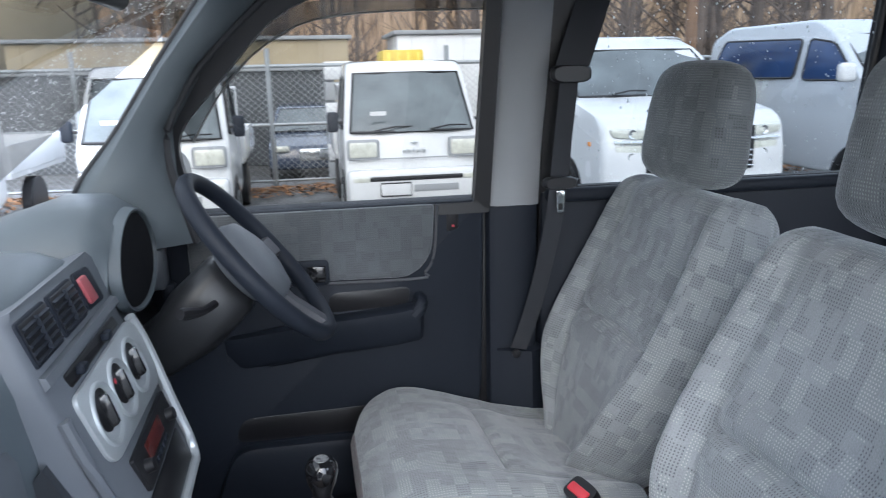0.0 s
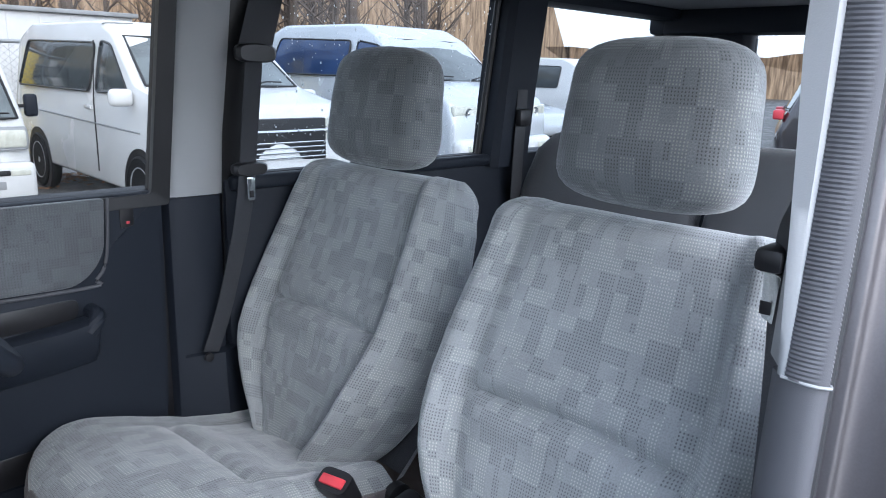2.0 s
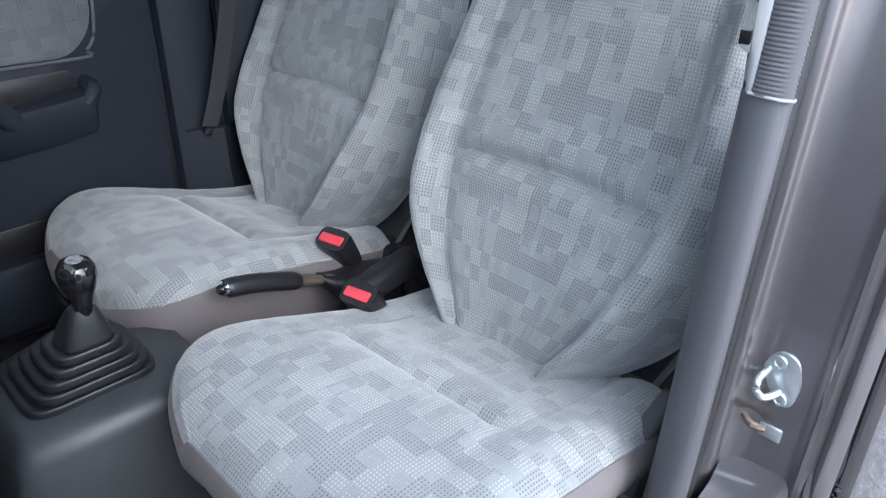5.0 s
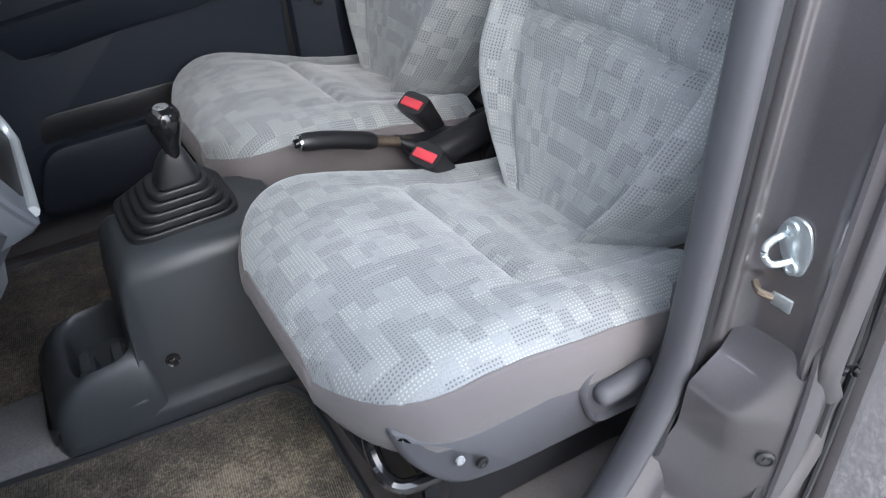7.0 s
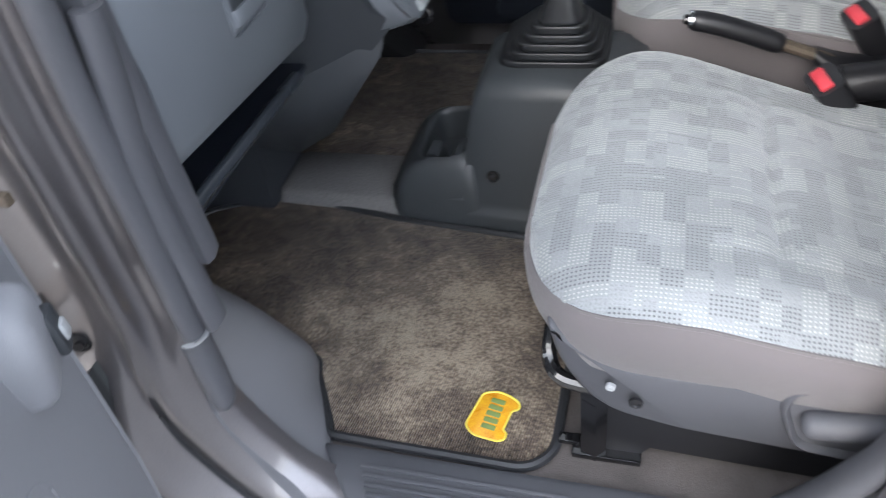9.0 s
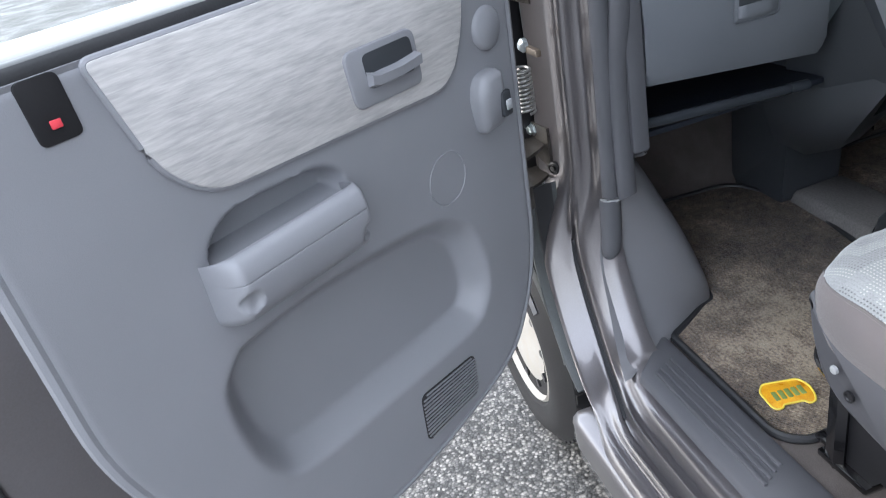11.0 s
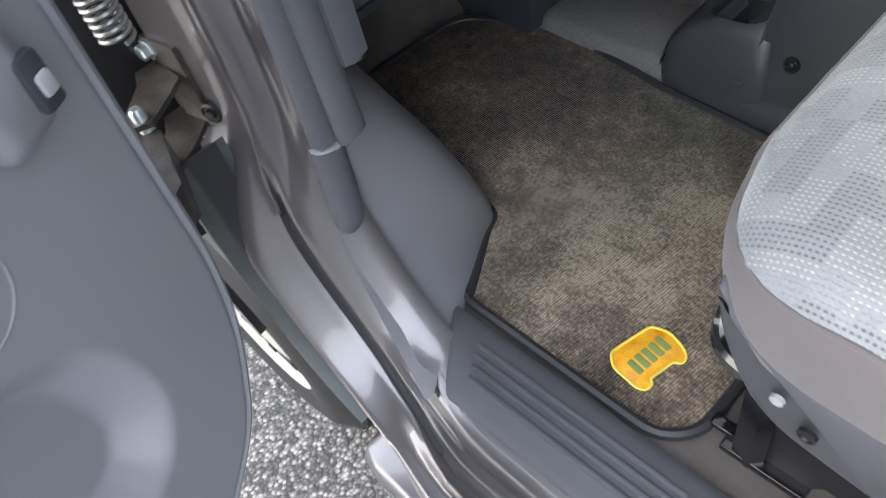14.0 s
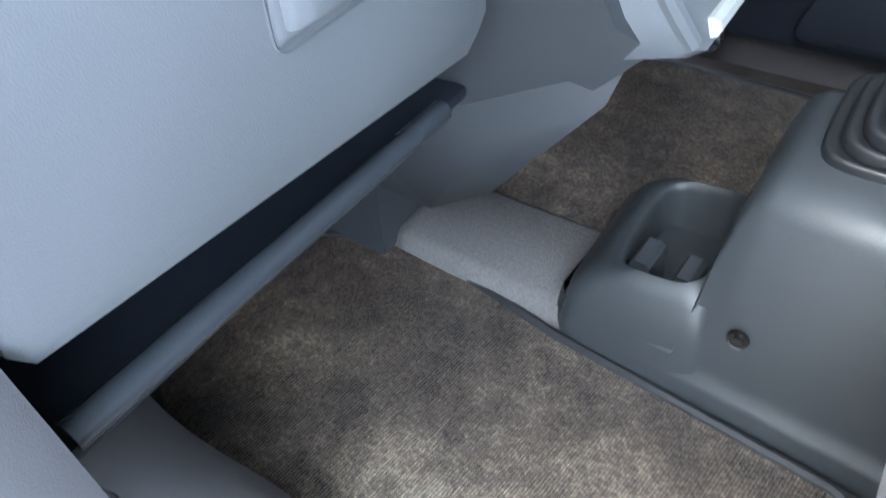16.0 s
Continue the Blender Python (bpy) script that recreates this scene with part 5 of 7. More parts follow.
    # black pressed-steel base
    st_ = part("seat_base", loft([[(0.075, y, 0.175), (0.085, y, 0.03), (0.10, y, 0.0), (0.15, y, 0.0), (0.17, y, 0.03), (0.40, y, 0.015), (0.46, y, 0.0), (0.50, y, 0.06), (0.50, y, 0.19)] for y in (-0.235, -0.225, 0.225, 0.235)]), BLACK, seat, "black pressed-steel seat base")
    part("front_bar", tube(smooth_path([(0.11, -0.240, 0.158), (0.055, -0.238, 0.166), (0.036, -0.222, 0.186), (0.036, -0.195, 0.212), (0.046, -0.175, 0.245)], 5), 0.0105, 10), GLOSS_BLACK, st_)
    part("front_bar", tube(smooth_path([(0.034, -0.215, 0.195), (0.03, -0.1, 0.19), (0.03, 0.15, 0.19)], 5), 0.008, 8), GLOSS_BLACK, st_)
    part("front_post", loft([[(x, y, z) for x, y in ((0.078, -0.246), (0.098, -0.250), (0.112, -0.244), (0.108, -0.236), (0.080, -0.238))] for z in (0.0, 0.05, 0.12, 0.165)]), GLOSS_BLACK, st_)
    part("floor_bracket", rbox((0.065, -0.25, 0.0), (0.16, -0.215, 0.012), 0.003), GLOSS_BLACK, st_)
    part("rail_end", rbox((0.045, -0.238, 0.012), (0.075, -0.222, 0.022), 0.003), GLOSS_BLACK, st_)
    if shield:
        o = round_poly([(0.036, 0.305), (0.078, 0.276), (0.135, 0.254), (0.225, 0.250), (0.305, 0.262), (0.44, 0.290), (0.53, 0.325), (0.552, 0.30), (0.535, 0.12), (0.37, 0.103), (0.20, 0.128), (0.12, 0.157), (0.080, 0.198), (0.052, 0.240)], 0.03)

        def put(a, b, h):
            bend = max(0, (0.14 - a) / 0.1)
            return (a, -0.254 + 0.020 * bend ** 2 - h + 0.22 * max(0, 0.19 - b), b)
        sh = part("side_shield", plate(o, put, 0.026, 0.010), TRIM, seat, "grey plastic side shield", sharp=50)
        RO = round_poly([(0.302, 0.222), (0.312, 0.256), (0.418, 0.262), (0.440, 0.236), (0.412, 0.140), (0.326, 0.150)], 0.02)
        cen_ = Vector((0.366, 0.205))
        rec = part("lever_recess", loft([[(p[0], -0.279 - h, p[1]) for p in (cen_ + (Vector(q) - cen_) * k for q in RO)] for k, h in ((1.10, -0.003), (1.06, 0.004), (1.0, 0.006), (0.95, 0.003), (0.90, -0.006), (0.88, -0.010))]), TRIM, sh, "moulded recess round the lever", sharp=60)
        lv = smooth_path([(0.322, -0.284, 0.203), (0.35, -0.287, 0.207), (0.38, -0.287, 0.211), (0.413, -0.284, 0.216)], 6)
        part("recline_lever", tube(lv, [0.007, 0.0125, 0.0155] + [0.0165] * 13 + [0.015, 0.012, 0.007], 14, flat=1.0), TRIM, rec, "grey recline lever", sharp=80)
        part("screw_hole", lathe((0.146, -0.277, 0.192), (0, -1, 0), [(0.0085, 0.0), (0.0085, 0.004), (0.006, 0.0042), (0.005, 0.002), (0.001, 0.002)], 18), BLACK, sh)
        part("screw_cap", lathe((0.116, -0.276, 0.216), (0, -1, 0), [(0.0065, 0.0), (0.006, 0.004), (0.003, 0.005), (0.001, 0.004)], 16), TRIM_LIGHT, sh)
    part("hinge_cover", lathe((0.545, 0.262 if shield else -0.262, 0.255), (0, 1 if shield else -1, 0), [(0.03, 0), (0.03, 0.018), (0.018, 0.026), (0.001, 0.027)], 24), BLACK, seat, "black hinge cover")
    return seat


car_seat("passenger_seat", pose(0.570, 0.464, 0.457), "grey-blue patterned cloth passenger seat with grey side shield", True, 1.03, 0.012, 0.012)
car_seat("driver_seat", pose(0.602, 1.116, 0.457), "grey-blue patterned cloth driver seat with headrest", False, 0.955, 0.0, 0.0, 0.026)

# ---- rear bench ----
for yc, lab in ((1.05, "grey cloth rear seat with a rounded backrest"), (0.46, "grey cloth rear seat beside the sliding door")):
    rs = thing("rear_seat", lab, "car seat", None, "rear seats")
    part("backrest", loft([[(x0 - th * sgn_pow(math.sin(a), 0.6), yc + hw * sgn_pow(math.cos(a), 0.45), z) for a in (2 * math.pi * k / 32 for k in range(32))] for x0, z, hw, th in ((2.0, 0.80, 0.25, 0.07), (2.04, 0.95, 0.285, 0.085), (2.12, 1.18, 0.28, 0.075), (2.15, 1.28, 0.262, 0.06), (2.165, 1.325, 0.22, 0.045), (2.17, 1.34, 0.18, 0.02))]), CLOTH_DARK, rs, sharp=80)
    part("cushion", rbox((1.55, yc - 0.28, 0.62), (2.02, yc + 0.28, 0.84), 0.06, 4), CLOTH_DARK, rs)
    part("base", rbox((1.6, yc - 0.25, 0.455), (2.0, yc + 0.25, 0.63), 0.01), BLACK, rs)

# ---- seat belts ----


def strap(pts, w, along):
    """Flat webbing 47 mm wide along a path; along is its width direction."""
    pts = smooth_path(pts, 6)
    rings = []
    a = Vector(along).normalized()
    for i, p in enumerate(pts):
        d = (pts[min(i + 1, len(pts) - 1)] - pts[max(i - 1, 0)]).normalized()
        s_ = (a - d * a.dot(d)).normalized()
        n_ = d.cross(s_)
        rings.append([p + s_ * w / 2 * q + n_ * 0.0008 * r for q, r in ((-1, -1), (1, -1), (1, 1), (-1, 1))])
    return loft(rings)


belt = thing("seat_belt", "black seat belt hanging by the driver pillar", "seat belt")
part("webbing", strap([(1.135, 1.285, 1.52), (1.125, 1.290, 1.40), (1.108, 1.302, 1.20), (1.07, 1.325, 1.0), (1.035, 1.335, 0.89)], 0.047, (1, 0.25, 0)), WEB, belt)
part("upper_webbing", strap([(1.137, 1.290, 1.525), (1.165, 1.30, 1.60), (1.205, 1.318, 1.70)], 0.075, (1, 0, -0.3)), WEB, belt)
part("belt_guide", loft([[Vector((1.137, 1.284, 1.528)) + Vector((0.046 * sgn_pow(math.cos(a), 0.6) * k, -0.012 * h, 0.019 * sgn_pow(math.sin(a), 0.6) * k)) for a in (2 * math.pi * i / 24 for i in range(24))] for k, h in ((0.9, -1), (1, -0.5), (1, 0.5), (0.85, 1))]), BLACK, belt, "black belt guide loop")
part("tongue_stop", loft([[Vector((1.118, 1.290, 1.292)) + Vector((0.040 * sgn_pow(math.cos(a), 0.6) * k, -0.014 * h, 0.014 * sgn_pow(math.sin(a), 0.6) * k)) for a in (2 * math.pi * i / 20 for i in range(20))] for k, h in ((0.9, -1), (1, -0.5), (1, 0.5), (0.85, 1))]), BLACK, belt)
tg = part("tongue", plate(round_poly([(1.108, 1.275), (1.128, 1.275), (1.126, 1.225), (1.110, 1.225)], 0.004), lambda a, b, h: (a, 1.286 - h, b), 0.0025, 0.0008), CHROME, belt, "chrome belt tongue")
part("tongue_slot", rbox((1.1135, 1.2825, 1.232), (1.1225, 1.2832, 1.246), 0.0002), BLACK, tg)
part("lower_anchor", lathe((1.03, 1.34, 0.878), (0, -1, 0), [(0.010, 0), (0.010, 0.008), (0.001, 0.010)], 16), BLACK, belt)
belt2 = thing("seat_belt", "black seat belt tucked behind the passenger pillar", "seat belt")
part("webbing", strap([(1.10, 0.165, 1.62), (1.128, 0.185, 1.40), (1.13, 0.20, 1.32), (1.13, 0.19, 1.1), (1.10, 0.17, 0.75)], 0.047, (1, 0.8, 0)), WEB, belt2)
part("tongue_stop", rbox((1.105, 0.19, 1.300), (1.155, 0.222, 1.328), 0.008), BLACK, belt2)
tg = part("tongue", plate(round_poly([(0.188, 1.300), (0.218, 1.300), (0.214, 1.245), (0.192, 1.245)], 0.004), lambda a, b, h: (1.118 - h + (a - 0.2), a, b), 0.003, 0.0008), CHROME, belt2, "chrome belt tongue")
part("tongue_slot", rbox((1.1125, 0.196, 1.253), (1.1145, 0.210, 1.268), 0.0003), BLACK, tg)
belt3 = thing("seat_belt", "black rear seat belt on the rear pillar", "seat belt")
part("webbing", strap([(2.02, 1.315, 1.60), (2.03, 1.305, 1.45), (2.03, 1.31, 1.25), (2.05, 1.33, 1.0)], 0.047, (1, 0, 0)), WEB, belt3)
part("belt_guide", rbox((1.985, 1.29, 1.585), (2.06, 1.315, 1.63), 0.012), BLACK, belt3)
part("tongue_stop", rbox((2.005, 1.285, 1.35), (2.055, 1.31, 1.40), 0.008), BLACK, belt3)


def buckle(at, label):
    b_ = thing("belt_buckle", label, "belt buckle", at, "belt buckles")
    part("housing", loft([[(0.023 * k * sgn_pow(math.cos(a), 0.5), 0.034 * k * sgn_pow(math.sin(a), 0.5), z) for a in (2 * math.pi * i / 24 for i in range(24))] for z, k in ((-0.10, 0.72), (-0.06, 0.9), (-0.01, 1.0), (-0.002, 0.96))]), BLACK, b_, sharp=60)
    part("release_button", rbox((-0.012, -0.025, -0.004), (0.007, 0.025, 0.003), 0.003), RED, b_, "red release button")
    part("stalk", tube([(0, 0, -0.09), (0.01, 0, -0.16), (0.03, 0, -0.22)], 0.012, 8, flat=0.5), BLACK, b_)
    return b_


buckle(pose(0.943, 0.700, 0.780, 0, -34, 14), "black belt buckle with a red button beside the passenger seat")
buckle(pose(1.003, 0.850, 0.806, 0, -32, 14), "black belt buckle with a red button beside the driver seat")

# ---- handbrake ----
hbk = thing("handbrake", "black handbrake lever between the front seats", "handbrake")
part("grip", tube(smooth_path([(0.752, 0.797, 0.824), (0.80, 0.799, 0.813), (0.86, 0.802, 0.792), (0.895, 0.804, 0.777)], 5), [0.012, 0.0155] + [0.0165] * 12 + [0.015, 0.013], 14), BLACK, hbk)
part("button", lathe((0.752, 0.797, 0.824), (-1, 0, 0.02), [(0.008, -0.002), (0.008, 0.007), (0.006, 0.009), (0.001, 0.009)], 14), GLOSS_BLACK, hbk)
part("button_ring", lathe((0.754, 0.797, 0.824), (-1, 0, 0.02), [(0.0145, -0.003), (0.0145, 0.002), (0.009, 0.003)], 18, caps=False), CHROME, hbk)
part("lever", tube([(0.89, 0.804, 0.780), (0.95, 0.808, 0.757), (1.0, 0.81, 0.735)], 0.010, 10), STEEL, hbk, "worn brown steel lever")
part("gaiter", loft([[(x, 0.81 + w * sgn_pow(math.cos(a), 0.7), z + h * sgn_pow(math.sin(a), 0.7)) for a in (2 * math.pi * i / 16 for i in range(16))] for x, w, z, h in ((0.945, 0.014, 0.758, 0.012), (0.97, 0.03, 0.738, 0.02), (1.0, 0.042, 0.715, 0.035), (1.06, 0.05, 0.695, 0.05), (1.12, 0.045, 0.68, 0.05))]), BLACK, hbk, sharp=60)
part("tunnel_box", rbox((0.70, 0.715, 0.455), (1.25, 0.83, 0.66), 0.02), BLACK, van)
part("tunnel_pipe", tube([(0.98, 0.75, 0.74), (1.10, 0.75, 0.76), (1.13, 0.75, 0.72)], 0.03, 12), BLACK, van)
part("wiring_loom", tube(smooth_path([(0.70, 0.74, 0.67), (0.80, 0.73, 0.69), (0.90, 0.74, 0.68), (0.98, 0.75, 0.70)], 5), 0.008, 8), BLACK, van)

# ---- gear console ----
console = thing("gear_console", "charcoal plastic gear console with cup holder", "console")


def con_ring(x, y0, zt, r=0.03):
    y1 = 0.965
    return [(x, y0, 0.455), (x, y0 + 0.001, 0.488), (x, y0 + 0.004, 0.497), (x, y0 + 0.011, 0.503), (x, y0 + 0.013, 0.52), (x, y0 + 0.05 * min(1, (zt - 0.52) / 0.2), zt - r), (x, y0 + 0.05 * min(1, (zt - 0.52) / 0.2) + r * 0.3, zt - r * 0.3), (x, y0 + 0.05 * min(1, (zt - 0.52) / 0.2) + r, zt),
            (x, y1 - 0.07, zt), (x, y1 - 0.045, zt - r * 0.3), (x, y1 - 0.035, zt - r), (x, y1, 0.455)]


part("console_body", loft([con_ring(x, y0, zt, r) for x, y0, zt, r in ((0.226, 0.704, 0.490, 0.004), (0.230, 0.696, 0.508, 0.005), (0.242, 0.687, 0.530, 0.006), (0.262, 0.682, 0.530, 0.006), (0.285, 0.678, 0.530, 0.006), (0.378, 0.672, 0.530, 0.006), (0.386, 0.671, 0.60, 0.012), (0.392, 0.671, 0.66, 0.022), (0.401, 0.670, 0.71, 0.03), (0.412, 0.669, 0.738, 0.035), (0.428, 0.668, 0.749, 0.035), (0.55, 0.658, 0.751, 0.032), (0.64, 0.65, 0.75, 0.032), (0.69, 0.648, 0.742, 0.035), (0.70, 0.65, 0.72, 0.03))]), CONSOLE, console, sharp=45)
# cup holder tray: raised wall with a rolled rim, a deep well and two dividers
def tray(cx, cy, hx_, hy_, z, pw=0.5):
    return [(cx + hx_ * sgn_pow(math.cos(t), pw), cy + hy_ * sgn_pow(math.sin(t), pw), z + (0.012 * math.cos(t) if z > 0.57 else 0)) for t in (2 * math.pi * k / 48 for k in range(48))]


cup = part("cup_tray", loft([tray(0.326, 0.790, 0.094, 0.1165, 0.49, 0.26), tray(0.328, 0.790, 0.089, 0.1115, 0.545, 0.28), tray(0.332, 0.791, 0.078, 0.103, 0.580, 0.34), tray(0.334, 0.792, 0.067, 0.095, 0.594, 0.42), tray(0.337, 0.793, 0.054, 0.086, 0.600), tray(0.338, 0.793, 0.051, 0.083, 0.597), tray(0.338, 0.793, 0.049, 0.080, 0.588), tray(0.338, 0.793, 0.042, 0.072, 0.508), tray(0.338, 0.793, 0.02, 0.03, 0.5065)]), CONSOLE, console, "deep cup holder with a rolled rim", sharp=60)
for xx, yy, w in ((0.312, 0.775, 0.050), (0.362, 0.770, 0.046)):
    part("cup_divider", loft([[(xx - 0.006 * k, yy - w, 0.586 + dz), (xx + 0.006 * k, yy - w, 0.586 + dz), (xx + 0.008 * k, yy - 0.01, 0.59 + dz), (xx - 0.004 * k, yy - 0.01, 0.59 + dz)] for k, dz in ((2.4, -0.05), (2.0, 0.000), (1.2, 0.006))]), CONSOLE, cup)
part("console_screw", lathe((0.437, 0.686, 0.576), (0, -1, 0.22), [(0.012, -0.002), (0.011, 0.001), (0.008, 0.0005), (0.0075, -0.001), (0.0055, -0.001), (0.005, 0.002), (0.001, 0.0025)], 20), GLOSS_BLACK, console, "black screw")
boot = []
LV = [(0.0, 0.744)]
for k in range(5):
    t0, z0 = 0.118 * k, 0.748 + 0.0135 * k
    LV += [(t0 + 0.004, z0), (t0, z0 + 0.002), (t0, z0 + 0.0085), (t0 + 0.010, z0 + 0.0115), (t0 + 0.035, z0 + 0.0125), (t0 + 0.135, z0 + 0.0115), (t0 + 0.160, z0 + 0.0085), (t0 + 0.150, z0 + 0.0125)]
LV += [(0.60, 0.817), (0.615, 0.820), (0.66, 0.836), (0.73, 0.853), (0.79, 0.865), (0.83, 0.870)]
for t, z in LV:
    hx2, hy2 = 0.094 * (1 - t), 0.086 * (1 - t)
    cx2, cy2 = 0.534 + 0.022 * t, 0.855 - 0.042 * t
    pw = 0.35 + 0.4 * t
    boot.append([(cx2 + hx2 * sgn_pow(math.cos(a), pw), cy2 + hy2 * sgn_pow(math.sin(a), pw), z) for a in (2 * math.pi * k / 48 for k in range(48))])
gear = thing("gear_lever", "glossy black gear knob on a ribbed rubber boot", "gear lever")
part("boot", loft(boot), BOOT, gear, "ribbed black rubber boot", sharp=50)
kn = part("knob", lathe((0.553, 0.815, 0.860), (0.02, -0.06, 1), [(0.012, 0), (0.013, 0.012), (0.0165, 0.030), (0.0235, 0.048), (0.0262, 0.062), (0.0255, 0.074), (0.020, 0.084), (0.013, 0.0875), (0.0125, 0.0868), (0.001, 0.0868)], 30), GLOSS_BLACK, gear, "glossy black gear knob", sharp=60)
part("knob_cap", lathe((0.555, 0.810, 0.9465), (0.02, -0.06, 1), [(0.0118, 0), (0.011, 0.0012), (0.001, 0.0016)], 24), surface("grey_cap_print", (0.16, 0.16, 0.165), 0.3, var=0.5, scale=160), kn)

# ---- floor mats and coverings ----


def mat_pile():
    m, n, l, b = base_mat("worn_ribbed_pile")
    tc = n.new("ShaderNodeTexCoord")
    nz = n.new("ShaderNodeTexNoise")
    nz.inputs["Scale"].default_value, nz.inputs["Detail"].default_value = 9, 9
    l.new(tc.outputs["Object"], nz.inputs["Vector"])
    md = n.new("ShaderNodeTexNoise")
    md.inputs["Scale"].default_value, md.inputs["Detail"].default_value = 42, 6
    l.new(tc.outputs["Object"], md.inputs["Vector"])
    fz = n.new("ShaderNodeTexNoise")
    fz.inputs["Scale"].default_value, fz.inputs["Detail"].default_value = 190, 5
    l.new(tc.outputs["Object"], fz.inputs["Vector"])
    wv = n.new("ShaderNodeTexWave")
    wv.inputs["Scale"].default_value, wv.inputs["Distortion"].default_value, wv.inputs["Detail"].default_value, wv.inputs["Detail Scale"].default_value = 85, 1.2, 3, 6
    mp = n.new("ShaderNodeMapping")
    mp.inputs["Rotation"].default_value = (0, 0, radians(8))
    l.new(tc.outputs["Object"], mp.inputs["Vector"])
    l.new(mp.outputs[0], wv.inputs["Vector"])
    # worn pale patch where feet rest
    sep = n.new("ShaderNodeSeparateXYZ")
    l.new(tc.outputs["Object"], sep.inputs[0])
    dx = mth(n, l, "MULTIPLY", mth(n, l, "SUBTRACT", sep.outputs[0], 0.40), 3.2)
    dy = mth(n, l, "MULTIPLY", mth(n, l, "SUBTRACT", sep.outputs[1], 0.40), 4.2)
    rr = mth(n, l, "ADD", mth(n, l, "MULTIPLY", dx, dx), mth(n, l, "MULTIPLY", dy, dy))
    worn = mth(n, l, "MAXIMUM", mth(n, l, "SUBTRACT", 1.0, rr), 0.0)
    tone = mth(n, l, "ADD", mth(n, l, "MULTIPLY", worn, 0.30), mth(n, l, "ADD", mth(n, l, "MULTIPLY_ADD", nz.outputs[0], 0.85, -0.17), mth(n, l, "ADD", mth(n, l, "MULTIPLY_ADD", md.outputs[0], 0.65, -0.22), mth(n, l, "MULTIPLY_ADD", fz.outputs[0], 0.95, -0.35))))
    ramp = n.new("ShaderNodeValToRGB")
    e = ramp.color_ramp.elements
    e[0].position, e[0].color = 0.28, (0.040, 0.029, 0.023, 1)
    e[1].position, e[1].color = 0.92, (0.46, 0.375, 0.275, 1)
    el = ramp.color_ramp.elements.new(0.62)
    el.color = (0.18, 0.135, 0.10, 1)
    l.new(tone, ramp.inputs[0])
    mul = n.new("ShaderNodeMixRGB")
    mul.blend_type, mul.inputs[0].default_value = "MULTIPLY", 0.35
    l.new(ramp.outputs[0], mul.inputs[1])
    l.new(wv.outputs["Color"], mul.inputs[2])
    l.new(mul.outputs[0], b.inputs["Base Color"])
    b.inputs["Roughness"].default_value, b.inputs["Specular IOR Level"].default_value = 1.0, 0.05
    b.inputs["Sheen Weight"].default_value = 0.25
    bump = n.new("ShaderNodeBump")
    bump.inputs["Strength"].default_value, bump.inputs["Distance"].default_value = 1.0, 0.002
    l.new(mth(n, l, "ADD", wv.outputs["Fac"], mth(n, l, "MULTIPLY", fz.outputs[0], 1.5)), bump.inputs["Height"])
    l.new(bump.outputs[0], b.inputs["Normal"])
    return m


PILE = mat_pile()


def floor_mat(outline, radii, label):
    mt = thing("floor_mat", label, "floor mat", None, "floor mats")
    o = round_poly(outline, radii)
    part("carpet_panel", plate(o, lambda a, b, h: (a, b, 0.456 + h + 0.05 * max(0, -0.08 - a) * 2), 0.008, 0.002), PILE, mt)
    part("binding", tube([(a, b, 0.462 + 0.05 * max(0, -0.08 - a) * 2) for a, b in o + o[:1]], 0.0078, 8, caps=False), RUBBER, mt, "black stitched edging")
    return mt


mat = floor_mat([(0.272, 0.188), (0.578, 0.183), (0.612, 0.215), (0.615, 0.60), (0.587, 0.642), (0.235, 0.679), (-0.025, 0.728), (-0.186, 0.647), (-0.205, 0.40), (-0.076, 0.317), (0.088, 0.333), (0.193, 0.325), (0.222, 0.28)],
                [0.02, 0.03, 0.03, 0.03, 0.03, 0.01, 0.03, 0.05, 0.05, 0.05, 0.03, 0.03, 0.03], "worn brown-grey carpet mat with an orange badge")
floor_mat([(-0.10, 0.865), (0.22, 0.86), (0.235, 0.985), (0.60, 0.985), (0.62, 1.33), (0.0, 1.34), (-0.18, 1.25), (-0.18, 0.92)], 0.04, "worn brown carpet mat in the driver footwell")
# van-shaped badge with illegible marks
BX, BY = Vector((0.14, 0.99, 0)).normalized(), Vector((-0.99, 0.14, 0)).normalized()
bo = round_poly([(-0.044, -0.018), (-0.038, -0.026), (-0.026, -0.026), (-0.022, -0.020), (0.016, -0.022), (0.022, -0.030), (0.034, -0.028), (0.042, -0.016), (0.046, 0.004), (0.036, 0.022), (-0.030, 0.028), (-0.044, 0.014)], 0.007)


def on_badge(a, b, h):
    p = Vector((0.513, 0.259, 0.4645)) + BX * a * 0.92 + BY * b * 1.18
    return (p.x, p.y, p.z + h)


bd = part("badge", plate(bo, on_badge, 0.003, 0.001), YELLOW, mat, "orange van-shaped badge")
part("badge_rim", tube([on_badge(a, b, 0.003) for a, b in bo + bo[:1]], 0.0018, 6, caps=False), BADGE_EDGE, bd)
for k in range(5):
    part("badge_mark", plate(round_poly([(-0.028 + k * 0.0125, -0.010), (-0.019 + k * 0.0125, -0.0105), (-0.018 + k * 0.0125, 0.008), (-0.027 + k * 0.0125, 0.0085)], 0.002), lambda a, b, h: on_badge(a, b, 0.003 + h), 0.0008, 0.0003), TEAL, bd)
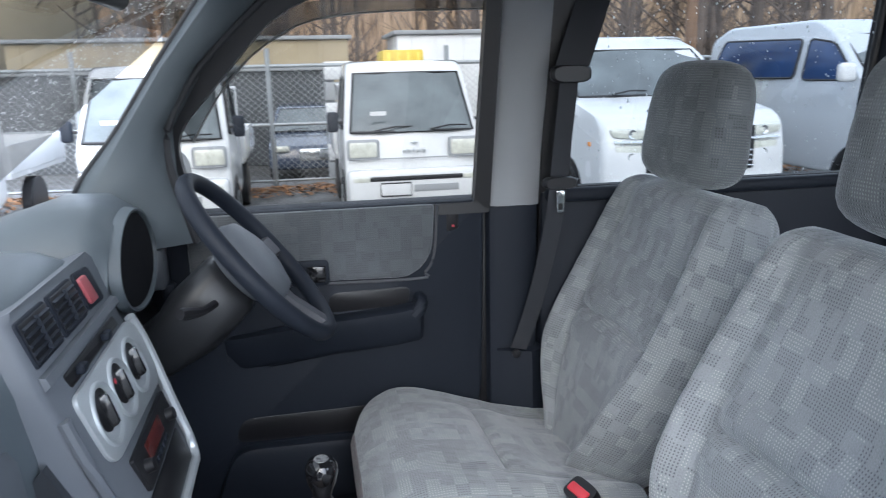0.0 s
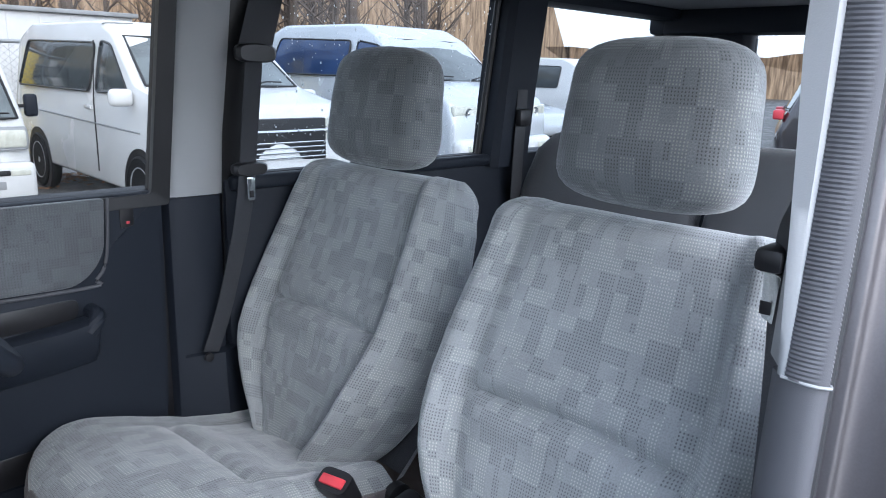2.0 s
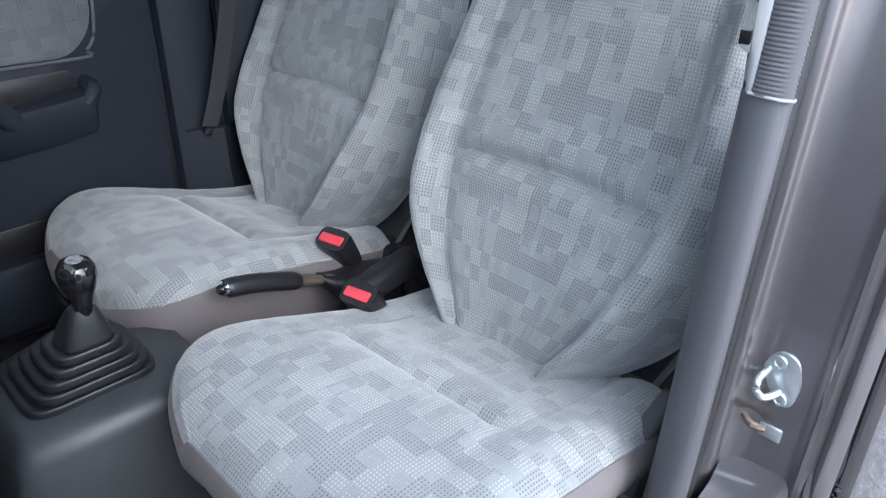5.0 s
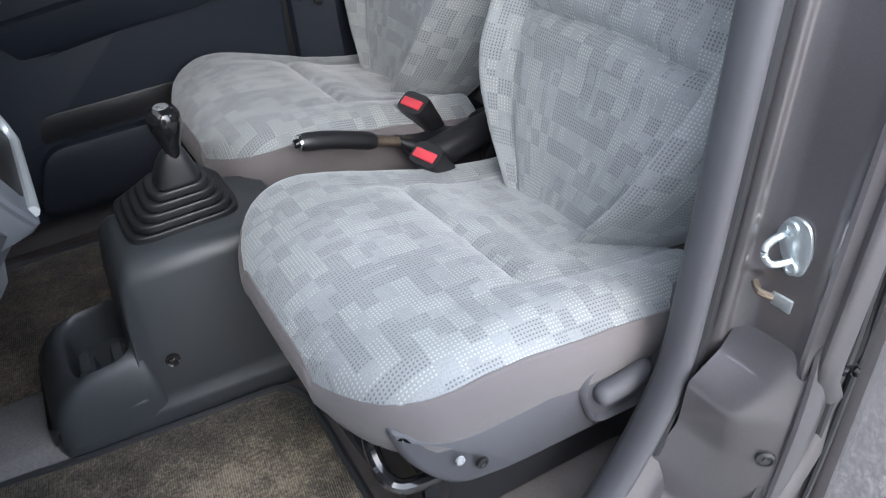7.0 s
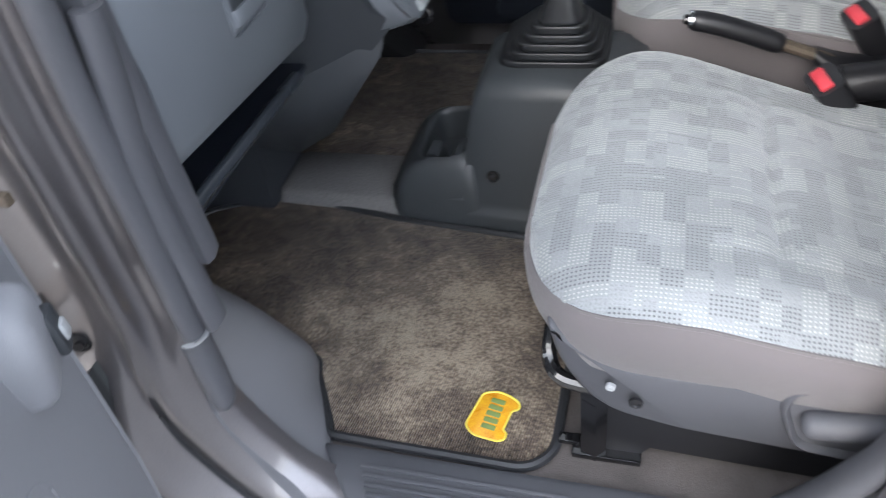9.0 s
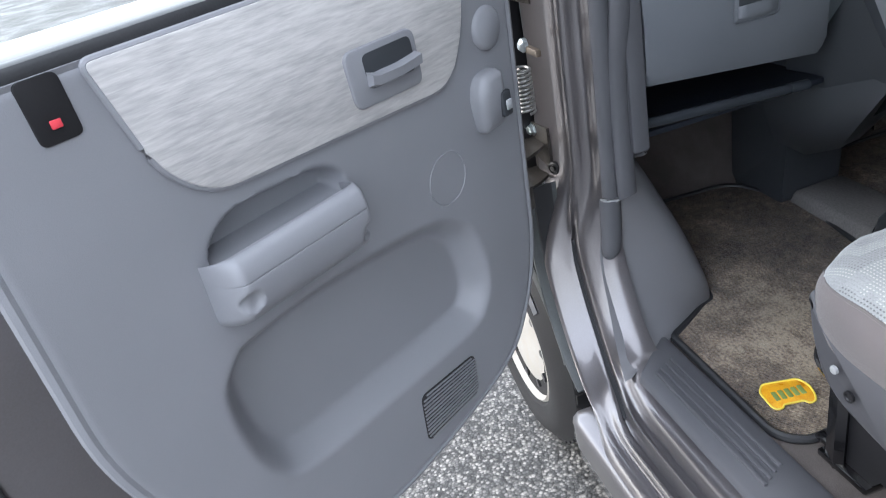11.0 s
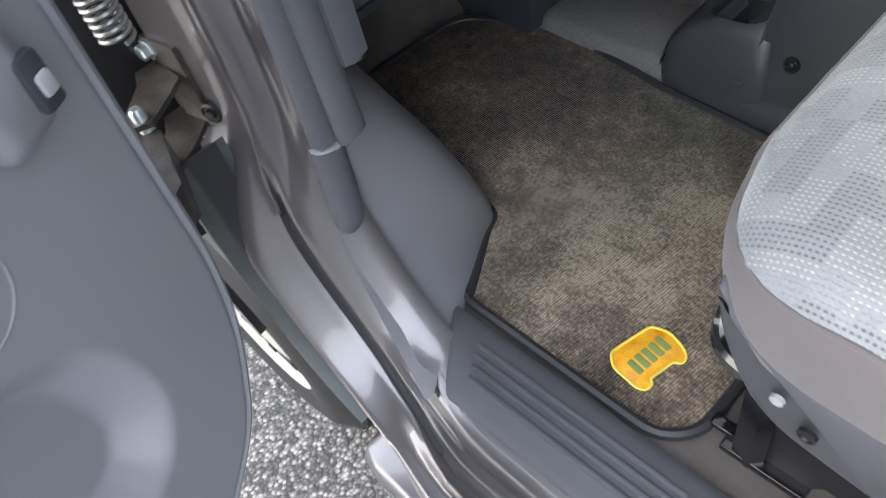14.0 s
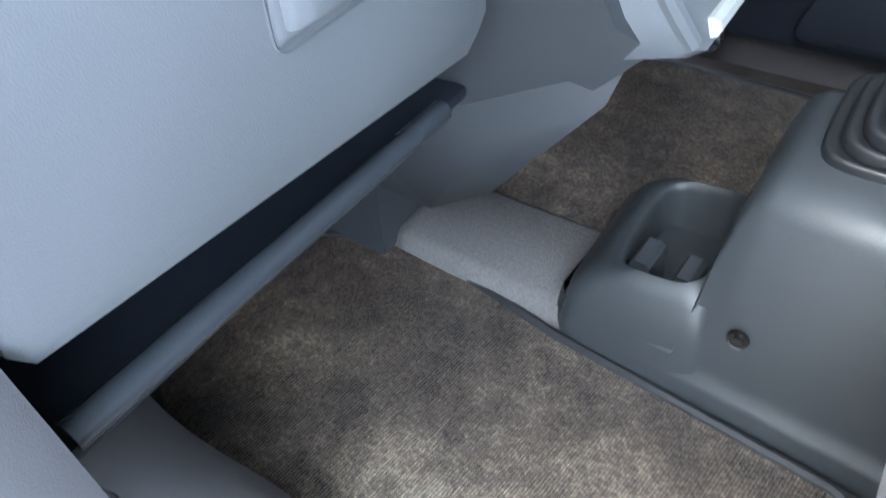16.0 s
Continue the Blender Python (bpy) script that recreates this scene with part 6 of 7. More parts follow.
part("tunnel_hump", loft([[(x, 0.700 - x * 0.05, 0.455), (x, 0.712 - x * 0.05, 0.488 + d), (x, 0.722 - x * 0.05, 0.495 + d), (x, 0.838, 0.497 + d), (x, 0.852, 0.488 + d), (x, 0.866, 0.455)] for x, d in ((-0.04, -0.035), (-0.03, -0.006), (-0.015, 0.0), (0.25, 0.0), (0.30, 0.0))]), HUMP, van, "grey carpeted tunnel between the footwells", sharp=50)
part("heater_duct", loft([[(-0.22, y0, 0.455), (-0.03, y0, 0.47), (-0.03, y0 + 0.01, 0.62), (-0.22, y0, 0.84)] for y0 in (0.68, 0.84)]), LOWER, van, "dark grey heater casing")
lo = smooth_path([(0.338, 0.058, 0.455), (0.282, 0.178, 0.457), (0.222, 0.282, 0.455), (0.193, 0.325, 0.455), (0.088, 0.334, 0.455), (-0.076, 0.318, 0.455), (-0.21, 0.36, 0.455)], 6)
hi = smooth_path([(0.336, 0.049, 0.451), (0.287, 0.065, 0.470), (0.236, 0.080, 0.537), (0.195, 0.092, 0.655), (0.205, 0.122, 0.80), (0.14, 0.16, 0.87), (-0.21, 0.18, 0.90)], 6)
kick = []
for a, b in zip(lo, hi):
    g = 0.2 + 0.8 * min(1, (b.z - 0.46) / 0.2)
    kick.append([a.lerp(b, t) + Vector((0.30, 0.50, 0.45)).normalized() * 0.055 * math.sin(math.pi * t ** 0.8) * g for t in (i / 18 for i in range(19))])
part("kick_panel", loft(kick, closed=False), KICK, van, "smooth grey plastic wheel-house cover", sharp=80)
part("kick_edge", tube([p + Vector((0.003, 0.004, 0.006)) for p in lo[6:22]], 0.005, 6), RUBBER, van)

# ---- open passenger door ----
ldoor = thing("passenger_door", "wide open grey van door with cloth insert and pull handle", "car door", pose(0.21, 0.01, 0, 0, 0, -57.5))
DOOR = [(0.070, 1.285), (0.064, 0.76), (0.085, 0.66), (0.14, 0.57), (0.202, 0.54), (0.33, 0.512), (0.48, 0.499), (0.60, 0.520), (0.675, 0.567), (0.735, 0.64), (0.798, 0.785), (0.832, 0.90), (0.838, 1.285)]
dout = round_poly(DOOR, [0.01, 0.06, 0.05, 0.05, 0.04, 0.06, 0.08, 0.06, 0.05, 0.06, 0.08, 0.08, 0.01])


def dplane(z):
    return 0.008 + (z - 1.05) * 0.06


POCKET = [(0.649, 0.930), (0.547, 0.938), (0.425, 0.931), (0.341, 0.921), (0.270, 0.902), (0.212, 0.850), (0.190, 0.755), (0.212, 0.697), (0.265, 0.673), (0.454, 0.676), (0.600, 0.684), (0.655, 0.712), (0.686, 0.780), (0.690, 0.880)]


def inside(pt, poly):
    c = False
    for i in range(len(poly)):
        (x1, y1), (x2, y2) = poly[i - 1], poly[i]
        if (y1 > pt[1]) != (y2 > pt[1]) and pt[0] < (x2 - x1) * (pt[1] - y1) / (y2 - y1) + x1:
            c = not c
    return c


def edge_dist(pt, poly):
    best = 9.0
    p = Vector(pt)
    for i in range(len(poly)):
        a, b = Vector(poly[i - 1]), Vector(poly[i])
        t = max(0, min(1, (p - a).dot(b - a) / max(1e-9, (b - a).length_squared)))
        best = min(best, (p - a - (b - a) * t).length)
    return best


PK = [tuple(p)[:2] for p in smooth_path([(a, b, 0) for a, b in POCKET + POCKET[:1]], 4)][:-1]
REC = round_poly([(0.44, 1.030), (0.655, 1.030), (0.640, 1.070), (0.600, 1.091), (0.470, 1.083), (0.438, 1.060)], 0.022)


def door_relief(a, b):
    """Depth of the door card: pressed map pocket and hand recess."""
    y = dplane(b)
    for poly, depth, soft in ((PK, 0.042, 0.042), (REC, 0.040, 0.014)):
        d = edge_dist((a, b), poly)
        if inside((a, b), poly):
            t = min(1, d / soft)
            y -= depth * t * t * (3 - 2 * t)
    d = edge_dist((a, b), dout)
    if d < 0.012:
        y -= 0.012 * (1 - math.sqrt(max(0, 1 - (1 - d / 0.012) ** 2)))
    return y


# the card: rays from its middle to the outline, finely divided
bm = bmesh.new()
NX, NZ = 190, 190
grid = {}
for i in range(NX + 1):
    for j in range(NZ + 1):
        a, b = 0.06 + 0.782 * i / NX, 0.495 + 0.795 * j / NZ
        if inside((a, b), dout):
            grid[i, j] = bm.verts.new((a, door_relief(a, b), b))
for i in range(NX):
    for j in range(NZ):
        q = [(i, j), (i + 1, j), (i + 1, j + 1), (i, j + 1)]
        if all(k in grid for k in q):
            bm.faces.new([grid[k] for k in q])
part("door_card", bm, DOORTRIM, ldoor, "grey moulded door card with a map pocket", sharp=60)
part("card_edge", loft([[(a, dplane(b) - e, b) for a, b in dout] for e in (0.007, 0.08)], caps=False), DOORTRIM, ldoor)
part("card_rim", tube([(a, dplane(b) - 0.0085, b) for a, b in dout + dout[:1]], 0.0085, 8, caps=False), DOORTRIM, ldoor)
shell = round_poly([(0.078, 1.30), (0.074, 0.72), (0.095, 0.62), (0.15, 0.53), (0.22, 0.495), (0.42, 0.46), (0.62, 0.425), (0.76, 0.50), (0.88, 0.66), (0.92, 0.88), (0.92, 1.30)], 0.04)
part("door_shell", plate(shell, lambda a, b, h: (a, dplane(b) - 0.156 + h, b), 0.105, 0.02), PAINT, ldoor, "grey metallic outer door shell")
part("bottom_seal", tube([(a, dplane(b) - 0.056, b) for a, b in shell[4:62]], 0.006, 8), RUBBER, ldoor)
part("front_edge", rbox((0.072, -0.10, 0.74), (0.085, -0.02, 1.28), 0.004), BLACK, ldoor)
LINS = round_poly([(0.176, 1.283), (0.182, 1.17), (0.225, 1.091), (0.42, 1.103), (0.615, 1.114), (0.664, 1.16), (0.697, 1.283)], [0.01, 0.05, 0.05, 0.1, 0.05, 0.05, 0.01])
part("cloth_insert", uvplate(LINS, lambda a, b, h: (a, dplane(b) + h, b), 0.008, 0.004), DOOR_CLOTH, ldoor, "pale grey ribbed cloth insert")
part("insert_edge", tube([(a, dplane(b) + 0.002, b) for a, b in LINS + LINS[:1]], 0.004, 8, caps=False), DOORTRIM, ldoor)
part("belt_seal", rbox((0.07, -0.005, 1.280), (0.85, 0.022, 1.300), 0.006), RUBBER, ldoor)
dwg = part("window_glass", loft([[(0.10, -0.057, 1.285), (0.86, -0.057, 1.285)], [(0.33, -0.088, 1.70), (0.86, -0.088, 1.70)]], closed=False), GLASS_CLEAR, ldoor, smooth=False)
dwg.visible_shadow = False
part("window_frame", tube([(0.085, -0.05, 1.29), (0.11, -0.06, 1.42), (0.33, -0.09, 1.70), (0.86, -0.09, 1.71), (0.875, -0.05, 1.29)], 0.018, 8), BLACK, ldoor)
# pull handle
GRIP = smooth_path([(0, -0.036, 1.012), (0, 0.008, 1.030), (0, 0.029, 1.049), (0, 0.041, 1.056), (0, 0.052, 1.051), (0, 0.0575, 1.040), (0, 0.0590, 1.0285), (0, 0.0570, 1.0268), (0, 0.0590, 1.0252), (0, 0.0580, 1.010), (0, 0.0525, 0.990), (0, 0.040, 0.975), (0, 0.018, 0.964), (0, -0.006, 0.957)], 5)


def pull_ring(u):
    """Section of the pull handle at u: rounded at both ends, with a dimple for each screw."""
    e = min(1, (u - 0.446) / 0.020, (0.663 - u) / 0.022)
    f = math.sqrt(max(0, 1 - (1 - e) ** 2))
    ring = []
    for p in GRIP:
        y, z = -0.006 + (p.y + 0.006) * f, 1.014 + (p.z - 1.014) * (0.72 + 0.28 * f)
        for du, dz, r in ((0.641, 1.002, 0.0135), (0.463, 0.995, 0.0125)):
            d = math.hypot(u - du, z - dz) / r
            y -= 0.009 * max(0, 1 - d ** 3) ** 0.7 if p.y > 0 else 0
        ring.append((u, dplane(1.01) + y, z))
    return ring


part("pull_handle", loft([pull_ring(0.446 + 0.217 * (0.5 - 0.5 * math.cos(math.pi * i / 90))) for i in range(91)]), DOORTRIM, ldoor, "grey pull handle with a seam and two screw dimples", sharp=50)
ih = part("inner_handle", plate(round_poly([(0.283, 1.117), (0.405, 1.122), (0.412, 1.197), (0.288, 1.194)], 0.016), lambda a, b, h: (a, dplane(b) + 0.004 + h, b), 0.009, 0.005), DOORTRIM, ldoor)
part("handle_cup", plate(round_poly([(0.295, 1.140), (0.380, 1.142), (0.385, 1.187), (0.299, 1.186)], 0.010), lambda a, b, h: (a, dplane(b) + 0.0125 + h, b), 0.001, 0.0003), LOWER, ih)
part("handle_lever", loft([[(u, dplane(1.15) + 0.012, z - 0.010), (u, dplane(1.15) + 0.024, z - 0.006), (u, dplane(1.15) + 0.026, z + 0.006), (u, dplane(1.15) + 0.012, z + 0.010)] for u, z in ((0.293, 1.154), (0.33, 1.151), (0.37, 1.152), (0.382, 1.156))]), DOORTRIM, ih)
part("crank_cap", lathe((0.130, dplane(1.14) - 0.002, 1.144), (0, 1, 0), [(0.032, 0), (0.031, 0.006), (0.026, 0.010), (0.001, 0.012)], 28), DOORTRIM, ldoor, "round grey cover cap", sharp=60)
swb = part("switch_housing", plate(round_poly([(0.120, 0.998), (0.176, 0.994), (0.186, 1.055), (0.174, 1.086), (0.128, 1.089)], 0.016), lambda a, b, h: (a, dplane(1.03) - 0.002 + h * (0.55 + 0.45 * min(1, (b - 0.99) / 0.06)), b), 0.032, 0.014), DOORTRIM, ldoor, "grey window switch housing", sharp=50)
part("window_switch", rbox((0.122, dplane(1.03) + 0.020, 1.012), (0.143, dplane(1.03) + 0.0298, 1.052), 0.004), LOWER, swb)
part("switch_rocker", rbox((0.125, dplane(1.03) + 0.027, 1.022), (0.138, dplane(1.03) + 0.033, 1.038), 0.003), TRIM_LIGHT, swb)
circ = [(0.256 + 0.040 * math.cos(2 * math.pi * k / 40), 0.960 + 0.040 * math.sin(2 * math.pi * k / 40)) for k in range(41)]
part("round_mark", tube([(a, dplane(b) - 0.0008, b) for a, b in circ], 0.0018, 6, caps=False), DOORTRIM, ldoor)
GR = [(0.264, 0.634), (0.268, 0.551), (0.402, 0.548), (0.398, 0.644)]
spk = part("speaker_grille", plate(round_poly(GR, 0.014), lambda a, b, h: (a, dplane(b) - 0.001 + h, b), 0.0030, 0.001), BLACK, ldoor, "slatted speaker grille")
for k in range(13):
    f = (k + 0.5) / 13
    e0, e1 = Vector(GR[1]).lerp(Vector(GR[0]), f), Vector(GR[2]).lerp(Vector(GR[3]), f)
    trim = 0.075 if k in (0, 12) else 0.02 if k in (1, 11) else 0.006
    part("grille_slat", loft([[(u.x, dplane(u.y) + 0.0010, u.y - 0.0016), (u.x, dplane(u.y) + 0.0042, u.y - 0.0012), (u.x, dplane(u.y) + 0.0046, u.y + 0.0004), (u.x, dplane(u.y) + 0.0010, u.y + 0.0012)] for u in (e0.lerp(e1, trim), e0.lerp(e1, 1 - trim))]), DOORTRIM, spk)
lk2 = part("lock_button", plate(round_poly([(0.715, 1.225), (0.755, 1.225), (0.758, 1.285), (0.718, 1.285)], 0.008), lambda a, b, h: (a, dplane(b) + h - 0.001, b), 0.003, 0.001), BLACK, ldoor)
part("lock_mark", rbox((0.731, 0.018, 1.238), (0.741, 0.0235, 1.246), 0.001), RED, lk2)

# hinges, check strap and spring between the pillar and the open door
for z0 in (0.82, 1.18):
    hg = thing("hinge", "dark steel door hinge with bolts on the pillar", "hinge", None, "door hinges")
    part("pillar_leaf", loft([[(0.030, 0.056, z), (0.094, 0.062, z), (0.094, 0.0565, z), (0.030, 0.049, z)] for z in (z0 - 0.065, z0 + 0.065)]), HINGE, hg)
    for dz in (-0.032, 0.030):
        part("hinge_lug", loft([[(0.028, 0.052, z0 + dz + e), (0.088, 0.051, z0 + dz + e), (0.105, 0.03, z0 + dz + e), (0.128, -0.005, z0 + dz + e), (0.118, -0.024, z0 + dz + e), (0.098, -0.022, z0 + dz + e), (0.06, 0.015, z0 + dz + e), (0.028, 0.03, z0 + dz + e)] for e in (-0.003, 0.003)]), HINGE, hg)
    part("hinge_arm", loft([[(0.105, -0.016, z0 + dz), (0.125, -0.002, z0 + dz), (0.215, -0.030, z0 + dz), (0.225, -0.045, z0 + dz), (0.21, -0.05, z0 + dz)] for dz in (-0.022, 0.020)]), HINGE, hg)
    part("hinge_pin", lathe((0.114, -0.010, z0 - 0.045), (0, 0, 1), [(0.006, 0), (0.0075, 0.002), (0.0075, 0.088), (0.005, 0.092), (0.001, 0.092)], 14), METAL, hg)
    for x, y, dz in ((0.042, 0.050, 0.051), (0.068, 0.044, -0.046)):
        bl = part("bolt", lathe((x, y, z0 + dz), (0.15, -1, 0.0), [(0.013, 0), (0.013, 0.002), (0.0095, 0.0025), (0.0095, 0.010), (0.007, 0.0115), (0.001, 0.0115)], 6), METAL, hg)
chk = thing("check_strap", "brass-coloured door check strap with a coil spring", "check strap")
part("strap", rbox((0.12, 0.015, 1.052), (0.20, 0.025, 1.064), 0.002), STEEL, chk)
part("strap_bolt", lathe((0.148, 0.02, 1.064), (0, -1, 0), [(0.012, 0), (0.012, 0.008), (0.006, 0.014), (0.001, 0.014)], 12), METAL, chk)
coil = [Vector((0.142 + 0.014 * math.cos(a), 0.008 + 0.014 * math.sin(a), 0.945 + 0.0075 * a / (2 * math.pi))) for a in (2 * math.pi * k / 12 for k in range(12 * 11))]
part("spring", tube(coil, 0.0026, 6), SPRING, chk, "zinc coil spring")

# ---- front wheel and arch ----
fw = thing("van_wheel", "small black tyre on a dirty white steel rim", "wheel", None, "van wheels")
WC = Vector((-0.12, -0.004, 0.284))
part("tyre", lathe(WC, (0, 1, 0), [(0.168, 0.012), (0.180, -0.004), (0.212, -0.012), (0.244, -0.006), (0.262, 0.008), (0.277, 0.018), (0.281, 0.028), (0.283, 0.07), (0.281, 0.112), (0.262, 0.14), (0.17, 0.145)], 72), TYRE, fw, "black tyre")
for k in range(44):
    a = 2 * math.pi * k / 44
    o = Vector((math.cos(a), 0, math.sin(a)))
    t_ = Vector((-math.sin(a), 0, math.cos(a)))
    for y0, y1 in ((0.020, 0.052), (0.058, 0.088)):
        part("tread_block", loft([[WC + o * r + t_ * 0.0125 * s_ + Vector((0, y0, 0)) for s_ in (-1, 1)] + [WC + o * r + t_ * 0.0125 * s_ + Vector((0, y1, 0)) for s_ in (1, -1)] for r in (0.277, 0.2838)]), TYRE, fw, smooth=False)
rimw = part("rim", lathe(WC, (0, 1, 0), [(0.030, 0.010), (0.060, 0.006), (0.100, 0.008), (0.128, 0.014), (0.146, 0.018), (0.158, 0.012), (0.166, -0.002), (0.172, 0.004), (0.170, 0.06), (0.02, 0.07)], 56), RIMP, fw, "white painted steel rim")
for k in range(10):
    a = 2 * math.pi * (k + 0.3) / 10
    o, t_ = Vector((math.cos(a), 0, math.sin(a))), Vector((-math.sin(a), 0, math.cos(a)))
    part("rim_hole", loft([[WC + o * (0.126 + q[0] * 0.6) + t_ * q[1] * 0.7 + Vector((0, y, 0)) for q in round_poly([(-0.016, -0.011), (0.016, -0.014), (0.016, 0.014), (-0.016, 0.011)], 0.006, 3)] for y in (0.0065, 0.014)]), BLACK, rimw)
copy_thing(fw, pose(2.36, 0, 0))
copy_thing(fw, pose(2 * WC.x, 1.44, 0, 0, 0, 180))
copy_thing(fw, pose(2 * WC.x + 2.36, 1.44, 0, 0, 0, 180))
part("mud_guard", loft([[(WC.x + r * math.cos(a), y, WC.z + 0.02 + r * math.sin(a)) for r, y in ((0.30, 0.10), (0.303, 0.03), (0.305, 0.0), (0.309, -0.006), (0.316, 0.004))] for a in (radians(d) for d in range(18, 176, 6))], closed=False), GUARD, van, "grey-green inner mud guard", sharp=60)
part("fender", loft([[(WC.x + r * math.cos(a), y, WC.z + 0.02 + r * math.sin(a)) for r, y in ((0.322, -0.026), (0.328, -0.040), (0.37, -0.042))] for a in (radians(d) for d in range(40, 186, 6))], closed=False), PAINT, van)
part("fender_top", rbox((-0.45, -0.04, 0.63), (0.02, 0.03, 1.14), 0.015), PAINT, van)

# ---- outside: parked vehicles ----


def parked(name, label, category, x, y, yaw, prof, width, belt, paint, windows, screen, wheels, glass_=None, tumble=0.16, wheel_r=0.31):
    """A parked vehicle that faces -y: side outline (y, z), tumblehome above the belt."""
    car = thing(name, label, category, pose(x, y, ground_z(y + 2), 0, 0, yaw), "parked vehicles")
    top = max(p[1] for p in prof)
    out = round_poly(prof, 0.10, 5)
    cy, cz = sum(p[0] for p in out) / len(out), sum(p[1] for p in out) / len(out)

    def half(z):
        return width / 2 * (1 - tumble * max(0, (z - belt) / (top - belt)) ** 1.2)
    rings = []
    for s, k in ((-1, 0.95), (-0.995, 0.975), (-0.975, 0.99), (-0.93, 1.0), (-0.6, 1.0), (0, 1.0), (0.6, 1.0), (0.93, 1.0), (0.975, 0.99), (0.995, 0.975), (1, 0.95)):
        rings.append([(s * half(cz + (b - cz) * k), cy + (a - cy) * k + 0.08 * s * s * (1 if a < cy else 0), cz + (b - cz) * k) for a, b in out])
    part("body", loft(rings), paint, car, sharp=40)
    for w in windows:
        for side in (-1, 1):
            g = part("side_window", plate(round_poly(w, 0.07), lambda a, b, h: (side * (half(b) - 0.012 + h), a, b), 0.018, 0.006), glass_ or CARGLASS, car)
            part("window_trim", tube([(side * (half(b) + 0.004), a, b) for a, b in round_poly(w, 0.07) + round_poly(w, 0.07)[:1]], 0.012, 6, caps=False), BLACK, g)
    (y0, z0), (y1, z1) = screen
    sc = part("windscreen", loft([[(-half(z) * f, yy - o + 0.075, z), (-half(z) * f * 0.6, yy + 0.02 - o, z), (0, yy - 0.008 - o, z), (half(z) * f * 0.6, yy + 0.02 - o, z), (half(z) * f, yy + 0.075 - o, z)]
                                  for yy, z, f, o in ((y0, z0, 0.91, 0.026), ((y0 * 2 + y1) / 3, (z0 * 2 + z1) / 3, 0.90, 0.030), ((y0 + y1 * 2) / 3, (z0 + 2 * z1) / 3, 0.89, 0.030), (y1, z1, 0.88, 0.026))], closed=False), CARGLASS_LIGHT, car)
    rim = [(-half(z0) * 0.91, y0 + 0.049, z0), (-half(z0) * 0.546, y0 - 0.006, z0), (half(z0) * 0.546, y0 - 0.006, z0), (half(z0) * 0.91, y0 + 0.049, z0), (half(z1) * 0.88, y1 + 0.049, z1), (half(z1) * 0.528, y1 - 0.006, z1), (-half(z1) * 0.528, y1 - 0.006, z1), (-half(z1) * 0.88, y1 + 0.049, z1)]
    part("screen_seal", tube(rim + rim[:1], 0.014, 6, caps=False), BLACK, sc)
    for wx in (-0.28, 0.12):
        part("wiper", tube([(wx * width, y0 - 0.045, z0 + 0.015), (wx * width + 0.2, y0 - 0.02, z0 + 0.05), (wx * width + 0.38, y0 + 0.0, z0 + 0.045)], 0.009, 6), BLACK, sc)
    for wy in wheels:
        for side in (-1, 1):
            part("wheel_arch", lathe((side * (half(0.4) - 0.05), wy, wheel_r), (side, 0, 0), [(wheel_r + 0.06, 0.0), (wheel_r + 0.06, 0.056), (wheel_r + 0.03, 0.058), (0.01, 0.052)], 32), BLACK, car)
            w_ = part("tyre", lathe((side * (half(0.4) - 0.14), wy, wheel_r), (side, 0, 0), [(wheel_r * 0.6, 0.0), (wheel_r, 0.01), (wheel_r, 0.14), (wheel_r - 0.03, 0.165), (wheel_r * 0.65, 0.16)], 32), TYRE, car)
            part("rim", lathe((side * (half(0.4) - 0.14), wy, wheel_r), (side, 0, 0), [(wheel_r * 0.66, 0.1), (wheel_r * 0.66, 0.166), (wheel_r * 0.58, 0.15), (wheel_r * 0.2, 0.155), (0.002, 0.165)], 20), SILVER, w_)
            for k in range(5):
                a = 2 * math.pi * k / 5 + 0.3
                part("rim_gap", lathe((side * (half(0.4) + 0.012), wy + wheel_r * 0.4 * math.cos(a), wheel_r + wheel_r * 0.4 * math.sin(a)), (side, 0, 0), [(0.05, 0), (0.045, 0.004), (0.001, 0.004)], 10), BLACK, w_)
    return car


def mirrored(name, lo, hi, mat_, car, bevel=0.02, label=""):
    for side in (-1, 1):
        a, b = sorted((side * lo[0], side * hi[0]))
        part(name, rbox((a, lo[1], lo[2]), (b, hi[1], hi[2]), bevel, 3), mat_, car, label)


def swept_lamps(car, outline, y0):
    """Wrap-round headlamps that follow the curve of the nose, with a bright bowl and an amber corner."""
    for side in (-1, 1):
        def put(a, b, h):
            return (side * a, y0 + 0.085 * (a / 0.88) ** 2 - h, b)
        lamp = part("headlamp", plate(round_poly(outline, 0.04), put, 0.03, 0.012), LAMP, car, "clear wrap-round headlamp")
        ax, az = outline[0][0] * 0.55 + outline[1][0] * 0.45, (outline[0][1] + outline[2][1]) / 2
        part("lamp_bowl", lathe(put(ax, az, 0.026), (0, -1, 0), [(0.062, 0.0), (0.060, 0.006), (0.048, 0.003), (0.020, -0.002), (0.012, 0.004), (0.001, 0.005)], 20), CHROME, lamp)
        part("corner_lens", plate(round_poly([(outline[1][0] - 0.045, outline[1][1] + 0.02), (outline[1][0] - 0.005, outline[1][1] + 0.02), (outline[2][0] - 0.005, outline[2][1] - 0.02), (outline[2][0] - 0.045, outline[2][1] - 0.02)], 0.012), put, 0.033, 0.004), LAMP, lamp)


KEI = [(0.0, 0.28), (-0.02, 0.45), (0.0, 0.72), (0.05, 0.98), (0.43, 1.58), (0.64, 1.69), (1.38, 1.69), (1.48, 0.75), (1.48, 0.42), (1.2, 0.34)]


